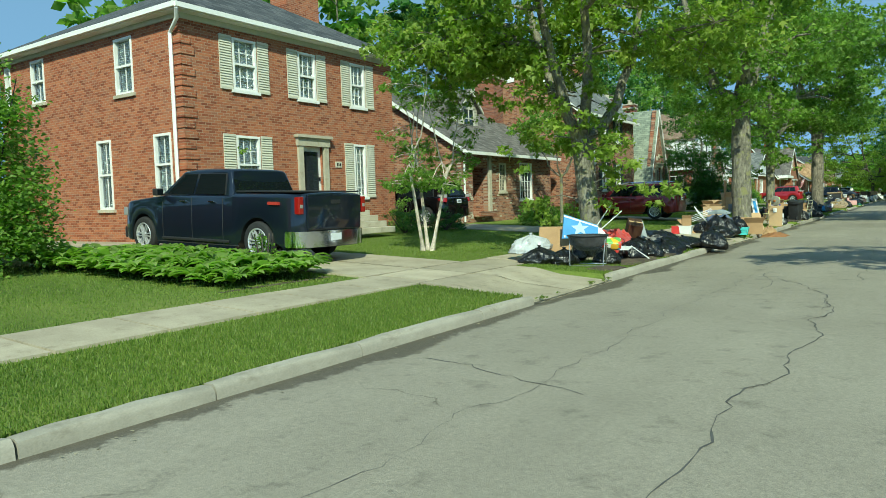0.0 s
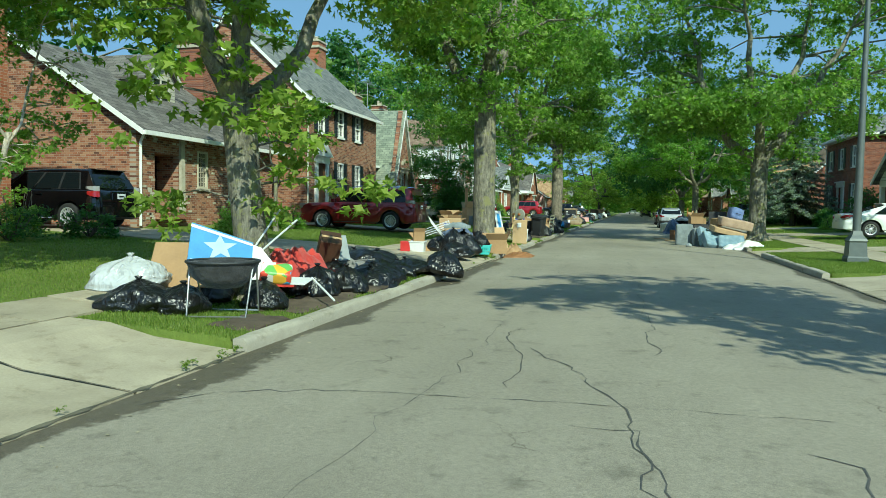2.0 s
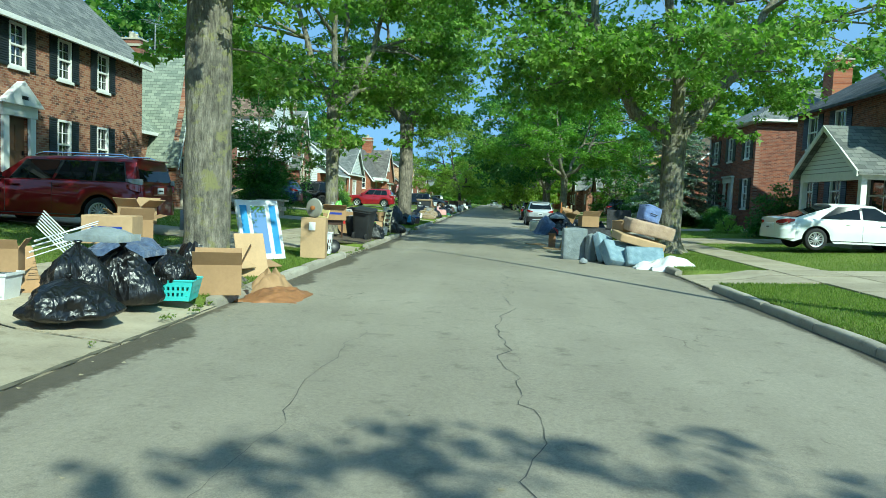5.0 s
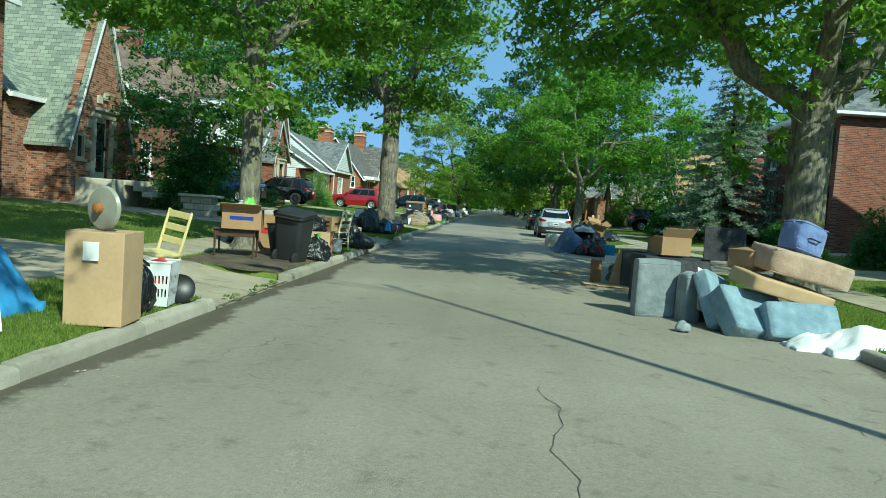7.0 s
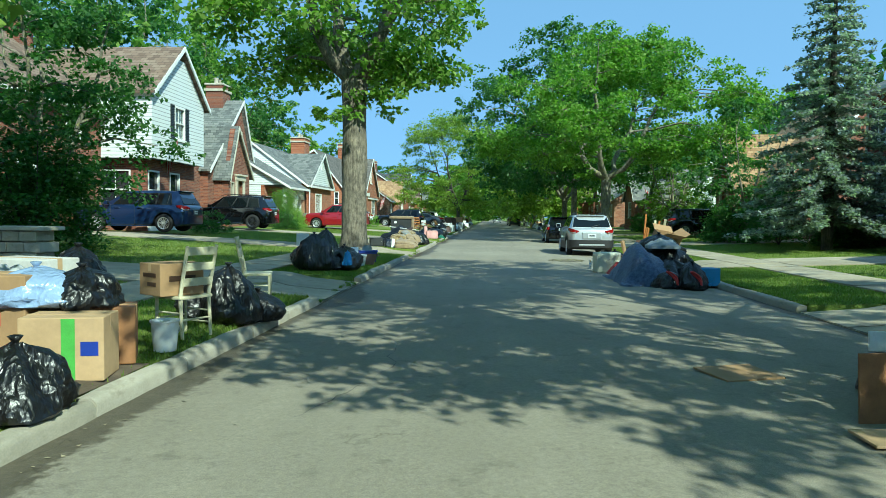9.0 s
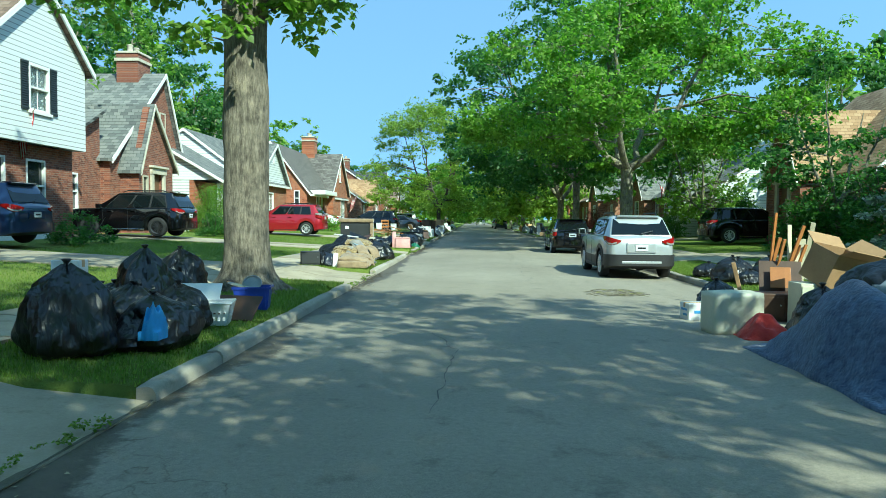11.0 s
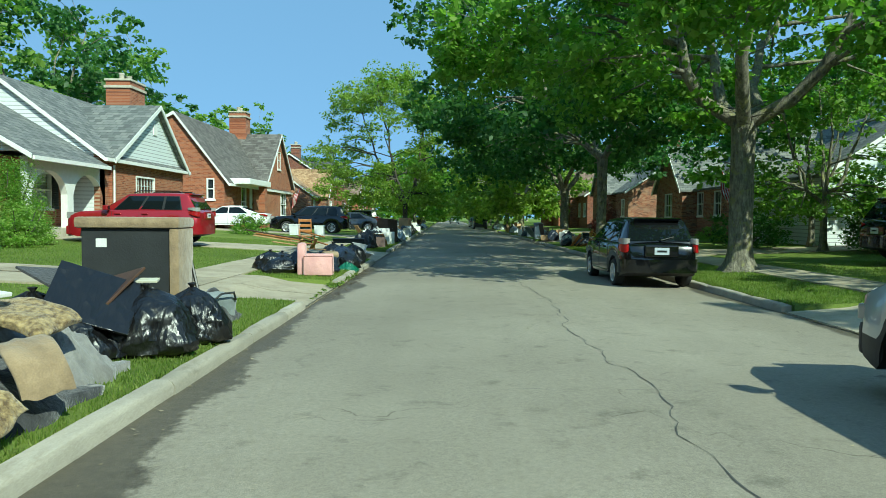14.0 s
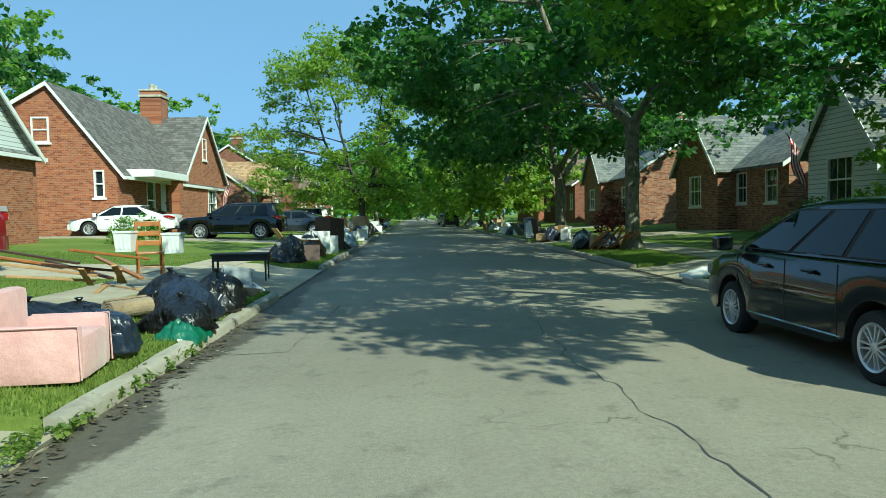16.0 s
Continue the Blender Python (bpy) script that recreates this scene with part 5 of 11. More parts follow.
# ---- trees and plants ----
def leaf_cloud(rng, centres, radii, per, size, droop=0.25, lobed=False, tumble=0.45):
    """Leaves scattered through clumps: each a folded pair of triangles, or a three-lobed leaf."""
    n = len(centres) * per
    c = np.repeat(np.array(centres), per, axis=0)
    r = np.repeat(np.array(radii), per)[:, None]
    d = rng.normal(size=(n, 3))
    d /= np.linalg.norm(d, axis=1)[:, None]
    p = c + d * r * (rng.random((n, 1)) ** 0.5) * np.array([1, 1, 0.55])
    a = rng.normal(size=(n, 3))
    a[:, 2] = a[:, 2] * 0.5 - droop
    a /= np.linalg.norm(a, axis=1)[:, None]
    up = rng.normal(size=(n, 3)) * tumble + np.array([0, 0, 1.0])
    b = np.cross(up, a)
    b /= np.linalg.norm(b, axis=1)[:, None] + 1e-9
    s = (size * rng.uniform(0.6, 1.3, n))[:, None]
    nn = np.cross(a, b)
    if lobed:
        fold = nn * s * 0.12
        ring = [p, p + a * s * 0.42 + b * s * 0.52 + fold, p + a * s * 0.50 + b * s * 0.17, p + a * s * 1.05 - fold,
                p + a * s * 0.50 - b * s * 0.17, p + a * s * 0.42 - b * s * 0.52 + fold]
        i = np.arange(n)[:, None] * 6
        f = np.concatenate([i + np.array([[0, j, j + 1]]) for j in (1, 2, 3, 4)], 0)
        return np.stack(ring, 1).reshape(-1, 3), f
    q0, q1 = p, p + a * s * 0.55 + b * s * 0.36 + nn * s * 0.08
    q2, q3 = p + a * s, p + a * s * 0.5 - b * s * 0.36 + nn * s * 0.08
    v = np.stack([q0, q1, q2, q3], 1).reshape(-1, 3)
    i = np.arange(n)[:, None] * 4
    f = np.concatenate([i + np.array([[0, 1, 2]]), i + np.array([[0, 2, 3]])], 0)
    return v, f


def tree(x, y, height, trunk_r, fork, crown_r, crown_z, leaves, size, seed, label, bark=None, leaf=None, lean=(0, 0), squash=(1, 1), per=22, lobes=44, lobe_r=1.25, shift=(0, 0), multi=1, name="tree", skirt=0.0, far=False, inner=0, lobed=True):
    """A tapered trunk, curved limbs, boughs to billows of leaf sprays with gaps between them."""
    rng = np.random.default_rng(seed)
    rr = random.Random(seed)
    z0 = gz(x) - 0.05
    t = thing(name, pose(x, y, z0), label, "tree")
    mb = MB()
    mid = crown_z + 0.48 * (height - crown_z)
    lines = []
    for m in range(multi):
        off = Vector((0.12 * math.cos(m * 2.1), 0.12 * math.sin(m * 2.1), 0)) if multi > 1 else Vector((0, 0, 0))
        lx, ly = (lean[0], lean[1]) if multi == 1 else (lean[0] + 0.22 * math.cos(m * 2.1 + 0.5), lean[1] + 0.22 * math.sin(m * 2.1 + 0.5))
        base = [Vector((lx * f * fork, ly * f * fork, fork * f)) + off for f in (0, 0.03, 0.08, 0.2, 0.5, 0.8, 1.0)]
        rings, fine = [], 26
        for i in range(fine + 1):
            f = (i / fine) ** 1.5
            c = base[0].lerp(base[-1], f)
            flare = 0.93 + 0.85 * math.exp(-f * fork / 0.22) + 0.06 * (f > 0.9)
            ring = []
            for j in range(20):
                a = 2 * math.pi * j / 20
                lump = 1 + 0.10 * noise.noise(Vector((math.cos(a) * 1.4 + seed, math.sin(a) * 1.4, f * fork * 0.9))) + 0.045 * noise.noise(Vector((math.cos(a) * 5, math.sin(a) * 5 + seed, f * fork * 1.5)))
                root = 1 + 0.3 * math.exp(-f * fork / 0.2) * math.cos(5 * a + seed)
                r = trunk_r * flare * lump * root
                ring.append((c.x + r * math.cos(a), c.y + r * math.sin(a), c.z))
            rings.append(ring)
        mb.loft(rings, caps=False)
        e = base[-1] - Vector((0, 0, 0.12))
        nl = rr.choice((4, 5)) if multi == 1 else 2
        for k in range(nl):
            a = 2 * math.pi * (k + rr.uniform(-0.25, 0.25)) / nl + seed
            reach, rise = crown_r * rr.uniform(0.35, 0.62), (height - fork) * rr.uniform(0.62, 0.88)
            bend = rr.uniform(0.55, 0.9)
            pts = []
            for i in range(9):
                f = i / 8
                w = Vector((rr.uniform(-1, 1), rr.uniform(-1, 1), 0)) * 0.05 * reach * (i > 0)
                pts.append(e + Vector((math.cos(a) * reach * f ** bend + shift[0] * f * 0.6, math.sin(a) * reach * f ** bend + shift[1] * f * 0.6, rise * f ** 1.1)) + w)
            rad = [trunk_r * 0.6 * (1 - 0.8 * i / 8) for i in range(9)]
            mb.tube(pts, rad, 8, caps=False)
            lines += [(p, r) for p, r in zip(pts[1:], rad[1:])]
    # billows: spread through the crown, nearer its skin, uneven from side to side
    cs, rs, ds = [], [], []
    per_lobe = max(3, int(0.86 * leaves) // (per * lobes))
    made = 0
    while made < lobes:
        u = rr.uniform(0.0, 1.0)
        zz = crown_z + (height - crown_z) * u
        prof = math.sin(math.pi * (0.16 + 0.76 * u ** 0.85)) ** 0.7
        a = rr.uniform(0, 2 * math.pi)
        wob = 1 + 0.3 * noise.noise(Vector((math.cos(a) * 1.3 + seed, math.sin(a) * 1.3, zz * 0.35)))
        f = rr.uniform(0.12, 1.0) ** 0.55
        rho = crown_r * prof * wob * f
        c = Vector((math.cos(a) * rho * squash[0] + shift[0], math.sin(a) * rho * squash[1] + shift[1], zz - 0.1 * rho + skirt * (0.5 - f) * (u < 0.3)))
        R = lobe_r * rr.uniform(0.9, 1.6)
        made += 1
        if c.z - 0.5 * R < crown_z - 0.7:
            c.z = crown_z - 0.2 + rr.uniform(0, 0.9)
        p, r0 = min(lines, key=lambda q: (q[0] - c).length + max(0, q[0].z - c.z) * 0.8)
        mb.tube([p, p.lerp(c, 0.5) + Vector((0, 0, 0.1 * (c - p).length)), c], [min(r0, 0.085) * 0.8, min(r0, 0.085) * 0.5, 0.012], 5, caps=False)
        for i in range(per_lobe):
            d = Vector((rr.gauss(0, 1), rr.gauss(0, 1), rr.gauss(0.25, 0.8))).normalized()
            q = c + Vector((d.x * R, d.y * R, d.z * R * 0.62)) * rr.uniform(0.35, 1.05)
            cs.append((q.x, q.y, q.z - 0.12 * R * (d.x * d.x + d.y * d.y)))
            rs.append(lobe_r * rr.uniform(0.2, 0.5))
            if not far and i % 3 == 0:
                mb.tube([c, tuple(c.lerp(q, 0.55)), cs[-1]], [0.014, 0.009, 0.004], 3, caps=False)
    for k in range(inner):
        # epicormic sprays close to the trunk's top and the limbs' feet
        a = rr.uniform(0, 2 * math.pi)
        zz = fork + rr.uniform(-1.3, 2.2)
        d = trunk_r + rr.uniform(0.3, 1.3) + 0.25 * max(0, zz - fork)
        root_ = Vector((lean[0] * zz, lean[1] * zz, zz - 0.15))
        c = root_ + Vector((math.cos(a) * d, math.sin(a) * d, rr.uniform(-0.15, 0.3)))
        mb.tube([root_, root_.lerp(c, 0.6) + Vector((0, 0, 0.12)), c], [0.02, 0.013, 0.005], 4, caps=False)
        for i in range(5):
            cs.append((c.x + rr.gauss(0, 0.28), c.y + rr.gauss(0, 0.28), c.z + rr.gauss(-0.1, 0.2)))
            rs.append(rr.uniform(0.18, 0.34))
    part("trunk", mb, bark or BARK, t, smooth=True)
    v, f = leaf_cloud(rng, cs, rs, per, size * (1.0 if far else 1.08), 0.55, lobed and not far, 0.8)
    ob = new("crown", big_mesh("crown", v, f, [leaf or LEAF]))
    ob.parent = t
    return t


def bush(x, y, w, d, h, n, size, seed, label, leaf=None, boxy=0.0, name="shrub", category="shrub"):
    rng = np.random.default_rng(seed)
    rr = random.Random(seed)
    t = thing(name, pose(x, y, gz(x) - 0.02), label, category)
    mb = MB()
    for k in range(7):
        a = k * 0.9
        mb.tube([(0, 0, 0), (w * 0.22 * math.cos(a), d * 0.22 * math.sin(a), h * 0.4), (w * 0.36 * math.cos(a), d * 0.36 * math.sin(a), h * 0.8)], [0.025, 0.018, 0.008], 5)
    part("stem", mb, BARK2, t)
    cs = []
    for _ in range(max(6, n // 40)):
        if boxy:
            p = (rr.uniform(-w / 2, w / 2), rr.uniform(-d / 2, d / 2), rr.uniform(0.12, 1) * h)
        else:
            a, u = rr.uniform(0, 2 * math.pi), math.sqrt(rr.random())
            top = math.sqrt(max(0, 1 - u * u)) * h * rr.uniform(0.85, 1.1)
            p = (w / 2 * u * math.cos(a), d / 2 * u * math.sin(a), max(0.08, rr.uniform(0.15, 1) * top))
        cs.append(p)
    v, f = leaf_cloud(rng, cs, [min(w, d, h) * 0.16 + 0.05] * len(cs), 40, size, 0.0)
    ob = new("foliage", big_mesh("foliage", v, f, [leaf or LEAF]))
    ob.parent = t
    return t


def spruce(x, y, h, r, seed, label):
    rng = np.random.default_rng(seed)
    rr = random.Random(seed)
    t = thing("spruce_tree", pose(x, y, gz(x) - 0.05), label, "tree")
    mb = MB().tube([(0, 0, 0), (0, 0, h * 0.5), (0, 0, h)], [0.22, 0.13, 0.02], 8)
    cs, rad = [], []
    z = 1.2
    while z < h - 0.2:
        R = r * (1 - z / h) ** 0.85 + 0.1
        n = max(5, int(R * 5))
        for k in range(n):
            a = 2 * math.pi * k / n + rr.random()
            L = R * rr.uniform(0.78, 1.1)
            tip = Vector((math.cos(a) * L, math.sin(a) * L, z - 0.22 * L + 0.1 * rr.random()))
            mb.tube([(0, 0, z), tuple(tip)], [0.035, 0.008], 4, caps=False)
            m = max(2, int(L / 0.2))
            for i in range(1, m + 1):
                q = Vector((0, 0, z)).lerp(tip, i / m)
                cs.append(tuple(q + Vector((rr.uniform(-.1, .1), rr.uniform(-.1, .1), rr.uniform(-.06, .03)))))
                rad.append(0.17)
        z += 0.36
    part("trunk", mb, BARK2, t)
    v, f = leaf_cloud(rng, cs, rad, 26, 0.13, 0.15)
    ob = new("crown", big_mesh("crown", v, f, [NEEDLE]))
    ob.parent = t
    return t


TREES = [
    # verge trees, west side
    dict(x=-5.2, y=14.7, height=9.8, trunk_r=0.24, fork=2.75, crown_r=4.3, crown_z=4.7, leaf=LEAF4, lean=(-0.1, 0.0), shift=(-0.5, 0.1), leaves=52000, size=0.14, seed=1, lobes=48, lobe_r=0.95, inner=22, label="street maple with pale grey trunk beside a rubbish pile"),
    dict(x=-4.5, y=26.9, height=14.5, trunk_r=0.35, fork=4.7, crown_r=4.4, crown_z=6.3, leaves=50000, size=0.15, seed=2, lobes=62, lobe_r=1.1, inner=30, label="tall street maple with blotched grey trunk"),
    dict(x=-5.65, y=39.9, height=12.5, trunk_r=0.225, fork=4.2, crown_r=5.0, crown_z=4.8, shift=(-0.6, 0.9), leaves=52000, size=0.145, seed=3, lobes=60, lobe_r=1.05, inner=26, label="street maple with mossy grey trunk"),
    dict(x=-5.35, y=57.3, height=14, trunk_r=0.42, fork=5.6, crown_r=4.7, crown_z=5.9, lobed=False, leaves=50000, size=0.175, seed=4, lobes=46, lobe_r=1.15, inner=16, label="tall street maple with straight grey-brown trunk", bark=BARK3),
    # verge trees, east side
    dict(x=6.2, y=9.9, height=9.0, trunk_r=0.34, fork=4.2, crown_r=3.3, crown_z=4.8, leaves=15000, size=0.2, seed=5, lobes=34, lobe_r=0.95, label="street maple that shades the road", far=True),
    dict(x=5.1, y=38.6, height=13.8, trunk_r=0.37, fork=3.6, crown_r=8.4, crown_z=5.3, shift=(0.3, 1.8), leaves=68000, size=0.175, seed=6, lobes=96, lobe_r=1.25, inner=16, label="broad street maple with low spreading limbs"),
    dict(x=5.9, y=78.0, height=12, trunk_r=0.30, fork=3.8, crown_r=8.2, crown_z=5.0, lobed=False, leaves=62000, size=0.185, seed=7, lobes=70, lobe_r=1.2, inner=10, label="street maple with bright green crown over the parked cars", leaf=LEAF3, shift=(0.6, 0)),
    dict(x=5.8, y=93.3, height=16.5, trunk_r=0.25, fork=4.2, crown_r=9.6, crown_z=4.7, leaves=50000, size=0.27, seed=8, lobes=95, lobe_r=1.45, label="dense dark green maple leaning over the road", leaf=LEAF2, far=True),
    dict(x=6.6, y=108.2, height=14, trunk_r=0.3, fork=3.2, crown_r=8.4, crown_z=4.6, leaves=36000, size=0.3, seed=9, lobes=60, lobe_r=1.6, label="dense dark green maple over the road", leaf=LEAF2, far=True),
    dict(x=5.6, y=126, height=12, trunk_r=0.3, fork=3.0, crown_r=7.5, crown_z=2.6, leaves=16000, size=0.42, seed=10, label="leafy street tree down the road", leaf=LEAF4, far=True, lobe_r=1.6),
    dict(x=5.6, y=141, height=12, trunk_r=0.3, fork=3.0, crown_r=7.5, crown_z=2.4, leaves=14000, size=0.46, seed=11, label="leafy street tree down the road", leaf=LEAF4, far=True, lobe_r=1.6),
    dict(x=5.6, y=156, height=12, trunk_r=0.3, fork=3.0, crown_r=7.5, crown_z=2.4, leaves=12000, size=0.5, seed=19, label="leafy street tree down the road", leaf=LEAF4, far=True, lobe_r=1.7),
    dict(x=-4.9, y=119, height=13.2, trunk_r=0.22, fork=2.6, crown_r=6.4, crown_z=2.5, leaves=46000, size=0.2, seed=12, label="airy light green street tree", leaf=LEAF4, shift=(-1.2, 0), bark=BARK2, lobes=70, lobe_r=1.25, far=True),
    dict(x=-5.0, y=140, height=9, trunk_r=0.22, fork=2.4, crown_r=5.6, crown_z=2.2, leaves=10000, size=0.4, seed=13, label="light green street tree", leaf=LEAF3, far=True, lobe_r=1.5),
    dict(x=-5.0, y=160, height=9, trunk_r=0.25, fork=2.4, crown_r=6.0, crown_z=2.2, leaves=9000, size=0.45, seed=14, label="street tree far down the road", leaf=LEAF4, far=True, lobe_r=1.6),
    dict(x=5.6, y=172, height=10, trunk_r=0.25, fork=2.4, crown_r=6.5, crown_z=2.2, leaves=8000, size=0.5, seed=15, label="street tree far down the road", leaf=LEAF4, far=True, lobe_r=1.6),
    dict(x=-5.5, y=182, height=10, trunk_r=0.25, fork=2.4, crown_r=6.5, crown_z=2.2, leaves=8000, size=0.55, seed=16, label="street tree far down the road", leaf=LEAF4, far=True, lobe_r=1.8),
    dict(x=5.6, y=190, height=10, trunk_r=0.25, fork=2.4, crown_r=6.5, crown_z=2.2, leaves=8000, size=0.55, seed=17, label="street tree far down the road", leaf=LEAF4, far=True, lobe_r=1.8),
    dict(x=-6.0, y=210, height=11, trunk_r=0.25, fork=2.4, crown_r=8, crown_z=2.0, leaves=8000, size=0.65, seed=20, label="street tree far down the road", far=True, lobe_r=2.0),
    dict(x=7.0, y=215, height=11, trunk_r=0.25, fork=2.4, crown_r=8, crown_z=2.0, leaves=8000, size=0.65, seed=22, label="street tree far down the road", leaf=LEAF2, far=True, lobe_r=2.0),
]
# woods that close the far end of the street and fill in behind the gardens
for i in range(9):
    TREES.append(dict(x=-44 + 11 * i, y=262 + 9 * (i % 3), height=12 + 2 * (i % 4), trunk_r=0.3, fork=3, crown_r=8.5, crown_z=1.2, leaves=6500, size=0.9, seed=60 + i, label="tree that closes the end of the street", leaf=(LEAF, LEAF2)[i % 2], far=True, lobe_r=2.3))
for k in TREES:
    tree(**k)
# birch on the first lawn
tree(-9.3, 13.9, 5.2, 0.042, 2.1, 1.6, 1.7, 11000, 0.075, 21, "young multi-stemmed birch with pale bare stems on the lawn", bark=BIRCH, leaf=LEAF, per=20, lobes=46, lobe_r=0.42, multi=3, name="birch_tree")
# garden trees behind the houses
BACK = [(-29, 30, 15, 6), (-32, 4, 13, 6), (-33, 22, 12, 6), (-30, 40, 15, 7), (-29, 54, 15, 7), (-27, 66, 16, 7), (-28, 75, 17, 7), (-28.5, 85, 18, 7), (-29, 95, 18.5, 7), (-29, 106, 18.5, 7), (-30, 117, 16.5, 7), (-33, 130, 15, 7), (-34, 148, 14, 8), (-33, 168, 14, 9), (-42, 197, 23, 11), (-26, 200, 13, 9),
        (27, 33, 13, 7), (28, 52, 14, 7), (27, 68, 13, 7), (26, 84, 13, 7), (25, 98, 12, 7), (26, 112, 13, 8), (25, 130, 13, 8), (24, 150, 13, 8), (22, 172, 13, 9), (20, 200, 14, 9), (11.5, 84.5, 7.5, 3.2), (11.0, 69, 6.5, 2.6), (12.4, 87.0, 6.2, 2.4)]
for i, (x, y, hgt, r) in enumerate(BACK):
    big = hgt > 8
    tree(x, y, hgt, 0.3 if big else 0.12, 4 if big else 1.8, r, 2.2 if big else 1.5, (12000 if x < 0 and 50 < y < 130 else 5000) if big else 7000, (0.4 if x < 0 and 50 < y < 130 else 0.6) if big else 0.17, 40 + i, "garden tree behind the houses" if big else "small garden tree on a lawn", leaf=(LEAF, LEAF2)[i % 2], lobe_r=1.7 if big else 0.75, far=True, lobes=70 if big else 34)
tree(-12.3, 28.4, 5.4, 0.07, 2.2, 2.5, 3.3, 7000, 0.11, 91, "small layered garden tree before the brick wall", leaf=LEAF, lobes=18, lobe_r=0.55)
tree(-12.4, 52.4, 8.2, 0.14, 1.6, 2.9, 1.2, 26000, 0.13, 90, "dense dark garden tree beside the brick house", leaf=LEAF2, lobes=60, lobe_r=0.8, far=True)
spruce(11.2, 61.5, 11.0, 3.2, 30, "blue spruce with dense silvery needles on a lawn")

# ---- cars ----
RUBBER = plain("tyre_rubber", (0.018, 0.018, 0.018), 0.85, var=0.2, bumps=0.3, scale=12)
ALLOY = plain("alloy_wheel", (0.72, 0.72, 0.73), 0.35, 0.6, var=0.08, bumps=0.03)
ALLOY_D = plain("dark_alloy_wheel", (0.12, 0.12, 0.125), 0.3, 0.8, var=0.1, bumps=0.03)
CHROME = plain("chrome", (0.75, 0.76, 0.78), 0.12, 1.0, var=0.03, bumps=0)
PLASTIC = plain("black_car_plastic", (0.02, 0.02, 0.021), 0.55, var=0.15, bumps=0.1, scale=20)
CARGLASS = glass_mat("car_glass", (0.006, 0.009, 0.010), 0.02, 0.32, 0.0)
REDLAMP = glass_mat("red_lamp", (0.26, 0.006, 0.008), 0.1)
CLEARLAMP = glass_mat("clear_lamp", (0.26, 0.25, 0.24), 0.1)
PLATE = plain("plate_white", (0.62, 0.64, 0.66), 0.45, var=0.05)
PLATE_BLUE = plain("plate_blue", (0.42, 0.47, 0.52), 0.45, var=0.05)


def lerp_list(pts, s):
    for (a, u), (b, v) in zip(pts, pts[1:]):
        if s <= b:
            return u + (v - u) * max(0.0, (s - a)) / (b - a) if b > a else v
    return pts[-1][1]


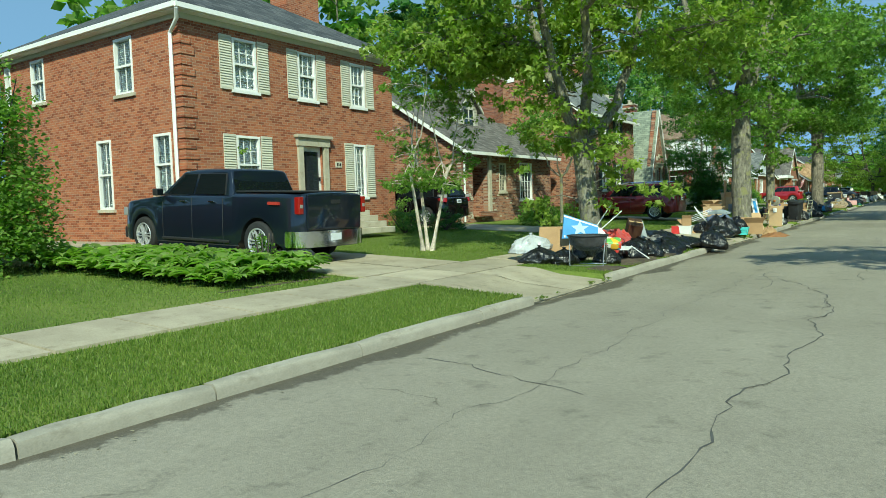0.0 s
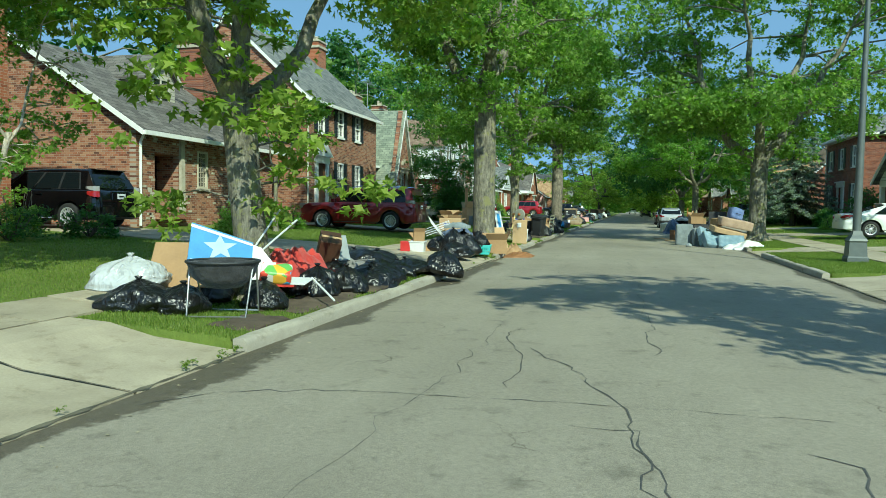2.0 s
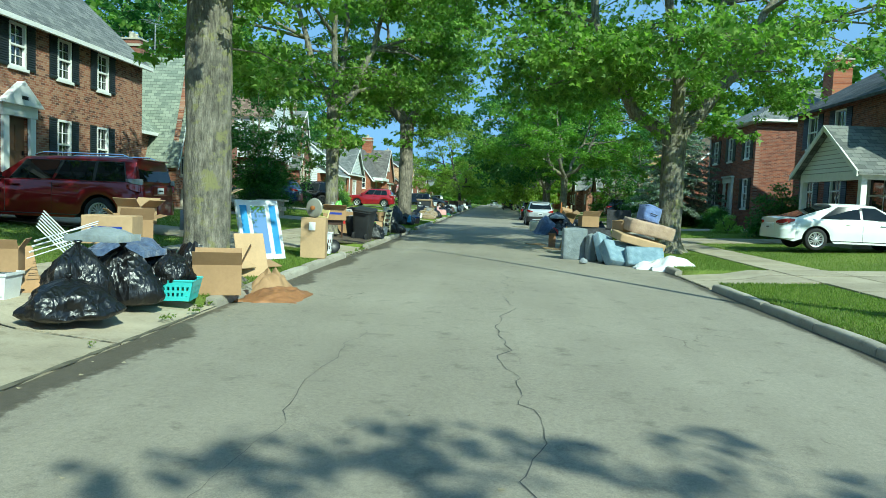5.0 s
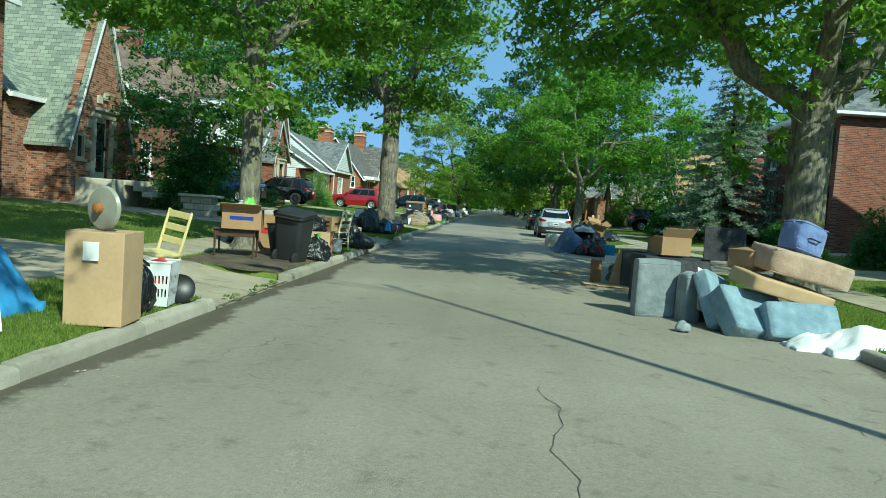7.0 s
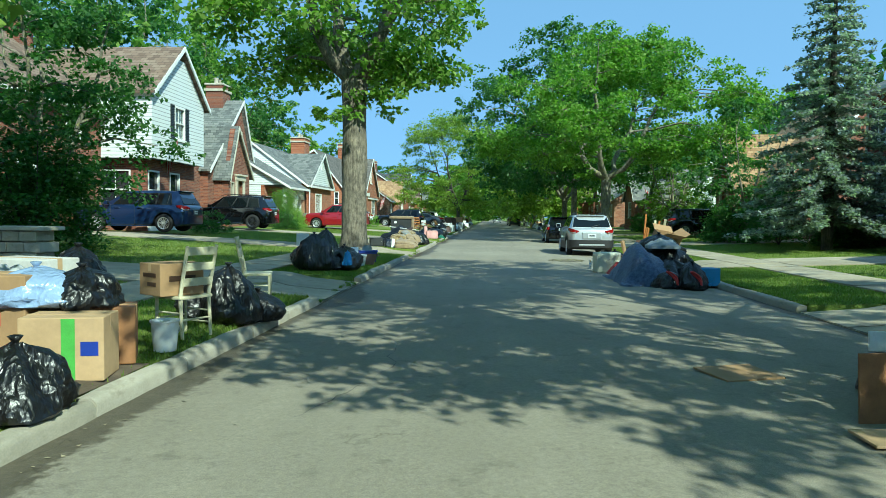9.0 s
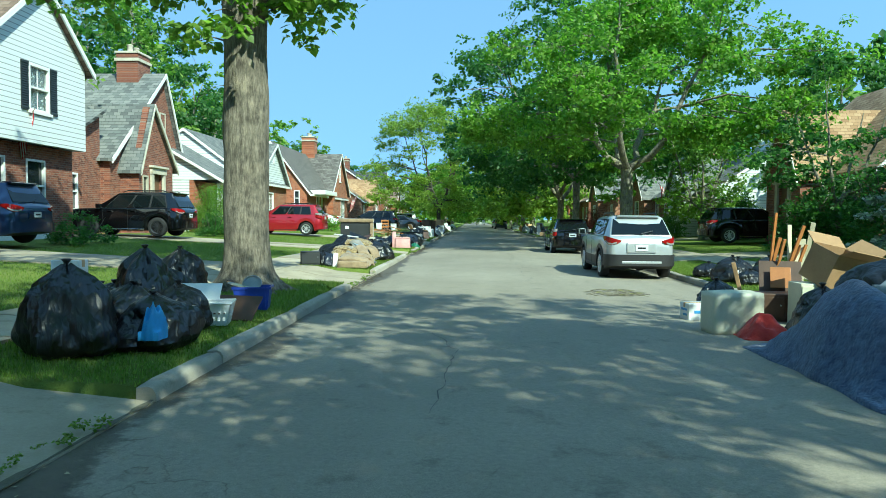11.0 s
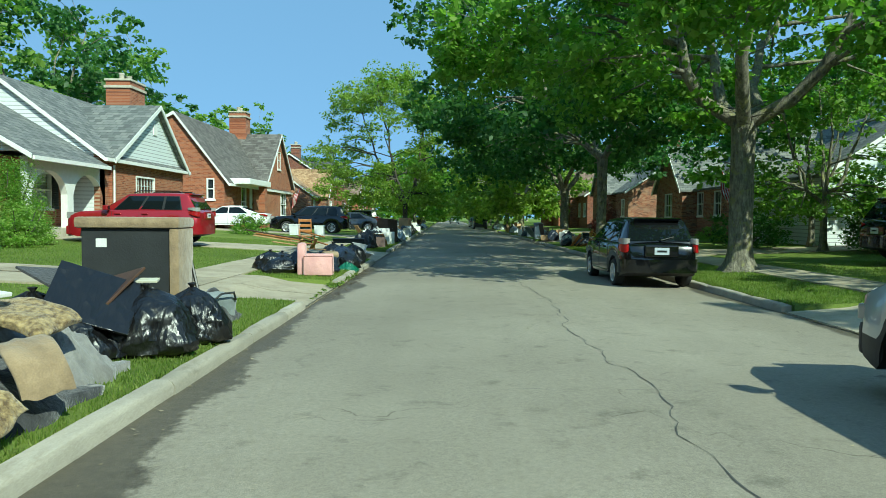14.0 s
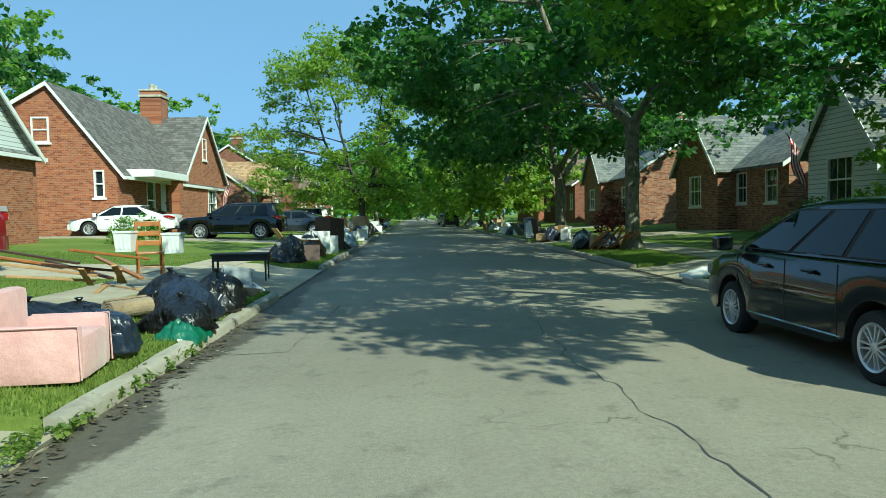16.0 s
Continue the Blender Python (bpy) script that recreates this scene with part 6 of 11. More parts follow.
def make_car(name, at, label, paint, L, W, H, wb, wr, rear_over, top, belt, cabin, windows, cladding=False, spokes=7, rim=None, lamps="suv", plate=None, rail=False, handles=(), bed=None):
    """A car facing +x on its wheels. top: (s, z) outline of the lower body seen from the side, from rear to front. cabin: rear base,
    rear top, front top, front base along s, and half widths at belt and roof. windows: side panes as (bottom0, bottom1, top0, top1) along s."""
    car = thing(name, at, label, "car")
    hw = W / 2
    rw, fw = -L / 2 + rear_over, -L / 2 + rear_over + wb
    ar = wr + 0.075
    ss = sorted({-L / 2, -L / 2 + 0.03, -L / 2 + 0.1, -L / 2 + 0.25, L / 2, L / 2 - 0.04, L / 2 - 0.12, L / 2 - 0.3, *[p[0] for p in top], *np.linspace(-L / 2 + 0.4, L / 2 - 0.4, 15).tolist(),
                 *[w + ar * math.cos(a) for w in (rw, fw) for a in np.linspace(0.02, math.pi - 0.02, 13)]})
    rings = []
    for s in ss:
        e = abs(s) / (L / 2)
        w = hw * (1 - 0.10 * e ** 7 - 0.12 * e ** 40 - 0.05 * max(0, e - 0.6))
        zt = lerp_list(top, s)
        zb = 0.24 + 0.10 * max(0, (e - 0.8) / 0.2)
        side = zb
        for c in (rw, fw):
            if abs(s - c) < ar:
                side = max(side, wr + math.sqrt(ar * ar - (s - c) ** 2))
        sh = min(zt - 0.05, belt - 0.04)
        side = min(side, sh - 0.06)
        mid = side + (sh - side) * 0.38
        rings.append([(s, -w * 0.60, zb), (s, -w * 0.62, max(zb, side - 0.02)), (s, -w * 0.985, side), (s, -w, mid), (s, -w * 0.985, sh), (s, -w * 0.93, sh + (zt - sh) * 0.75), (s, -w * 0.6, zt), (s, 0, zt + 0.015),
                      (s, w * 0.6, zt), (s, w * 0.93, sh + (zt - sh) * 0.75), (s, w * 0.985, sh), (s, w, mid), (s, w * 0.985, side), (s, w * 0.62, max(zb, side - 0.02)), (s, w * 0.60, zb)])
    mb = MB().loft(rings)
    n = len(rings[0])
    for i in range(len(rings) - 1):
        for k in range(n):
            if k in (0, 1, 12, 13, 14) or (cladding and k in (2, 11)):
                mb.m[i * n + k] = 1
    part("body", mb, [paint, PLASTIC], car, smooth=55)
    # cabin
    c0, c1, c2, c3, wl, wt = cabin
    rise = [(c0, belt - 0.03), (c1 - 0.04, H - 0.07), (c1, H - 0.03), (c1 + 0.25 * (c2 - c1), H - 0.006), ((c1 + c2) / 2, H), (c1 + 0.75 * (c2 - c1), H - 0.012), (c2, H - 0.04), (c2 + 0.06, H - 0.07), (c3, belt - 0.03)]

    def section(s, z, k):
        b = belt - 0.04
        zz = max(z, b + 0.012)
        f = (zz - b) / (H - b)
        t = wl + (wt - wl) * f
        r_ = min(1.0, (zz - b) / 0.3)
        half = [(s, wl * k, b), (s, (wl + (t - wl) * 0.85) * k, b + (zz - b) * 0.86), (s, (wl + (t - wl) * 0.95) * k, zz - 0.045 * r_), (s, t * 0.93 * k, zz - 0.02 * r_), (s, t * 0.72 * k, zz - 0.005 * r_)]
        return [(p[0], -p[1], p[2]) for p in half] + [(s, 0, zz)] + half[::-1]
    cs = [section(s, z, k) for (s, z), k in zip(rise, (0.93, 0.975, 0.985, 0.995, 1.0, 1.0, 0.985, 0.975, 0.9))]
    part("cabin", MB().loft(cs), paint, car, smooth=62)

    def side_y(z):
        b = belt - 0.04
        f = min(1, (z - b) / (0.86 * (H - b)))
        return wl + (wt - wl) * f * 0.86
    for (b0, b1, t0, t1) in windows:
        zl, zh = belt + 0.02, belt - 0.04 + (H - belt) * 0.84
        for sg in (-1, 1):
            o = 0.012
            q = [(b0, zl), (b1, zl), (t1, zh), (t0, zh)]
            k = lambda s: 0.985 if s < c1 or s > c2 else 1.0
            out = [(s, sg * (side_y(z) * k(s) + o), z) for s, z in q]
            inn = [(s, sg * (side_y(z) * k(s) - 0.05), z) for s, z in q]
            part("side_window", MB().loft([inn, out]), CARGLASS, car)

    if windows:
        # black band behind the panes, so that the pillars read dark
        a0, a1 = min(q[0] for q in windows) - 0.03, max(q[1] for q in windows) + 0.03
        b0, b1 = min(q[2] for q in windows) - 0.03, max(q[3] for q in windows) + 0.03
        zl, zh = belt + 0.004, belt - 0.04 + (H - belt) * 0.86
        for sg in (-1, 1):
            band = [[(u, sg * (side_y(z) * (0.985 if u < c1 or u > c2 else 1.0) + o), z) for u, z in ((a0, zl), (a1, zl), (b1, zh), (b0, zh))] for o in (-0.05, 0.005)]
            part("window_surround", MB().loft(band), PLASTIC, car)
            # door gaps and a lower body line
            def flank(u, z, o=0.0015):
                e_ = abs(u) / (L / 2)
                w_ = hw * (1 - 0.10 * e_ ** 7 - 0.12 * e_ ** 40 - 0.05 * max(0, e_ - 0.6))
                sh_ = belt - 0.04
                f_ = (z - 0.24) / (sh_ - 0.24)
                k_ = 0.985 + 0.015 * (f_ / 0.38 if f_ < 0.38 else (1 - f_) / 0.62)
                return (u, sg * (w_ * k_ + o), z)
            cuts = [windows[0][0] - 0.02] + [(p[1] + q[0]) / 2 for p, q in zip(windows[-3 if len(windows) > 2 else -2:], windows[-2 if len(windows) > 2 else -1:])] + [windows[-1][1] + 0.08]
            for u in cuts[-3:]:
                if abs(u - rw) > ar + 0.02:
                    part("door_gap", MB().tube([flank(u, 0.3), flank(u, 0.3 + (belt - 0.34) * 0.38), flank(u, belt - 0.05)], 0.005, 4), PLASTIC, car)
            part("sill_line", MB().tube([flank(u, 0.31, 0.0) for u in np.linspace(rw + ar + 0.05, fw - ar - 0.05, 6)], 0.012, 4), CHROME if paint.name == "black_paint" else PLASTIC, car)
        if cladding:
            for c in (rw, fw):
                for sg in (-1, 1):
                    lip = [[(c + (ar + dr) * math.cos(q), sg * (hw * 0.985 + o), wr + (ar + dr) * math.sin(q)) for dr, o in ((-0.005, 0.0), (-0.005, 0.014), (0.05, 0.012), (0.055, 0.0))] for q in np.linspace(-0.1, math.pi + 0.1, 15)]
                    part("arch_trim", MB().loft(lip), PLASTIC, car)

    def screen(nm, sa, za, sb, zb2, ka, kb):
        A, B = section(sa, za, ka), section(sb, zb2, kb)
        lo = 0.06
        pa = [Vector(A[1]).lerp(Vector(B[1]), lo), Vector(A[9]).lerp(Vector(B[9]), lo), Vector(A[9]).lerp(Vector(B[9]), 0.92), Vector(A[1]).lerp(Vector(B[1]), 0.92)]
        mid = sum(pa, Vector()) / 4
        nrm = (pa[1] - pa[0]).cross(pa[3] - pa[0]).normalized()
        if nrm.x * mid.x < 0:
            nrm = -nrm
        pa = [p.lerp(mid, 0.05) for p in pa]
        lift = Vector((0, 0, 0.004))
        out = [p + nrm * 0.028 + lift for p in pa]
        inn = [p - nrm * 0.05 for p in pa]
        part(nm, MB().loft([inn, out]), CARGLASS, car)
    screen("rear_window", c1, H - 0.02, c0, belt - 0.03, 0.98, 0.93)
    screen("windscreen", c2, H - 0.03, c3, belt - 0.03, 0.98, 0.9)
    # wheels
    for s in (rw, fw):
        for sg in (-1, 1):
            m = pose(s, sg * (hw - 0.12), wr, -90 * sg, 0, 0)
            wh = new("wheel")
            wh.parent = car
            wh.matrix_basis = m
            part("tyre", MB().lathe([(wr * 0.66, -0.1), (wr * 0.9, -0.105), (wr * 0.98, -0.08), (wr, -0.03), (wr, 0.05), (wr * 0.97, 0.09), (wr * 0.9, 0.108), (wr * 0.67, 0.1), (wr * 0.6, 0.03)], 28), RUBBER, wh, smooth=50)
            rm = MB().lathe([(wr * 0.68, 0.095), (wr * 0.66, 0.11), (wr * 0.6, 0.1), (wr * 0.58, 0.03)], 28, caps=False)
            rm.lathe([(wr * 0.16, 0.02), (wr * 0.15, 0.1), (wr * 0.08, 0.108), (0.001, 0.108)], 12)
            for k in range(spokes):
                a = 2 * math.pi * k / spokes
                wd = wr * (0.055 if spokes > 6 else 0.06)
                for fan in (-1, 1):
                    q = [(wr * 0.12, fan * wr * 0.02), (wr * 0.12, fan * (wr * 0.02 + wd)), (wr * 0.62, fan * (wr * 0.07 + wd)), (wr * 0.62, fan * wr * 0.07)]
                    rm.prism(q, "z", 0.055, 0.098, at=pose(0, 0, 0, 0, 0, math.degrees(a)))
            part("rim", rm, rim or ALLOY, wh, smooth=40)
            # added dark disc that stands in for the shade between the spokes
            part("spoke_gap_shade", MB().lathe([(wr * 0.6, 0.033), (wr * 0.59, 0.042), (0.001, 0.042)], 20), PLASTIC, wh)
    # lamps, plate, bumper, mirrors, handles
    zt = lerp_list(top, -L / 2 + 0.1)
    e = -L / 2
    for sg in (-1, 1):
        if lamps == "pickup":
            part("tail_lamp", MB().box(e + 0.0, sg * hw * 0.84 if sg > 0 else -hw * 0.96, 1.0, e + 0.14, sg * hw * 0.96 if sg > 0 else -hw * 0.84, 1.34, c=0.02), REDLAMP, car)
            part("reverse_lamp", MB().box(e - 0.006, sg * hw * 0.86 if sg > 0 else -hw * 0.94, 1.12, e + 0.05, sg * hw * 0.94 if sg > 0 else -hw * 0.86, 1.19, c=0.01), CLEARLAMP, car)
        elif lamps == "tall":
            for nm, z0, z1, mat in (("tail_lamp", belt - 0.21, belt - 0.04, REDLAMP), ("reverse_lamp", belt - 0.038, belt + 0.09, CLEARLAMP)):
                col = []
                for ds, ky, k0, k1 in ((0.03, 0.80, 0.2, 0.9), (0.01, 0.84, 0.05, 1.0), (0.02, 0.88, 0.0, 1.0), (0.08, 0.935, 0.0, 1.0), (0.2, 0.972, 0.15, 1.0), (0.3, 0.985, 0.4, 0.95)):
                    za, zb3 = z0 + (z1 - z0) * k0, z0 + (z1 - z0) * k1
                    col.append([(e + ds - 0.02, sg * hw * ky * 1.012, za), (e + ds - 0.005, sg * hw * ky * 1.005, zb3), (e + ds + 0.09, sg * hw * (ky - 0.06), zb3), (e + ds + 0.09, sg * hw * (ky - 0.06), za)])
                part(nm, MB().loft(col), mat, car, smooth=40)
        else:
            ring = []
            for ds, ky, lo, hi in ((-0.02, 0.58, 0.15, 0.11), (-0.012, 0.68, 0.20, 0.09), (0.015, 0.80, 0.23, 0.06), (0.09, 0.905, 0.22, 0.03), (0.20, 0.955, 0.16, 0.015), (0.36, 0.985, 0.09, 0.02)):
                ring.append([(e + ds, sg * hw * ky, belt - lo), (e + ds, sg * hw * ky, belt - hi), (e + ds + 0.08, sg * hw * (ky - 0.06), belt - hi), (e + ds + 0.08, sg * hw * (ky - 0.06), belt - lo)])
            part("tail_lamp", MB().loft(ring), REDLAMP, car, smooth=40)
            rev = [[(q[0] - 0.012, q[1] * 1.012, z) for q, z in zip(r_, (r_[0][2] + 0.008, r_[0][2] + 0.05, r_[0][2] + 0.05, r_[0][2] + 0.008))] for r_ in ring[1:5]]
            part("reverse_lamp", MB().loft(rev), CLEARLAMP, car)
        part("headlamp", MB().box(L / 2 - 0.28, min(sg * hw * 0.6, sg * hw * 0.9), 0.62 if belt < 1.1 else 0.85, L / 2 - 0.03, max(sg * hw * 0.6, sg * hw * 0.9), 0.76 if belt < 1.1 else 1.05, c=0.02), CLEARLAMP, car)
        ms = c3 - 0.30
        mm = new("mirror")
        mm.parent = car
        part("mirror_shell", MB().box(ms - 0.05, min(sg * (hw + 0.02), sg * (hw + 0.2)), belt - 0.02, ms + 0.12, max(sg * (hw + 0.02), sg * (hw + 0.2)), belt + 0.14, c=0.03), paint if not bed else PLASTIC, mm)
        part("mirror_glass", MB().box(ms - 0.056, min(sg * (hw + 0.04), sg * (hw + 0.18)), belt, ms - 0.051, max(sg * (hw + 0.04), sg * (hw + 0.18)), belt + 0.12), CARGLASS, mm)
        part("mirror_arm", MB().box(ms, min(sg * (hw - 0.12), sg * (hw + 0.04)), belt - 0.01, ms + 0.06, max(sg * (hw - 0.12), sg * (hw + 0.04)), belt + 0.03), PLASTIC, mm)
        for hs in handles:
            part("door_handle", MB().box(hs, min(sg * hw * 0.97, sg * (hw + 0.03)), belt - 0.15, hs + 0.2, max(sg * hw * 0.97, sg * (hw + 0.03)), belt - 0.12, c=0.01), CHROME if bed else paint, car)
        if rail:
            part("roof_rail", MB().tube([(c1 + 0.2, sg * wt * 0.86, H - 0.01), (c1 + 0.35, sg * wt * 0.86, H + 0.05), (c2 - 0.35, sg * wt * 0.86, H + 0.05), (c2 - 0.15, sg * wt * 0.86, H - 0.02)], 0.02, 6), METAL_D if rail == 1 else CHROME, car)
    part("rear_bumper", MB().loft([[(e + q, sg2 * hw * k2, z) for z in (0.34, 0.62 if not bed else 0.66)] + [(e + q + 0.1, sg2 * hw * (k2 - 0.05), z) for z in (0.60, 0.36)] for q, k2, sg2 in ((0.34, 1.0, -1), (0.12, 0.95, -1), (0.0, 0.84, -1), (-0.05, 0.6, -1), (-0.06, 0.0, 1), (-0.05, 0.6, 1), (0.0, 0.84, 1), (0.12, 0.95, 1), (0.34, 1.0, 1))]), (CHROME if bed else PLASTIC if cladding else paint), car, smooth=60)
    if cladding:
        part("skid_plate", MB().box(e - 0.065, -hw * 0.55, 0.40, e + 0.1, hw * 0.55, 0.46, c=0.015), paint, car)
    part("rear_wiper", MB().tube([(c0 - 0.02, 0.0, belt + 0.05), (c0 + 0.06, -0.3, belt + 0.12)], 0.012, 5), PLASTIC, car)
    part("front_bumper", MB().box(L / 2 - 0.3, -hw * 0.86, 0.3, L / 2 + 0.03, hw * 0.86, 0.6, c=0.06), PLASTIC if cladding or bed else paint, car)
    part("grille", MB().box(L / 2 - 0.05, -hw * 0.5, 0.62, L / 2 + 0.02, hw * 0.5, min(0.95, belt - 0.15), c=0.02), PLASTIC, car)
    if not bed:
        pz = belt - (0.18 if lamps == "tall" else 0.30)
        part("number_plate", MB().box(e - 0.045, -0.155, pz - 0.075, e + 0.02, 0.155, pz + 0.075, c=0.005), plate or PLATE, car, "plain pale number plate")
        part("plate_bar", MB().box(e - 0.05, -0.1, pz - 0.02, e - 0.044, 0.1, pz + 0.02), METAL_D, car)
        part("plate_recess", MB().box(e - 0.03, -0.36, pz - 0.12, e + 0.06, 0.36, pz + 0.13, c=0.03), paint, car)
        part("spoiler", MB().prism([(c1 + 0.14, H - 0.012), (c1 - 0.1, H - 0.018), (c1 - 0.15, H - 0.04), (c1 - 0.13, H - 0.06), (c1 + 0.02, H - 0.09)], "y", -wt * 0.84, wt * 0.84), paint, car, smooth=35)
    return car


def suv_top(L, belt, hood):
    return [(-L / 2, belt - 0.30), (-L / 2 + 0.02, belt - 0.08), (-L / 2 + 0.1, belt), (L * 0.16, belt), (L * 0.22, belt - 0.01), (L / 2 - 0.5, hood), (L / 2 - 0.1, hood - 0.12), (L / 2, hood - 0.3)]


def suv(name, x, y, heading, label, paint, L, W, H, wb, wr, belt, hood, **kw):
    c0, c1, c2, c3 = kw.pop("cab", (-L / 2 + 0.12, -L / 2 + 0.45, L * 0.04, L * 0.235))
    n = kw.pop("panes", 3)
    a, b = c1 + 0.12, c3 - 0.42
    at, bt = c1 + 0.22, c2 - 0.02
    cut = [0, 0.28, 0.62, 1.0] if n == 3 else [0, 0.45, 1.0]
    wins = [(a + (b - a) * u + 0.04, a + (b - a) * v - 0.04, at + (bt - at) * u + 0.04, at + (bt - at) * v - 0.04) for u, v in zip(cut, cut[1:])]
    return make_car(name, pose(x, y, gz(x) + kw.pop("lift", 0.02), 0, kw.pop("tilt", 0), heading), label, paint, L, W, H, wb, wr, kw.pop("rear_over", (L - wb) * 0.48), suv_top(L, belt, hood), belt,
                    (c0, c1, c2, c3, W / 2 * 0.93, W / 2 * kw.pop("roof_w", 0.72)), wins, handles=(-L * 0.12, L * 0.08), **kw)


P_BLUEBLACK = paint_mat("blue_black_paint", (0.008, 0.012, 0.022), 0.3)
P_RED = paint_mat("dark_red_paint", (0.16, 0.008, 0.012), 0.4)
P_RED2 = paint_mat("bright_red_paint", (0.29, 0.012, 0.02), 0.25)
P_BLUE = paint_mat("deep_blue_paint", (0.012, 0.03, 0.09), 0.4)
P_BLACK = paint_mat("black_paint", (0.0025, 0.0028, 0.0034), 0.0, 0.2, 0.85)
P_SILVER = paint_mat("silver_paint", (0.46, 0.48, 0.49), 0.35, 0.3)
P_WHITE = paint_mat("white_paint", (0.74, 0.74, 0.72), 0.0)
P_GREY = paint_mat("dark_grey_paint", (0.05, 0.055, 0.06), 0.5)

# pickup on the first driveway
pk = make_car("pickup_truck", pose(-12.1, 10.25, gz(-12.1) + 0.02, 0, -2.2, 180), "blue-black crew cab pickup truck parked on the driveway", P_BLUEBLACK, 6.1, 2.03, 1.95, 3.95, 0.42, 1.2,
              [(-3.05, 1.0), (-3.03, 1.38), (-2.98, 1.42), (-1.1, 1.42), (-1.05, 1.36), (1.35, 1.36), (1.5, 1.34), (2.7, 1.22), (2.95, 1.1), (3.05, 0.85)], 1.36,
              (-1.02, -0.80, 0.75, 1.55, 0.94, 0.76), [(-0.78, 0.2, -0.7, 0.16), (0.28, 1.22, 0.24, 0.72)], lamps="pickup", spokes=6, rim=ALLOY, bed=True, handles=(-0.55, 0.42))
part("tonneau_cover", MB().box(-2.95, -0.88, 1.425, -1.1, 0.88, 1.46, c=0.015), PLASTIC, pk)
part("tailgate", MB().box(-3.085, -0.78, 0.68, -3.03, 0.78, 1.38, c=0.02), P_BLUEBLACK, pk)
part("tailgate_handle", MB().box(-3.1, -0.14, 1.2, -3.08, 0.14, 1.28, c=0.008), PLASTIC, pk)
part("side_step", MB().box(-1.0, 0.86, 0.36, 1.3, 1.05, 0.42, c=0.02), PLASTIC, pk)
part("side_step", MB().box(-1.0, -1.05, 0.36, 1.3, -0.86, 0.42, c=0.02), PLASTIC, pk)
part("bed_decal", MB().box(-2.5, 0.955, 1.18, -2.2, 1.02, 1.24), plain("red_decal", (0.35, 0.03, 0.02), 0.5), pk, "red and grey decal shape")
part("number_plate", MB().box(-3.11, -0.15, 0.46, -3.1, 0.15, 0.6), PLATE, pk, "plain pale number plate")

suv("family_car", -11.1, 33.75, 180, "dark red family car with black glass parked on a driveway", P_RED, 5.1, 1.93, 1.72, 2.99, 0.37, 1.12, 1.08, lamps="tall", spokes=9, rail=2, roof_w=0.80, cab=(-2.48, -2.32, 0.35, 1.15))
suv("dark_car", -16.6, 22.9, 180, "black car half hidden behind the birch", P_BLACK, 4.8, 1.9, 1.7, 2.8, 0.36, 1.1, 1.02, lamps="tall")
suv("blue_car", -15.7, 63.7, 180, "deep blue crossover parked on a driveway", P_BLUE, 4.78, 1.93, 1.72, 2.85, 0.37, 1.12, 1.05, rim=ALLOY)
suv("black_suv", -15.3, 73.2, 180, "black sport utility car parked on a driveway", P_BLACK, 4.82, 1.93, 1.8, 2.79, 0.39, 1.16, 1.12, rail=1, rim=ALLOY_D, lamps="suv", roof_w=0.8)
suv("red_suv", -11.9, 84.3, 180, "bright red sport utility car parked on a lawn drive", P_RED2, 4.45, 1.82, 1.72, 2.62, 0.36, 1.14, 1.08, lamps="tall", rail=1, roof_w=0.78)
suv("black_crossover", -10.0, 104.4, 180, "black crossover parked on a driveway", P_BLACK, 4.8, 1.9, 1.7, 2.78, 0.37, 1.1, 1.04)


def sedan(x, y, heading, label, paint, L=4.85, W=1.84, H=1.46, wb=2.8, wr=0.34):
    belt = 0.96
    return make_car("sedan", pose(x, y, gz(x) + 0.02, 0, 0, heading), label, paint, L, W, H, wb, wr, 1.05,
                    [(-L / 2, belt - 0.35), (-L / 2 + 0.03, belt - 0.02), (-L / 2 + 0.15, belt + 0.03), (-L * 0.3, belt + 0.02), (L * 0.16, belt), (L / 2 - 0.6, 0.82), (L / 2 - 0.12, 0.7), (L / 2, 0.5)], belt,
                    (-L / 2 + 0.35, -L * 0.16, L * 0.08, L * 0.27, W / 2 * 0.9, W / 2 * 0.64), [(-1.25, -0.1, -0.7, -0.1), (-0.02, 0.95, -0.02, 0.36)], handles=(-0.55, 0.45))


sedan(-15.1, 104.6, 180, "white sedan parked on a driveway", P_WHITE)
sedan(-8.6, 112.5, 180, "dark sedan parked on a driveway", P_GREY)
sedan(10.9, 39.6, 0, "white sedan parked on a driveway", P_WHITE, L=4.9, wb=2.82)
suv("dark_suv", 11.9, 78.4, 0, "black car parked deep on a shaded driveway", P_BLACK, 4.7, 1.85, 1.66, 2.7, 0.36, 1.08, 1.0)
suv("white_suv", -9.5, 121, 180, "white car far down on a driveway", P_WHITE, 4.6, 1.85, 1.66, 2.7, 0.36, 1.08, 1.0)
# cars at the east kerb
suv("silver_crossover", 2.86, 64.35, 90, "silver crossover with black lower cladding parked at the kerb", P_SILVER, 4.3, 1.76, 1.6, 2.55, 0.345, 1.08, 1.0, cladding=True, spokes=5, lift=0.0, rail=1, roof_w=0.70, cab=(-2.06, -1.62, 0.2, 1.1), rim=ALLOY)
suv("black_hatchback", 3.0, 77.1, 90, "small black hatchback parked at the kerb", P_BLACK, 4.1, 1.70, 1.52, 2.48, 0.30, 0.98, 0.9, lamps="tall", spokes=7, lift=0.0, plate=PLATE_BLUE, cab=(-1.97, -1.62, 0.2, 1.42), roof_w=0.68)
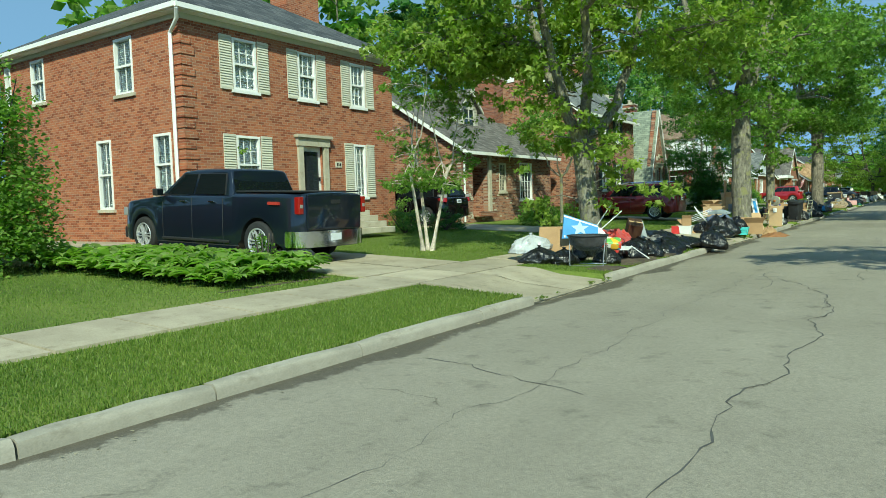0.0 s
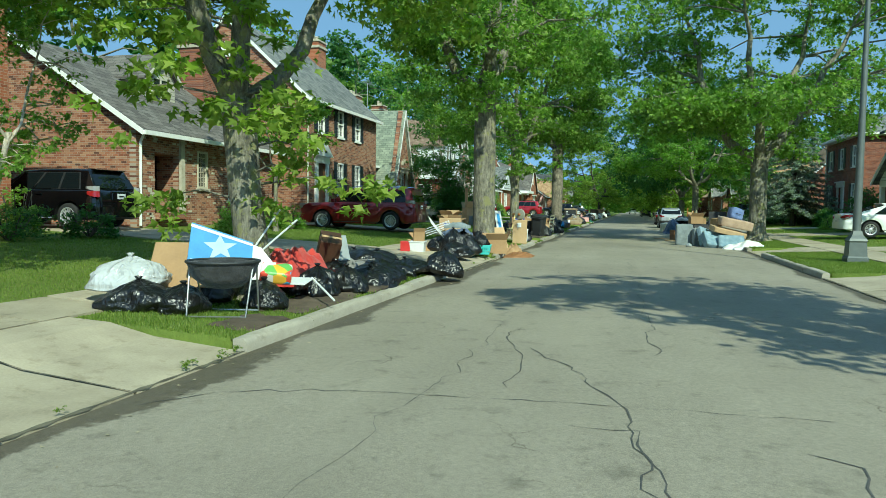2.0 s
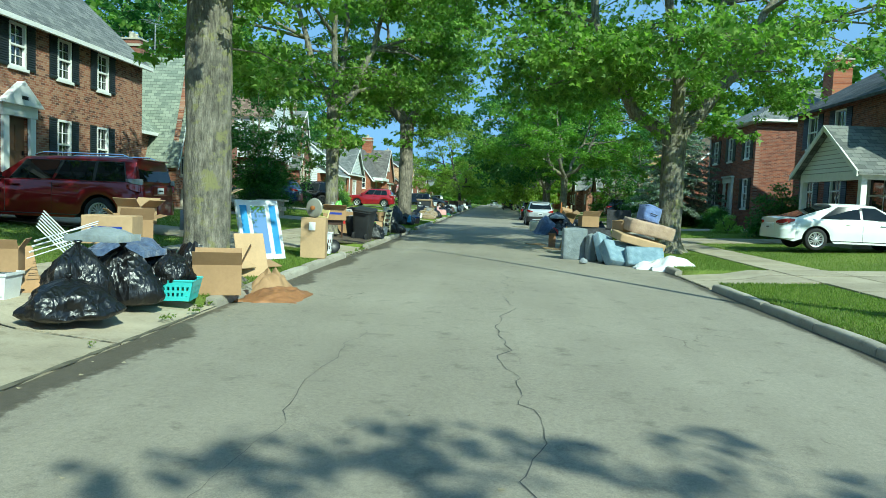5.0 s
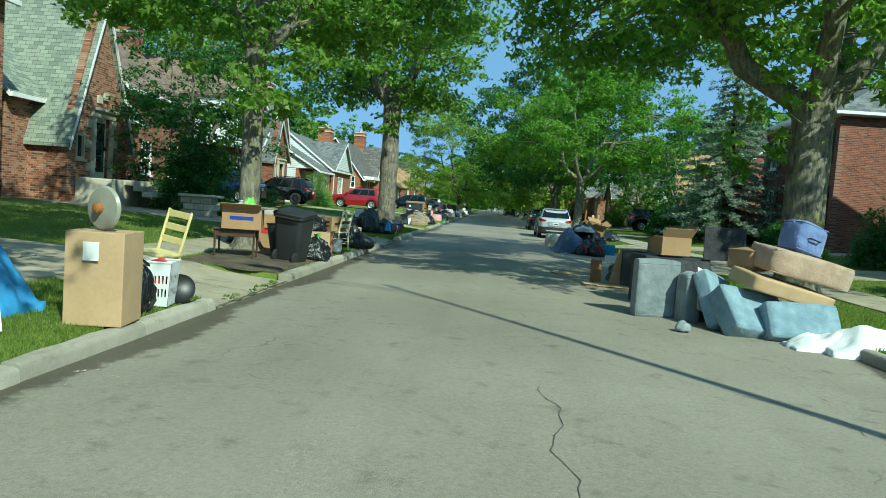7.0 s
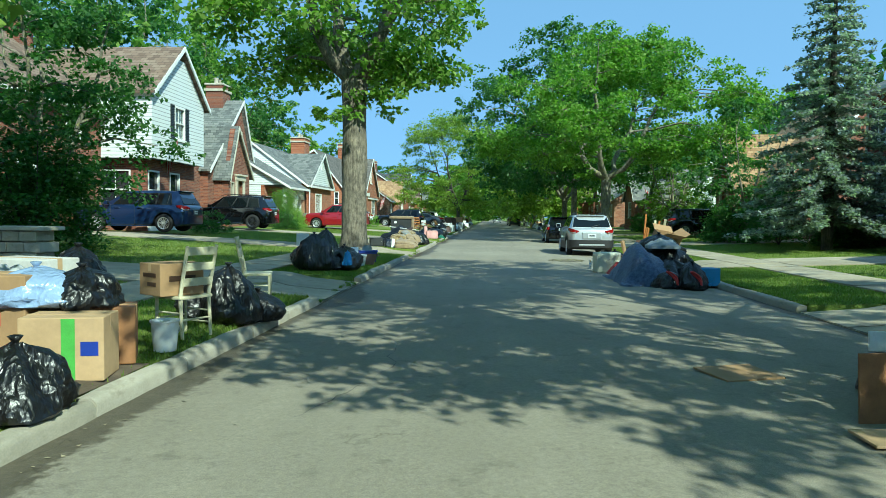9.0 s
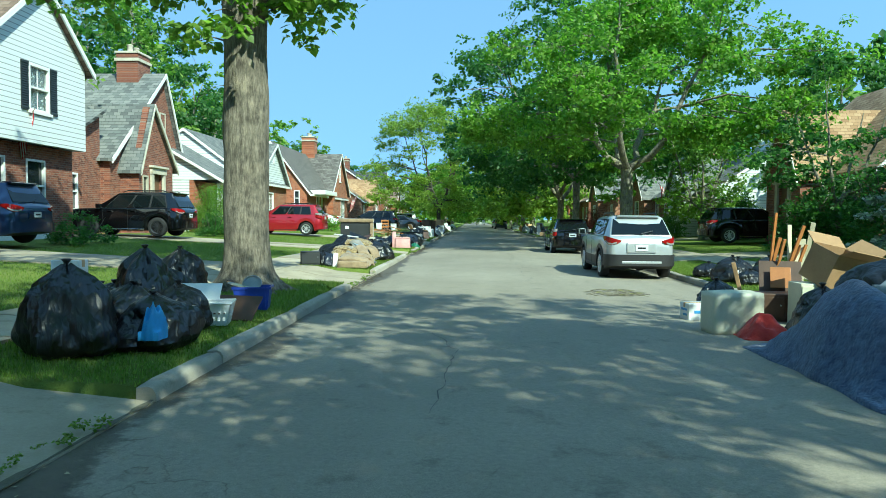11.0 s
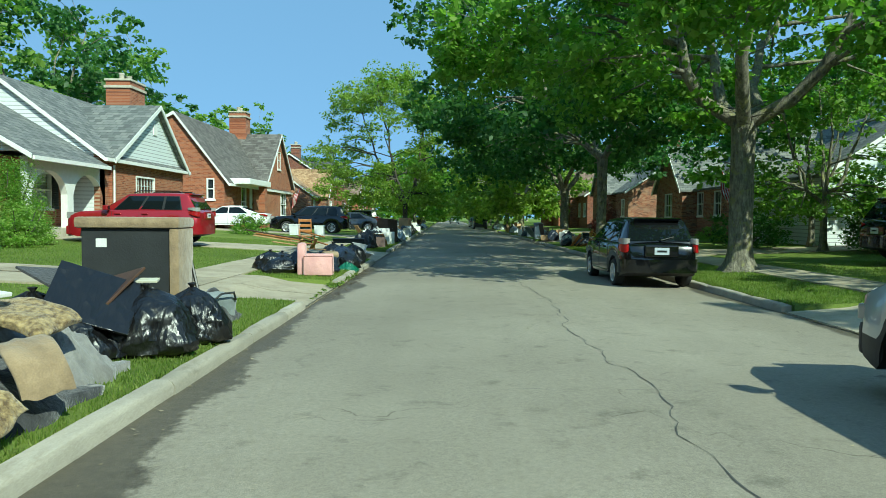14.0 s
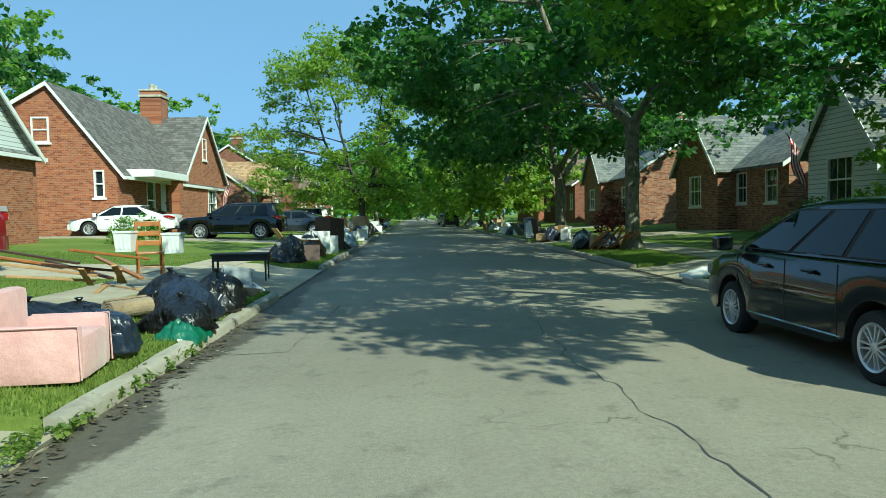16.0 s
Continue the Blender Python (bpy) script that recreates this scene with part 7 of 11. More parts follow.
suv("dark_car", 2.9, 150, 90, "dark car parked far down at the kerb", P_GREY, 4.5, 1.8, 1.6, 2.7, 0.34, 1.05, 0.98, lift=0.0)
suv("silver_car", 2.9, 165, 90, "silver car parked far down at the kerb", P_SILVER, 4.5, 1.8, 1.6, 2.7, 0.34, 1.05, 0.98, lift=0.0)
suv("white_van", 0.6, 215, 90, "white van far down the street", P_WHITE, 5.2, 2.0, 2.1, 3.2, 0.36, 1.15, 1.1, lift=0.0)

# ---- street lamp, road details, grass and shrubs ----
LAMPGREY = plain("grey_green_lamp_paint", (0.12, 0.135, 0.13), 0.5, 0.2, var=0.12)
lp = thing("street_lamp", pose(5.5, 26.35, gz(5.5)), "grey-green painted street lamp with a heavy square base", "lamp")
part("base", MB().loft([[(s * a, t * a, z) for s, t in ((-1, -1), (1, -1), (1, 1), (-1, 1))] for a, z in ((0.25, -0.05), (0.25, 0.1), (0.22, 0.14), (0.2, 0.5), (0.22, 0.54), (0.19, 0.6), (0.13, 0.68), (0.1, 0.8))]), LAMPGREY, lp)
part("shaft", MB().tube([(0, 0, 0.7), (0, 0, 4), (0, 0, 8), (0, 0, 10.7)], [0.105, 0.08, 0.05, 0.036], 12, caps=True), LAMPGREY, lp, smooth=40)
for z_ in (9.3, 9.75):
    part("arm", MB().tube([(0, 0, z_), (-0.5, 0, z_ + 0.75), (-1.1, 0, z_ + 1.15), (-1.9, 0, z_ + 1.25)], 0.018, 8), LAMPGREY, lp, smooth=True)
part("lamp_head", MB().loft([[(x, q * w, z + 0.9) for q, z in ((-1, 9.9), (-0.7, 9.82), (0.7, 9.82), (1, 9.9), (0.6, 10.0), (-0.6, 10.0))] for x, w in ((-1.75, 0.06), (-1.9, 0.14), (-2.25, 0.14), (-2.4, 0.06))]), LAMPGREY, lp)

TAR = plain("tar_crack", (0.075, 0.071, 0.064), 0.8, var=0.3, bumps=0.3)
crk = thing("road_cracks", None, "dark tar-filled cracks and seams across the asphalt", "crack", kind="structure")


def crack(pts, w=0.03, seed=0, jag=0.2):
    """A jagged ribbon laid on the road."""
    rr_ = random.Random(seed)
    line = []
    for (a, b) in zip(pts, pts[1:]):
        n = max(2, int(math.hypot(b[0] - a[0], b[1] - a[1]) / 0.13))
        for i in range(n):
            f = i / n
            wv_ = Vector((a[0] + (b[0] - a[0]) * f, a[1] + (b[1] - a[1]) * f, seed))
            line.append((wv_.x + jag * (0.9 * noise.noise(wv_ * 1.1) + 0.5 * noise.noise(wv_ * 3.7)) + rr_.gauss(0, 0.008), wv_.y + rr_.gauss(0, 0.02)))
    line.append(pts[-1])
    vs, fs = [], []
    for i, p in enumerate(line):
        q0, q1 = line[max(0, i - 1)], line[min(len(line) - 1, i + 1)]
        dx, dy = q1[0] - q0[0], q1[1] - q0[1]
        l = math.hypot(dx, dy) or 1
        k = w * rr_.uniform(0.2, 1.3) * (0.3 if i in (0, len(line) - 1) else 1) * (0.1 + 0.16 * abs(noise.noise(Vector((i * 0.11, seed, 1)))))
        for s in (-1, 1):
            x, y = p[0] - dy / l * k * s, p[1] + dx / l * k * s
            vs.append((x, y, gz(max(LX + 0.01, min(RX - 0.01, x))) + 0.004))
    for i in range(len(line) - 1):
        fs.append((2 * i, 2 * i + 1, 2 * i + 3, 2 * i + 2))
    part("crack", MB().add(vs, fs), TAR, crk)


CRACKS = [
    (0.05, [(-3.2, 5.2), (-2.4, 5.1), (-1.8, 4.8), (-1.2, 4.6)]),
    (0.06, [(-1.1, 13.0), (-0.1, 10.8), (0.0, 8.2), (0.0, 6.5), (-0.2, 5.3), (-0.1, 2.0)]),
    (0.02, [(-3.0, 7.2), (-0.4, 7.8), (3.6, 8.1)]), (0.02, [(-1.7, 1.0), (-1.7, 24.5)]), (0.035, [(-3.6, 10.2), (-3.2, 10.7), (-2.2, 11.0), (1.2, 11.2)]),
    (0.05, [(-0.6, 10.6), (-0.2, 10.6), (0.0, 9.5)]), (0.05, [(0.9, 10.5), (1.1, 10.3), (1.0, 9.8)]), (0.04, [(-1.5, 14.2), (-1.2, 12.4), (-1.1, 11.4)]),
    (0.035, [(0.0, 31.3), (0.0, 26.7), (-0.2, 24.3), (0.0, 21.9), (0.05, 13.0)]), (0.03, [(1.0, 32.0), (2.2, 31.0), (2.6, 29.4)]), (0.03, [(2.0, 33.5), (2.6, 32.3), (3.2, 31.9)]),
    (0.05, [(0.1, 61.1), (0.1, 65.0), (0.2, 66.0), (0.1, 68.9), (0.3, 72.7), (0.0, 76.9), (0.2, 81.4), (0.1, 88.3)]), (0.02, [(-1.2, 66.2), (0.6, 66.2)]),
    (0.02, [(0.6, 69.4), (1.4, 68.6), (2.6, 68.4)]), (0.04, [(-3.2, 61.4), (-3.3, 62.2), (-2.2, 62.6)]), (0.03, [(-1.6, 50.0), (-1.5, 52.5), (-1.75, 54.0)]), (0.03, [(-2.4, 40.0), (-1.9, 42.0), (-2.2, 44.0)]),
]
def joint(pts, w, seed):
    """Dirt and weeds in a joint between slabs: a ragged dark ribbon."""
    rr_ = random.Random(seed)
    vs, fs, k = [], [], 0
    for a, b in zip(pts, pts[1:]):
        n = max(2, int(math.dist(a, b) / 0.12))
        for i in range(n + 1):
            f = i / n
            p = [a[q] + (b[q] - a[q]) * f for q in range(3)]
            l = math.hypot(b[0] - a[0], b[1] - a[1])
            ox, oy = -(b[1] - a[1]) / l, (b[0] - a[0]) / l
            h = w * rr_.uniform(0.25, 1.0) * 0.5
            vs += [(p[0] + ox * h, p[1] + oy * h, p[2]), (p[0] - ox * h, p[1] - oy * h, p[2])]
            if k:
                fs.append((2 * k - 2, 2 * k - 1, 2 * k + 1, 2 * k))
            k += 1
    part("slab_joint", MB().add(vs, fs), JOINT, crk, "dark dirt in a slab joint")


JOINT = plain("joint_dirt", (0.11, 0.098, 0.065), 0.95, var=0.5, scale=5, bumps=0.4)
for q, (drives, s_, face, near, far) in enumerate(((L_DRIVES[1:8], -1, LX, -5.9, -7.1), (R_DRIVES[1:7], 1, RX, 6.0, 7.2))):
    for j, (ya, yb) in enumerate(drives):
        for x in (near, far):
            joint([(x, ya, gz(x) + 0.025), (x, yb, gz(x) + 0.025)], 0.028, 300 + 10 * j + q)
        c = (ya + yb) / 2
        joint([(face + s_ * 0.04, c, 0.024), (face + (near - face) * 0.25, c, 0.068), (face + (near - face) * 0.5, c, 0.112), (face + (near - face) * 0.75, c, gz(face + (near - face) * 0.75) + 0.025), (near, c, gz(near) + 0.027), (far, c, gz(far) + 0.03), (far + s_ * 4, c, gz(far + s_ * 4) + 0.03)], 0.024, 400 + 10 * j + q)
        joint([(face + s_ * 0.02, ya, 0.02), (face + s_ * 0.02, yb, 0.02)], 0.08, 500 + 10 * j + q)
for i, (w, pts) in enumerate(CRACKS):
    crack(pts, w, i)
rc = random.Random(12)
for i in range(16):
    y = 84 + i * 5.5 + rc.uniform(-1, 1)
    crack([(rc.uniform(-3.4, -1), y), (rc.uniform(0, 1), y + rc.uniform(-0.6, 0.6)), (rc.uniform(2, 3.6), y + rc.uniform(-0.5, 0.5))], 0.035, 50 + i)
crack([(0.1, 84), (0.15, 100), (0.05, 120), (0.1, 150)], 0.05, 90)
crack([(-3.75, 77.8), (-2.8, 77.75), (-2.62, 81.4), (-3.72, 81.5)], 0.06, 91, 0.02)
crack([(-3.7, 86.5), (-2.5, 86.4), (-2.4, 89.5)], 0.06, 92, 0.02)


# leaf litter and paper scraps in the gutter and on the road
rl = np.random.default_rng(3)
n = 900
px = np.where(rl.random(n) < 0.75, LX + np.abs(rl.normal(0, 0.3, n)) + 0.02, rl.uniform(LX, RX, n))
py = rl.uniform(-2, 100, n)
a = rl.uniform(0, 6.28, n)
s = rl.uniform(0.008, 0.03, n)
pz = np.array([gz(v) for v in px]) + 0.006
v = np.stack([np.stack([px + s * np.cos(a + k), py + s * np.sin(a + k) * 0.7, pz + 0.006 * (k > 2)], 1) for k in (0, 1.9, 4.1)], 1).reshape(-1, 3)
litter = new("leaf_litter", big_mesh("leaf_litter", v, np.arange(3 * n).reshape(-1, 3), [plain("litter", (0.33, 0.28, 0.18), 0.9, var=0.6, scale=0.9)]))
tagged(litter, "scattered dry leaf bits and paper scraps on asphalt", "litter", kind="stuff")

# dark wet leaves and twigs washed into the gutter below two drives
rw = random.Random(77)
vs_, fs_ = [], []
for ya, yb, cnt in ((58.8, 63.4, 330), (72.5, 80.0, 420)):
    for i in range(cnt):
        y_ = rw.uniform(ya, yb)
        x_ = -3.7 + 0.12 * noise.noise(Vector((y_ * 0.9, 3, 0))) + rw.gauss(0, 0.09)
        a_, l_, q_ = rw.uniform(0, 6.28), rw.uniform(0.012, 0.055), rw.uniform(0.15, 0.75)
        c_, n_ = math.cos(a_), math.sin(a_)
        z_ = gz(max(-3.79, x_)) + rw.uniform(0.006, 0.022)
        k_ = len(vs_)
        for u_, w_, h_ in ((-1, 0, 0), (0.1, -q_, 0.2), (1, 0, 0.35), (-0.1, q_, 0.1)):
            vs_.append((max(-3.795, x_ + l_ * (u_ * c_ - w_ * n_)), y_ + l_ * (u_ * n_ + w_ * c_), z_ + h_ * l_ * rw.uniform(0, 1)))
        fs_.append((k_, k_ + 1, k_ + 2, k_ + 3))
solo("gutter_leaves", MB().add(vs_, fs_), plain("wet_leaves", (0.095, 0.072, 0.042), 0.75, var=0.7, scale=2.5), "dark wet leaves and twigs washed along the gutter", "leaves", kind="stuff")


def on_drive(x, y, side):
    drives = L_DRIVES if side < 0 else R_DRIVES
    m = np.zeros(len(x), bool)
    for d in drives:
        c, w = (d[0] + d[1]) / 2, min(d[1] - d[0], 3.1) / 2
        near = np.abs(x) < 6.0
        m |= np.where(near, (y > d[0] - 0.02) & (y < d[1] + 0.02), (np.abs(y - c) < w + 0.02))
    return m


def blades(name, x0, x1, y0, y1, density, hgt, seed, side, label):
    r = np.random.default_rng(seed)
    n = int((x1 - x0) * (y1 - y0) * density)
    x, y = r.uniform(x0, x1, n), r.uniform(y0, y1, n)
    keep = ~on_drive(x, y, side) & ~((side < 0) & (((x > -5.8) & (y > 36.8) & (y < 41.2) & (r.random(n) < 0.93)) | ((x > -4.7) & (y > 12.5) & (y < 17.2) & (r.random(n) < 0.6))))
    x, y = x[keep], y[keep]
    n = len(x)
    z = np.where(x < 0, 0.13 + np.minimum(-3.8 - x, 12) * 0.045, 0.13 + np.minimum(x - 3.9, 12) * 0.04) - 0.02
    patch = np.array([noise.noise(Vector((float(a) * 0.9, float(b) * 0.9, seed))) for a, b in zip(x[::8], y[::8])])
    patch = np.repeat(patch, 8)[:n] if len(patch) * 8 >= n else np.resize(patch, n)
    h = hgt * r.uniform(0.5, 1.3, n) * (1 + 0.5 * patch)
    a = r.uniform(0, 6.28, n)
    w = 0.006 + 0.004 * r.random(n)
    lx, ly = r.normal(0, 0.45, n) * h, r.normal(0, 0.45, n) * h
    b0 = np.stack([x - w * np.cos(a), y - w * np.sin(a), z], 1)
    b1 = np.stack([x + w * np.cos(a), y + w * np.sin(a), z], 1)
    tip = np.stack([x + lx, y + ly, z + 0.02 + h], 1)
    v = np.stack([b0, b1, tip], 1).reshape(-1, 3)
    ob = new(name, big_mesh(name, v, np.arange(3 * n).reshape(-1, 3), [BLADE]))
    return tagged(ob, label, "grass", kind="stuff")


blades("grass_verge", -5.88, -3.96, -3, 34, 1900, 0.027, 1, -1, "bright green unmown verge grass")
blades("grass_verge", -5.88, -3.96, 36, 100, 1100, 0.032, 2, -1, "bright green unmown verge grass")
blades("grass_lawn", -13.5, -7.12, 0, 40, 480, 0.024, 3, -1, "mown green lawn grass")
blades("grass_lawn", -13.5, -7.12, 40, 92, 320, 0.028, 4, -1, "mown green lawn grass")
blades("grass_verge", 4.07, 5.98, 22, 95, 1100, 0.03, 5, 1, "bright green unmown verge grass")
blades("grass_lawn", 7.22, 13, 24, 80, 260, 0.028, 6, 1, "mown green lawn grass")


wv, wf = [], []


def weed(x, y, k, seed):
    r = np.random.default_rng(seed)
    vv, ff = leaf_cloud(r, [(x + r.uniform(-.08, .08) * k, y + r.uniform(-.16, .16) * k, 0.06 + 0.03 * r.random()) for _ in range(5)], [0.045 * k] * 5, 14, 0.045 * k)
    wf.append(ff + sum(len(q) for q in wv))
    wv.append(vv)


for i in range(60):
    rr_ = random.Random(i)
    d = L_DRIVES[1 + i % 6]
    weed(-3.88 + rr_.uniform(-0.05, 0.1), rr_.uniform(d[0] - 0.2, d[1] + 0.5), rr_.uniform(0.3, 0.75), i)
for i in range(14):
    weed(-3.9 + 0.03 * (i % 3), 74.8 + 0.27 * i, 1.2, 200 + i)
wo = new("kerb_weeds", big_mesh("kerb_weeds", np.concatenate(wv), np.concatenate(wf), [BLADE]))
tagged(wo, "green weeds growing from the joint at the kerb", "weeds", kind="stuff")

# hosta bed beside the first driveway
def hosta_mesh(seed):
    rr_ = random.Random(seed)
    vs, fs = [], []
    for k in range(26):
        a = rr_.uniform(0, 2 * math.pi)
        L = rr_.uniform(0.22, 0.36)
        w = L * 0.36
        up = rr_.uniform(0.6, 1.7)
        rows = []
        for i in range(5):
            f = i / 4
            r_ = L * f
            z = 0.05 + L * (up * f - up * 0.75 * f * f) + 0.1 * rr_.random() * (i == 0)
            ww = w * math.sin(math.pi * min(0.98, 0.12 + 0.86 * f)) ** 0.8
            rows.append([(r_ * math.cos(a) - s * ww * math.sin(a), r_ * math.sin(a) + s * ww * math.cos(a), z + 0.03 * abs(s)) for s in (-0.5, 0, 0.5)])
        o = len(vs)
        vs += [p for r in rows for p in r]
        for i in range(4):
            for j in range(2):
                fs.append((o + 3 * i + j, o + 3 * i + j + 1, o + 3 * i + j + 4, o + 3 * i + j + 3))
    return MB().add(vs, fs).mesh("hosta_leaves", HOSTA, True)


HM = [hosta_mesh(s) for s in range(5)]
rh = random.Random(2)
solo("flower_bed", MB().box(-13.6, 6.4, gz(-9) - 0.4, -7.75, 8.75, gz(-7.15) + 0.02), SOIL, "dark soil bed under the hostas", "soil", kind="structure")
k = 0
for i in range(2, 17):
    for j in range(5):
        x, y = -7.35 - 0.36 * i + rh.uniform(-0.1, 0.1), 6.75 + 0.48 * j - 0.03 * i + rh.uniform(-0.12, 0.12)
        ob = new("hosta_plant", HM[rh.randrange(5)])
        q = rh.uniform(1.25, 1.75)
        ob.matrix_world = pose(x, y, gz(x), 0, 0, rh.uniform(0, 360)) @ Matrix.Diagonal((q, q, q, 1))
        tagged(ob, "lush green hosta with broad ribbed leaves", "plant", "hostas along the driveway")

# shrubs and hedges
bush(-13.4, 5.2, 3.0, 2.8, 4.4, 26000, 0.1, 1, "tall leafy shrub beside the first lawn", LEAF)
bush(-15.5, 3.0, 3.5, 3.0, 3.0, 14000, 0.12, 2, "broad green shrub beside the lawn", LEAF)
bush(-9.3, 8.6, 0.5, 0.5, 0.9, 500, 0.06, 3, "tall flowering stalks among hostas", LEAF3)
bush(-13.6, 18.6, 1.0, 1.7, 0.75, 3000, 0.06, 4, "clipped dark green box hedge by the steps", LEAF2, 1)
bush(-13.9, 14.4, 0.9, 1.5, 0.7, 2500, 0.06, 5, "clipped dark green box hedge by the steps", LEAF2, 1)
bush(-14.4, 19.6, 0.9, 0.9, 1.3, 1600, 0.09, 6, "yellow-green shrub against the brick wall", HOSTA)
bush(-14.6, 12.6, 0.8, 1.2, 2.6, 1500, 0.09, 7, "loose shrub under the front window", LEAF)
bush(-13.7, 29.6, 1.0, 4.2, 0.65, 5000, 0.07, 8, "low clipped hedge under the windows", LEAF, 1)
bush(-12.1, 25.9, 1.6, 1.5, 1.1, 3500, 0.08, 9, "bright green rounded shrub", HOSTA)
bush(-12.6, 33.2 - 3.0, 1.2, 1.2, 0.9, 1800, 0.08, 10, "small green garden shrub on the lawn", LEAF3)
bush(-13.5, 38.5, 1.0, 5.0, 0.6, 3500, 0.09, 11, "leafy ground cover along the house", HOSTA, 1)
bush(-13.4, 22.0 - 1.2, 1.2, 1.4, 0.8, 2000, 0.08, 12, "garden shrub beside the drive", LEAF2)
bush(-11.5, 50.7, 2.6, 2.6, 3.2, 12000, 0.1, 13, "large glossy green shrub before the steep-roofed house", LEAF2)
bush(-13.8, 66.8, 1.4, 3.0, 1.1, 2500, 0.09, 15, "dark green shrub behind parked cars", LEAF2)
bush(-14.9, 81.4, 2.5, 2.2, 2.7, 26000, 0.06, 16, "clipped rounded green bush", LEAF)
bush(-13.6, 77.6, 1.4, 1.6, 1.2, 5000, 0.07, 46, "dark green shrub by the tudor steps", LEAF2)
bush(13.0, 83.2, 2.4, 2.6, 2.8, 9000, 0.12, 47, "dark green hedge in deep shade", LEAF2)
bush(-13.7, 80.2, 1.4, 2.6, 1.25, 7000, 0.07, 18, "yellow-green garden shrub by the drive", HOSTA)
bush(-12.0, 97.6, 2.2, 1.8, 1.2, 2500, 0.1, 19, "green flowering shrub by the parked car", LEAF3)
bush(-10.5, 118, 2.2, 2.6, 1.9, 2500, 0.14, 20, "rounded green shrub on a lawn", LEAF)
bush(11.6, 53.0, 1.2, 2.2, 0.9, 2500, 0.08, 21, "yellow-green low shrub on the lawn edge", HOSTA)
for i, (x, y, w, d, h) in enumerate(((11.5, 66.5, 3.2, 3.6, 3.4), (10.4, 69.5, 2.4, 2.6, 2.2), (12.6, 71.5, 2.6, 2.6, 2.8), (12.6, 58.0, 1.4, 3.0, 1.2), (12.8, 63.5, 2.0, 2.5, 1.5), (12.0, 48.0, 2.2, 2.6, 2.4))):
    bush(x, y, w, d, h, 7000, 0.12, 30 + i, "dark green hedge in deep shade" if i != 5 else "dark green shrub by the brick house", LEAF2)
bush(11.2, 93.6, 1.4, 1.6, 0.9, 2200, 0.09, 41, "bright yellow-green clipped shrub", HOSTA)
bush(10.4, 88.0, 1.4, 5.0, 1.3, 5000, 0.1, 42, "dark clipped hedge beside a lawn", LEAF2, 1)
bush(9.4, 108.0, 1.8, 1.8, 2.2, 2600, 0.12, 43, "small dark red maple shrub", REDLEAF)
# low stone wall of the terrace garden
sw = thing("garden_wall", pose(-10.5, 48.8, gz(-10.5)), "low tan stone garden wall pier", "wall")
for i in range(3):
    for j in range(3):
        part("stone", MB().box(-0.55 + 0.36 * j + 0.1 * (i % 2), -0.3, 0.22 * i, -0.2 + 0.36 * j + 0.1 * (i % 2), 0.3, 0.22 * i + 0.205, c=0.025), STONE, sw)
part("coping", MB().box(-0.62, -0.36, 0.66, 0.72, 0.36, 0.74, c=0.02), STONE, sw)

# flags on house fronts
FLAG_R, FLAG_W, FLAG_B = plain("flag_red", (0.45, 0.03, 0.04), 0.8), plain("flag_white", (0.7, 0.68, 0.66), 0.8), plain("flag_blue", (0.02, 0.03, 0.14), 0.8)


def flag(x, y, z, turn, k=1.0):
    t = thing("flag", pose(x, y, z, 0, 0, turn), "red and white striped flag hanging from a wall pole", "flag")
    part("pole", MB().tube([(0, 0, -0.4), (0.9 * k, 0, 0.55 * k)], 0.015, 6), WOOD_POLE, t)
    for i in range(7):
        a, b = i * 0.11 * k, (i + 1) * 0.11 * k
        vs = [((0.85 * k - u * 0.25 * k - w * 0.55), 0.07 * math.sin(6 * u + 3 * w), 0.5 * k - w * 0.55 - u * 0.95 * k) for u in np.linspace(0.0, 1.0, 7) for w in (a, b)]
        fs = [(2 * j, 2 * j + 1, 2 * j + 3, 2 * j + 2) for j in range(6)]
        part("stripe", MB().add(vs, fs), FLAG_R if i % 2 == 0 else FLAG_W, t)


WOOD_POLE = plain("pole_wood", (0.3, 0.22, 0.14), 0.6)
flag(-16.9, 68.0, 4.3, -20, 1.3)
flag(-14.6, 118.6, 3.2, -20, 1.3)
flag(12.95, 95.1, 3.3, 200, 1.5)

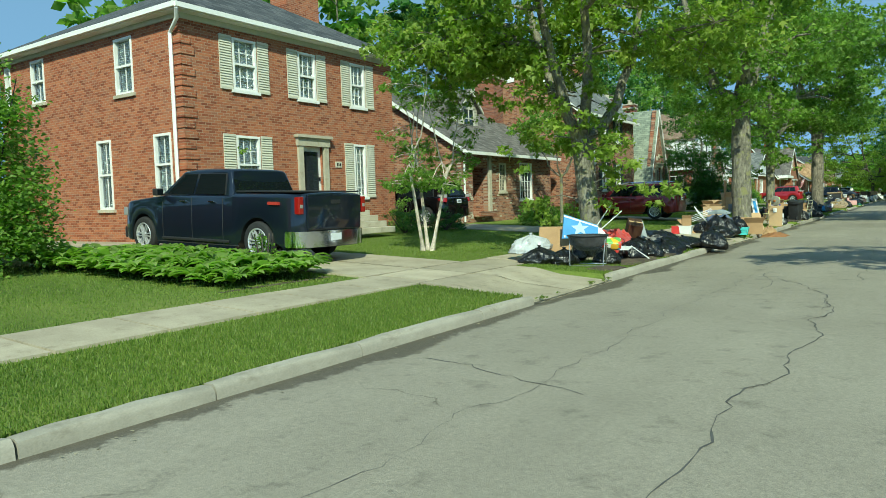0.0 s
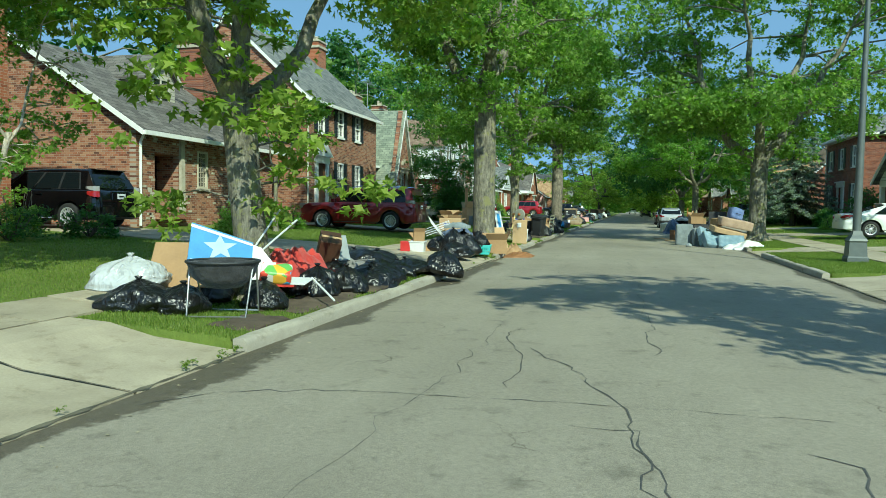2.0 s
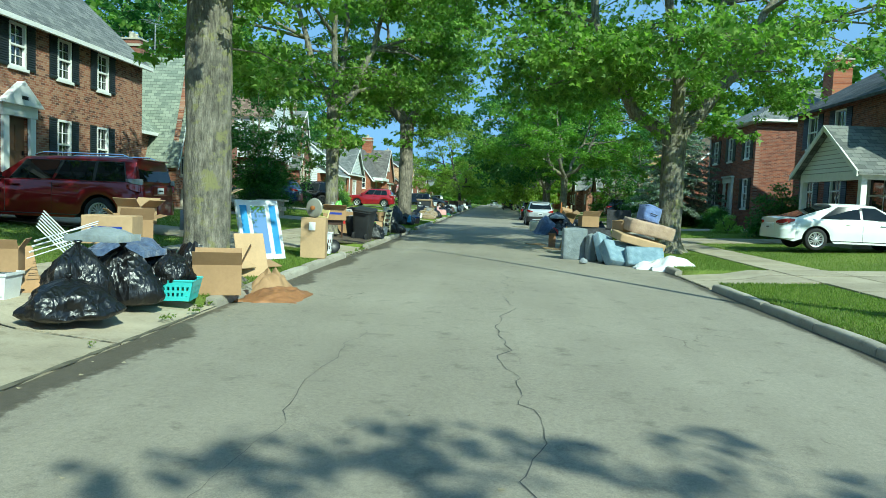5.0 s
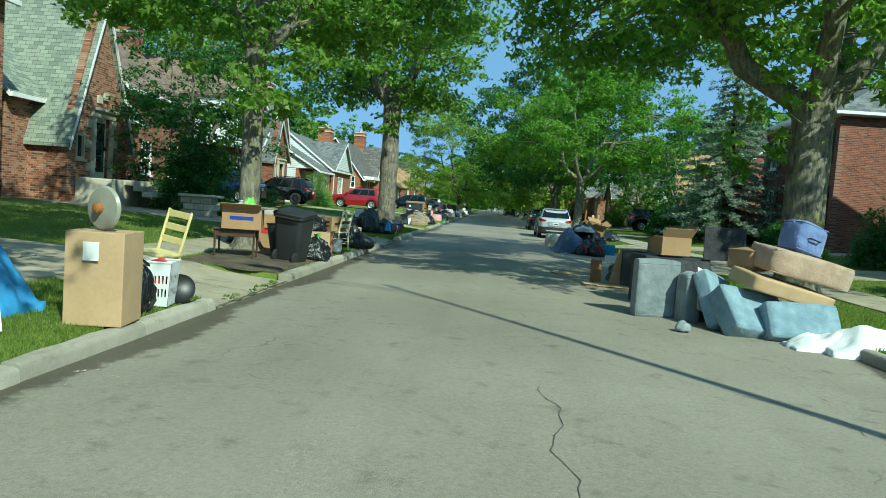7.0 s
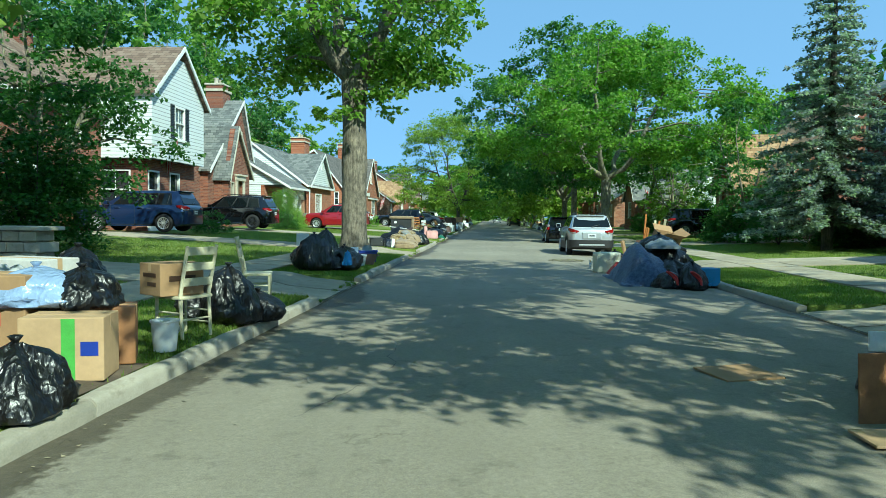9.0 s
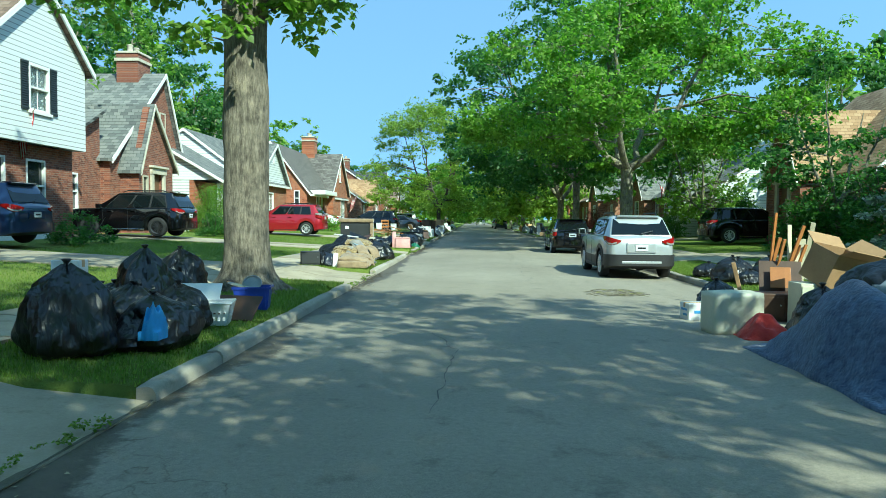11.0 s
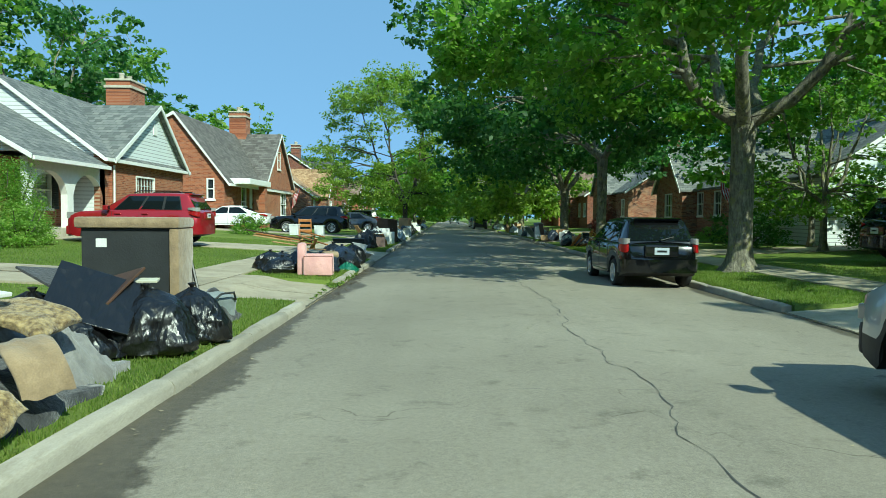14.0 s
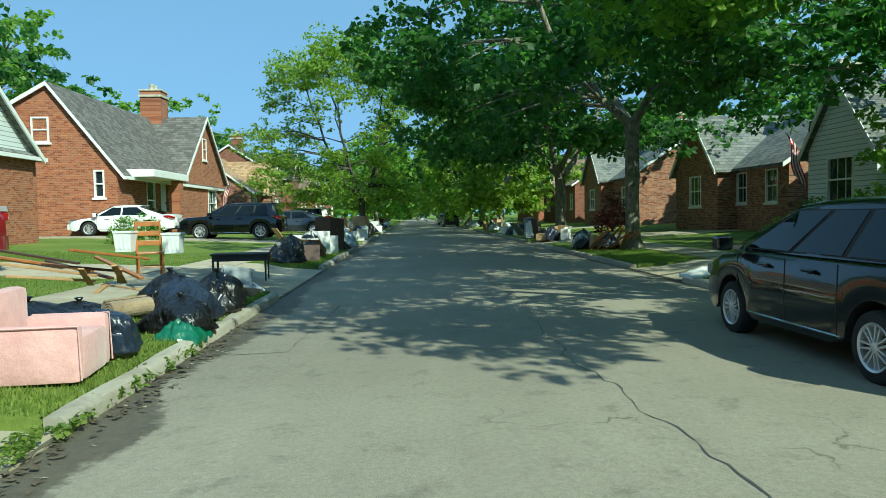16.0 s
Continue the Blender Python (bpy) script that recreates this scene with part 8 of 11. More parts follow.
# ---- rubbish piles at the kerbs ----
def film_mat(name, col, rough=0.34, trans=0.0, wrinkle=0.42):
    """Thin plastic film, creased."""
    m, t, b = nodes(name)
    c = mixc(t, noise_tex(t, 3, 4), tuple(x * 0.7 for x in col), tuple(min(1, x * 1.25) for x in col))
    link(t, c, b.inputs["Base Color"])
    b.inputs["Roughness"].default_value = rough
    b.inputs["Specular IOR Level"].default_value = 0.6
    b.inputs["Transmission Weight"].default_value = trans
    tc = t.nodes.new("ShaderNodeTexCoord")
    mp = t.nodes.new("ShaderNodeMapping")
    mp.inputs["Scale"].default_value = (1.0, 1.0, 0.45)
    link(t, tc.outputs["Object"], mp.inputs[0])
    bend = t.nodes.new("ShaderNodeMix")
    bend.data_type, bend.blend_type = "RGBA", "LINEAR_LIGHT"
    bend.inputs[0].default_value = 0.25
    wav = t.nodes.new("ShaderNodeTexNoise")
    wav.inputs["Scale"].default_value = 4.0
    link(t, mp.outputs[0], wav.inputs["Vector"])
    link(t, mp.outputs[0], bend.inputs[6])
    link(t, wav.outputs["Color"], bend.inputs[7])
    vo = t.nodes.new("ShaderNodeTexVoronoi")
    vo.inputs["Scale"].default_value = 7.0
    link(t, bend.outputs[2], vo.inputs["Vector"])
    hgt = t.nodes.new("ShaderNodeMath")
    hgt.operation = "MULTIPLY_ADD"
    link(t, noise_tex(t, 16, 3, 0.6, stretch=(1.0, 1.0, 0.35)), hgt.inputs[0])
    hgt.inputs[1].default_value = 0.45
    link(t, vo.outputs["Distance"], hgt.inputs[2])
    bump(t, b, hgt.outputs[0], wrinkle, 0.05)
    return m


def cloth_mat(name, a, c2, scale=5, weave=90):
    m, t, b = nodes(name)
    link(t, mixc(t, 1.0, ramp(t, noise_tex(t, scale, 5), [(0.35, a), (0.65, c2)]), mixc(t, noise_tex(t, weave, 2), (0.75, 0.75, 0.75), (1.2, 1.2, 1.2)), "MULTIPLY"), b.inputs["Base Color"])
    b.inputs["Roughness"].default_value = 0.95
    b.inputs["Sheen Weight"].default_value = 0.25
    bump(t, b, noise_tex(t, scale * 2.2, 5), 0.5, 0.04)
    return m


BAG = film_mat("black_bin_bag", (0.006, 0.006, 0.0065))
BAG_NAVY = film_mat("navy_bin_bag", (0.016, 0.022, 0.038), 0.3)
BAG_CLEAR = film_mat("clear_grey_film", (0.52, 0.53, 0.53), 0.25, 0.15)
BAG_BLUE = film_mat("pale_blue_film", (0.28, 0.38, 0.58), 0.25, 0.1)
BAG_GREEN = film_mat("green_film", (0.015, 0.11, 0.06), 0.35)
CARD = plain("brown_cardboard", (0.34, 0.21, 0.105), 0.85, var=0.12, scale=3, bumps=0.1)
CARD2 = plain("pale_cardboard", (0.46, 0.31, 0.17), 0.85, var=0.1, scale=3, bumps=0.1)
CARD_WET = plain("soaked_orange_cardboard", (0.27, 0.125, 0.05), 0.6, var=0.3, scale=6, bumps=0.2)
WOOD = plain("raw_wood", (0.42, 0.25, 0.12), 0.7, var=0.2, scale=4, bumps=0.2)
WOOD_D = plain("dark_stained_wood", (0.07, 0.035, 0.02), 0.5, var=0.3, scale=4, bumps=0.15)
WOOD_O = plain("orange_varnished_wood", (0.36, 0.14, 0.04), 0.4, var=0.2, scale=4)
CREAMWOOD = plain("cream_painted_wood", (0.60, 0.55, 0.38), 0.5, var=0.08, scale=8)
YELLOW = plain("pale_yellow_paint", (0.66, 0.55, 0.24), 0.5, var=0.08, scale=8)
TURQ = plain("turquoise_plastic", (0.10, 0.52, 0.50), 0.4, var=0.06)
WHITEPL = plain("white_plastic", (0.70, 0.71, 0.70), 0.4, var=0.05)
BLUEPL = plain("blue_plastic", (0.02, 0.045, 0.30), 0.4, var=0.1)
BLUEBR = plain("bright_blue_board", (0.07, 0.28, 0.58), 0.5, var=0.12, scale=4)
REDPL = plain("red_plastic", (0.50, 0.03, 0.03), 0.4, var=0.1)
BLACKPL = plain("black_bin_plastic", (0.022, 0.024, 0.026), 0.6, var=0.25, scale=3, bumps=0.25)
GREYPL = plain("grey_plastic", (0.25, 0.27, 0.28), 0.5)
STEEL = plain("grey_steel_tube", (0.45, 0.45, 0.45), 0.35, 0.8, bumps=0.05)
WHITEMET = plain("white_wire", (0.7, 0.7, 0.7), 0.5)
REDCLOTH = cloth_mat("red_cloth", (0.40, 0.025, 0.02), (0.55, 0.05, 0.035))
TANCLOTH = cloth_mat("tan_cushion_cloth", (0.21, 0.15, 0.088), (0.32, 0.235, 0.14))
SPOTCLOTH = cloth_mat("mottled_carpet_underlay", (0.10, 0.062, 0.026), (0.40, 0.30, 0.14), 22)
GREYCLOTH = cloth_mat("grey_blue_upholstery", (0.15, 0.175, 0.18), (0.23, 0.26, 0.265))
BLUECLOTH = cloth_mat("faded_blue_upholstery", (0.15, 0.23, 0.28), (0.25, 0.34, 0.39))
PINKTAN = cloth_mat("pink_tan_upholstery", (0.34, 0.23, 0.155), (0.44, 0.31, 0.215))
PINK = cloth_mat("pink_cover", (0.58, 0.30, 0.29), (0.68, 0.38, 0.36), 3)
NAVYCLOTH = cloth_mat("navy_quilt", (0.03, 0.05, 0.11), (0.09, 0.13, 0.22), 14)
DARKCLOTH = cloth_mat("charcoal_cloth", (0.02, 0.02, 0.022), (0.045, 0.045, 0.05), 8)
GREYCARPET = cloth_mat("grey_carpet", (0.16, 0.15, 0.14), (0.25, 0.24, 0.22), 8)
SUITBLUE = cloth_mat("blue_suitcase_cloth", (0.10, 0.15, 0.32), (0.16, 0.22, 0.42), 6)
CREAMLAM = plain("cream_laminate", (0.55, 0.54, 0.42), 0.45, var=0.06, scale=3)
LABELW = plain("white_label", (0.7, 0.7, 0.68), 0.6, var=0.03)


def bag_mesh(seed, tall=0.85):
    """A full sack: slumped body, folds that gather to the neck, sharp creases."""
    sd = Vector((seed * 3.1, seed * 1.7, seed * 0.7))
    prof = [(0.0, 0.0), (0.3, 0.0), (0.46, 0.01), (0.53, 0.06), (0.555, 0.14), (0.55, 0.24), (0.525, 0.34), (0.49, 0.44), (0.44, 0.54), (0.37, 0.63), (0.28, 0.71), (0.18, 0.77), (0.10, 0.81), (0.05, 0.84)]
    rings, na, sub = [], 40, 2
    path = []
    for (r0, z0), (r1, z1) in zip(prof, prof[1:]):
        path += [(r0 + (r1 - r0) * i / sub, z0 + (z1 - z0) * i / sub) for i in range(sub)]
    for r, z in path[2:] + [prof[-1]]:
        f = max(0.0, (z - 0.3) / 0.55)
        ring = []
        for j in range(na):
            a = 2 * math.pi * j / na
            d = Vector((math.cos(a), math.sin(a), z * 1.3))
            k = 1 + 0.42 * noise.noise(d * 0.9 + sd) + 0.2 * noise.noise(d * 2.1 + sd)
            g = Vector((math.cos(a + 0.8 * z) * 3.2, math.sin(a + 0.8 * z) * 3.2, z * 1.1)) + sd
            k += (0.10 + 0.30 * f * f) * (0.45 - 2 * abs(noise.noise(g)))
            c = Vector((math.cos(a) * 3.5, math.sin(a) * 3.5, z * 7.0)) + sd * 2
            k += 0.075 * (0.4 - 2 * abs(noise.noise(c))) + 0.035 * (0.4 - 2 * abs(noise.noise(c * 2.3)))
            lift = 0.05 * noise.noise(d * 2.6 + sd * 1.3) * (z > 0.05)
            ring.append((r * k * math.cos(a), r * k * math.sin(a), max(0.0, z + lift) * tall * 1.12))
        rings.append(ring)
    return MB().loft(rings)


BAGS = [bag_mesh(s, 0.7 + 0.06 * (s % 4)).mesh("bag_body", BAG, 48) for s in range(9)]
KNOT = MB().lathe([(0.03, -0.04), (0.022, 0.0), (0.035, 0.03), (0.07, 0.09), (0.05, 0.10), (0.02, 0.05)], 9).mesh("knot", BAG, True)
BAG_SKINS = {}


def bag(x, y, w=0.65, h=0.6, z=None, turn=0.0, mat=None, label="", seed=None, d=None, tip=0.0):
    """A full bin bag: body and tied neck."""
    seed = int(abs(x * 37 + y * 91)) if seed is None else seed
    base = (gz(x) if z is None else z) - 0.01
    t = thing("bin_bag", pose(x, y, base, tip, 0, turn + seed * 47 % 360), label or "full black plastic bin bag, tied and creased", "bin bag", "bin bags")
    me = BAGS[seed % len(BAGS)]
    kn = KNOT
    if mat is not None:
        key = (seed % len(BAGS), mat.name)
        if key not in BAG_SKINS:
            c = me.copy()
            c.materials.clear()
            c.materials.append(mat)
            k2 = KNOT.copy()
            k2.materials.clear()
            k2.materials.append(mat)
            BAG_SKINS[key] = (c, k2)
        me, kn = BAG_SKINS[key]
    b = new("bag_body", me)
    b.parent = t
    b.matrix_basis = Matrix.Diagonal((w, d or w * 0.9, h * 1.15, 1))
    k = new("knot", kn)
    k.parent = t
    top = max(v.co.z for v in me.vertices)
    k.matrix_basis = Matrix.Translation((0, 0, top * h * 1.15 - 0.02)) @ Matrix.Diagonal((0.7, 0.7, 0.55, 1))
    return t


def carton(x, y, w, d, h, turn=0, z=None, mat=None, flaps=0, label="", tip=(0, 0), bars=None, name="cardboard_box", group="cardboard boxes"):
    """A carton with thin walls; flaps: how many stand open; bars: a printed block (colour)."""
    m = mat or CARD
    t = thing(name, pose(x, y, gz(x) if z is None else z, tip[0], tip[1], turn), label or "plain brown cardboard carton thrown out at the kerb", "box", group)
    e = 0.012
    holes = []
    b = MB()
    if flaps:
        for q in ((-w / 2, -d / 2, 0, -w / 2 + e, d / 2, h), (w / 2 - e, -d / 2, 0, w / 2, d / 2, h), (-w / 2 + e, -d / 2, 0, w / 2 - e, -d / 2 + e, h), (-w / 2 + e, d / 2 - e, 0, w / 2 - e, d / 2, h), (-w / 2 + e, -d / 2 + e, 0, w / 2 - e, d / 2 - e, e)):
            part("side" if q[5] > e else "bottom", MB().box(*q), m, t)
        rng = random.Random(int(x * 50 + y * 70))
        spots = [((0, -d / 2, h), (w, d * 0.45), 0), ((w / 2, 0, h), (d, w * 0.45), 90), ((0, d / 2, h), (w, d * 0.45), 180), ((-w / 2, 0, h), (d, w * 0.45), 270)]
        for (c, s, a) in spots[:flaps]:
            f = part("flap", MB().box(-s[0] / 2, 0, 0, s[0] / 2, 0.008, s[1]), m, t)
            f.matrix_basis = Matrix.Translation(c) @ pose(0, 0, 0, 0, 0, a) @ pose(0, 0, 0, rng.uniform(25, 75), 0, 0)
    else:
        part("box_body", MB().box(-w / 2, -d / 2, 0, w / 2, d / 2, h, c=0.01), m, t)
        part("tape", MB().box(-w / 2 - 0.001, -0.03, h * 0.75, w / 2 + 0.001, 0.03, h + 0.003), CARD2, t)
    if bars:
        for k in range(2):
            part("printed_bar", MB().box(-w / 2 - 0.004, -d * 0.3, h * (0.3 + 0.28 * k), -w / 2, d * (0.1 + 0.2 * k), h * (0.42 + 0.28 * k)), bars, t)
        part("printed_bar", MB().box(-w * 0.3, -d / 2 - 0.004, h * 0.45, w * 0.3, -d / 2, h * 0.62), bars, t)
    return t


def board(x, y, w, h, turn, lean, mat, label, z=None, thick=0.02, name="board", category="board", roll=0.0):
    """A flat sheet that leans: turn about z, lean back in degrees."""
    b = MB().box(-w / 2, 0, 0, w / 2, thick, h, c=min(0.006, thick / 3))
    return solo(name, b, mat, label, category, pose(x, y, gz(x) if z is None else z, 0, 0, turn) @ pose(0, 0, 0, lean, roll, 0))


def heap_sheet(name, x, y, w, d, h, mat, label, category, seed, z=None, folds=6.0, turn=0):
    """Crumpled cloth or film lying over something: a folded dome with a ragged hem."""
    n = 26
    vs, fs = [], []
    sd = Vector((seed, seed * 2.3, 0))
    for j in range(n + 1):
        for i in range(n + 1):
            u, v = i / n * 2 - 1, j / n * 2 - 1
            r = max(abs(u), abs(v)) * 0.5 + math.hypot(u, v) * 0.5
            f = max(0, 1 - r ** 2.2)
            k = noise.noise(Vector((u * folds * 0.35, v * folds * 0.35, 0)) + sd)
            k2 = 1 - 2 * abs(noise.noise(Vector((u * folds * 0.8, v * folds * 0.8, 3)) + sd))
            zz = h * f * (0.85 + 0.5 * k) + 0.05 * h * k2 + 0.02
            e = 1 + 0.16 * noise.noise(Vector((u * 2.0, v * 2.0, 7)) + sd)
            vs.append((u * w / 2 * e, v * d / 2 * e, max(0.006, zz)))
    for j in range(n):
        for i in range(n):
            a = j * (n + 1) + i
            fs.append((a, a + 1, a + n + 2, a + n + 1))
    m = len(vs)
    rim = [i for i in range(n)] + [(n + 1) * k + n for k in range(n)] + [(n + 1) * n + n - k for k in range(n)] + [(n + 1) * (n - k) for k in range(n)]
    vs += [(vs[i][0], vs[i][1], -0.05) for i in rim]
    for k in range(len(rim)):
        q = (k + 1) % len(rim)
        fs.append((rim[k], rim[q], m + q, m + k))
    return solo(name, MB().add(vs, fs), mat, label, category, pose(x, y, gz(x) if z is None else z, 0, 0, turn), smooth=True)


def roll(x, y, length, r, turn, mat, label, z=None, tilt=0.0, name="carpet_roll"):
    """A rolled carpet: a spiral pushed along its length."""
    n, turns = 60, 3.2
    out, inn = [], []
    for i in range(n):
        a = 2 * math.pi * turns * i / (n - 1)
        k = r * (0.25 + 0.75 * i / (n - 1))
        out.append((k * math.cos(a), k * math.sin(a)))
        inn.append(((k - 0.018) * math.cos(a), (k - 0.018) * math.sin(a)))
    mb = MB().prism(out + inn[::-1], "x", -length / 2, length / 2)
    return solo(name, mb, mat, label, "carpet", pose(x, y, (gz(x) if z is None else z) + r, 0, tilt, turn))


def cushion(x, y, w, d, h, turn, mat, label, z=None, tip=(0, 0), name="sofa_cushion", category="cushion", group="", piping=True, soft=1.0):
    """An upholstered block: bulging faces and a welted seam."""
    bm = bmesh.new()
    bmesh.ops.create_cube(bm, size=1.0)
    bmesh.ops.subdivide_edges(bm, edges=bm.edges[:], cuts=7, use_grid_fill=True)
    sd = Vector((x * 3, y * 5, 1))
    for v in bm.verts:
        p = v.co * 2
        q = Vector((p.x, p.y, p.z))
        ex = 1 - (abs(p.y) ** 6 + abs(p.z) ** 6) * 0.06 * soft
        ey = 1 - (abs(p.x) ** 6 + abs(p.z) ** 6) * 0.06 * soft
        ez = 1 + 0.16 * soft * (1 - p.x ** 2) * (1 - p.y ** 2) - 0.06 * soft * (abs(p.x) ** 6 + abs(p.y) ** 6)
        q = Vector((p.x * ex, p.y * ey, p.z * ez)) + Vector((0.02, 0.02, 0.05)) * (0.4 + 0.6 * soft) * noise.noise(p * 1.6 + sd)
        v.co = Vector((q.x * w / 2, q.y * d / 2, (q.z + 1) * h / 2))
    t = thing(name, pose(x, y, gz(x) if z is None else z, tip[0], tip[1], turn), label, category, group)
    part("cover", MB().bm(bm), mat, t, smooth=True)
    if piping:
        for zz in (0.06 * h, 0.94 * h):
            k = 0.955
            ring = [(sx * w / 2 * k, sy * d / 2 * k, zz) for sx, sy in ((-1, -1), (1, -1), (1, 1), (-1, 1), (-1, -1))]
            part("piping", MB().tube(ring, 0.008, 5), mat, t)
    return t


def ladder_chair(x, y, turn, mat, label, z=None, tip=(0, 0), slats=3):
    """A ladder-back side chair: seat, four legs, slats and stretchers."""
    c = thing("chair", pose(x, y, gz(x) if z is None else z, tip[0], tip[1], turn), label, "chair", "wooden chairs")
    w, d, sh, bh = 0.44, 0.42, 0.45, 0.98
    part("seat", MB().box(-w / 2, -d / 2, sh - 0.035, w / 2, d / 2, sh, c=0.012), mat, c)
    for sx in (-1, 1):
        part("leg", MB().tube([(sx * (w / 2 - 0.03), d / 2 - 0.03, 0), (sx * (w / 2 - 0.03), d / 2 - 0.03, sh - 0.03)], [0.017, 0.02], 7), mat, c, smooth=40)
        part("leg", MB().tube([(sx * (w / 2 - 0.03), -d / 2 + 0.0, 0), (sx * (w / 2 - 0.03), -d / 2 + 0.03, sh), (sx * (w / 2 - 0.025), -d / 2 - 0.09, bh)], [0.018, 0.022, 0.018], 7), mat, c, smooth=40)
        for zz in (0.14, 0.27):
            part("stretcher", MB().tube([(sx * (w / 2 - 0.03), -d / 2 + 0.02, zz), (sx * (w / 2 - 0.03), d / 2 - 0.03, zz)], 0.011, 6), mat, c)
    for yy, zz in ((d / 2 - 0.03, 0.2), (-d / 2 + 0.01, 0.2)):
        part("stretcher", MB().tube([(-w / 2 + 0.03, yy, zz), (w / 2 - 0.03, yy, zz)], 0.011, 6), mat, c)
    for i in range(slats):
        f = 0.28 + 0.62 * i / (slats - 1)
        z0 = sh + (bh - sh) * f
        yy = -d / 2 + 0.03 - 0.12 * f
        part("back_slat", MB().box(-w / 2 + 0.03, yy - 0.012, z0 - 0.045, w / 2 - 0.03, yy + 0.008, z0 + 0.04, c=0.006), mat, c)
    return c


def basket(x, y, w, d, h, mat, label, turn=0, z=None, fill=None):
    """A laundry basket: tapering slotted walls, rim and bottom."""
    t = thing("laundry_basket", pose(x, y, gz(x) if z is None else z, 0, 0, turn), label, "basket")
    k = 0.82
    ring = lambda f, g, o=0: [((sx * w / 2 * g - o * sx), (sy * d / 2 * g - o * sy), h * f) for sx, sy in ((-1, -1), (1, -1), (1, 1), (-1, 1))]
    for i in range(4):
        a0, a1 = ring(0, k)[i], ring(0, k)[(i + 1) % 4]
        b0, b1 = ring(1, 1)[i], ring(1, 1)[(i + 1) % 4]
        P = lambda u, v: Vector(a0).lerp(Vector(a1), u).lerp(Vector(b0).lerp(Vector(b1), u), v)
        nrm = (Vector(a1) - Vector(a0)).cross(Vector(b0) - Vector(a0)).normalized() * 0.008
        nu = 9 if i % 2 == 0 else 6
        us = [j / (2 * nu + 1) for j in range(2 * nu + 2)]
        vs = [0, 0.22, 0.4, 0.52, 0.7, 1.0]
        vv, ff, idx = [], [], {}

        def vt(a, b, s):
            if (a, b, s) not in idx:
                idx[a, b, s] = len(vv)
                vv.append(P(us[a], vs[b]) + nrm * s)
            return idx[a, b, s]
        for a in range(len(us) - 1):
            for b in range(len(vs) - 1):
                if a % 2 and b in (1, 3):
                    continue
                for s in (0, 1):
                    ff.append((vt(a, b, s), vt(a + 1, b, s), vt(a + 1, b + 1, s), vt(a, b + 1, s)))
        part("side", MB().add(vv, ff), mat, t)
    part("rim", MB().tube(ring(1, 1.02) + ring(1, 1.02)[:1], 0.014, 6), mat, t)
    part("bottom", MB().box(-w / 2 * k, -d / 2 * k, 0, w / 2 * k, d / 2 * k, 0.012), mat, t)
    if fill:
        part("contents", MB().bm(dome_bm(w * 0.86, d * 0.86, h * 0.5, 3)), fill, t, "crumpled washing", smooth=True).matrix_basis = Matrix.Translation((0, 0, h * 0.55))
    return t


def dome_bm(w, d, h, seed):
    bm = bmesh.new()
    bmesh.ops.create_icosphere(bm, subdivisions=3, radius=0.5)
    for v in bm.verts:
        k = 1 + 0.3 * noise.noise(v.co * 3 + Vector((seed, 0, 0)))
        v.co = Vector((v.co.x * w * k, v.co.y * d * k, max(-0.2, v.co.z) * h * 2 * k))
    return bm


def bin_can(x, y, w, h, label, turn=0, tip=(0, 0), mat=None, z=None, lid=True):
    """A tapering refuse can with a rim and a domed lid."""
    m = mat or BLACKPL
    t = thing("rubbish_bin", pose(x, y, gz(x) if z is None else z, tip[0], tip[1], turn), label, "bin")
    part("can", MB().lathe([(w * 0.40, 0), (w * 0.41, 0.03), (w * 0.47, h * 0.6), (w * 0.49, h * 0.93), (w * 0.52, h * 0.935), (w * 0.52, h * 0.97), (w * 0.45, h * 0.97), (w * 0.38, 0.05)], 24), m, t, smooth=45)
    if lid:
        part("lid", MB().lathe([(w * 0.535, h * 0.945), (w * 0.54, h * 0.985), (w * 0.4, h * 1.02), (w * 0.15, h * 1.045), (0.001, h * 1.05)], 24), m, t, smooth=45)
    for s in (-1, 1):
        part("handle", MB().tube([(s * w * 0.48, -0.07, h * 0.8), (s * w * 0.56, -0.06, h * 0.8), (s * w * 0.56, 0.06, h * 0.8), (s * w * 0.48, 0.07, h * 0.8)], 0.013, 6), m, t)
    return t


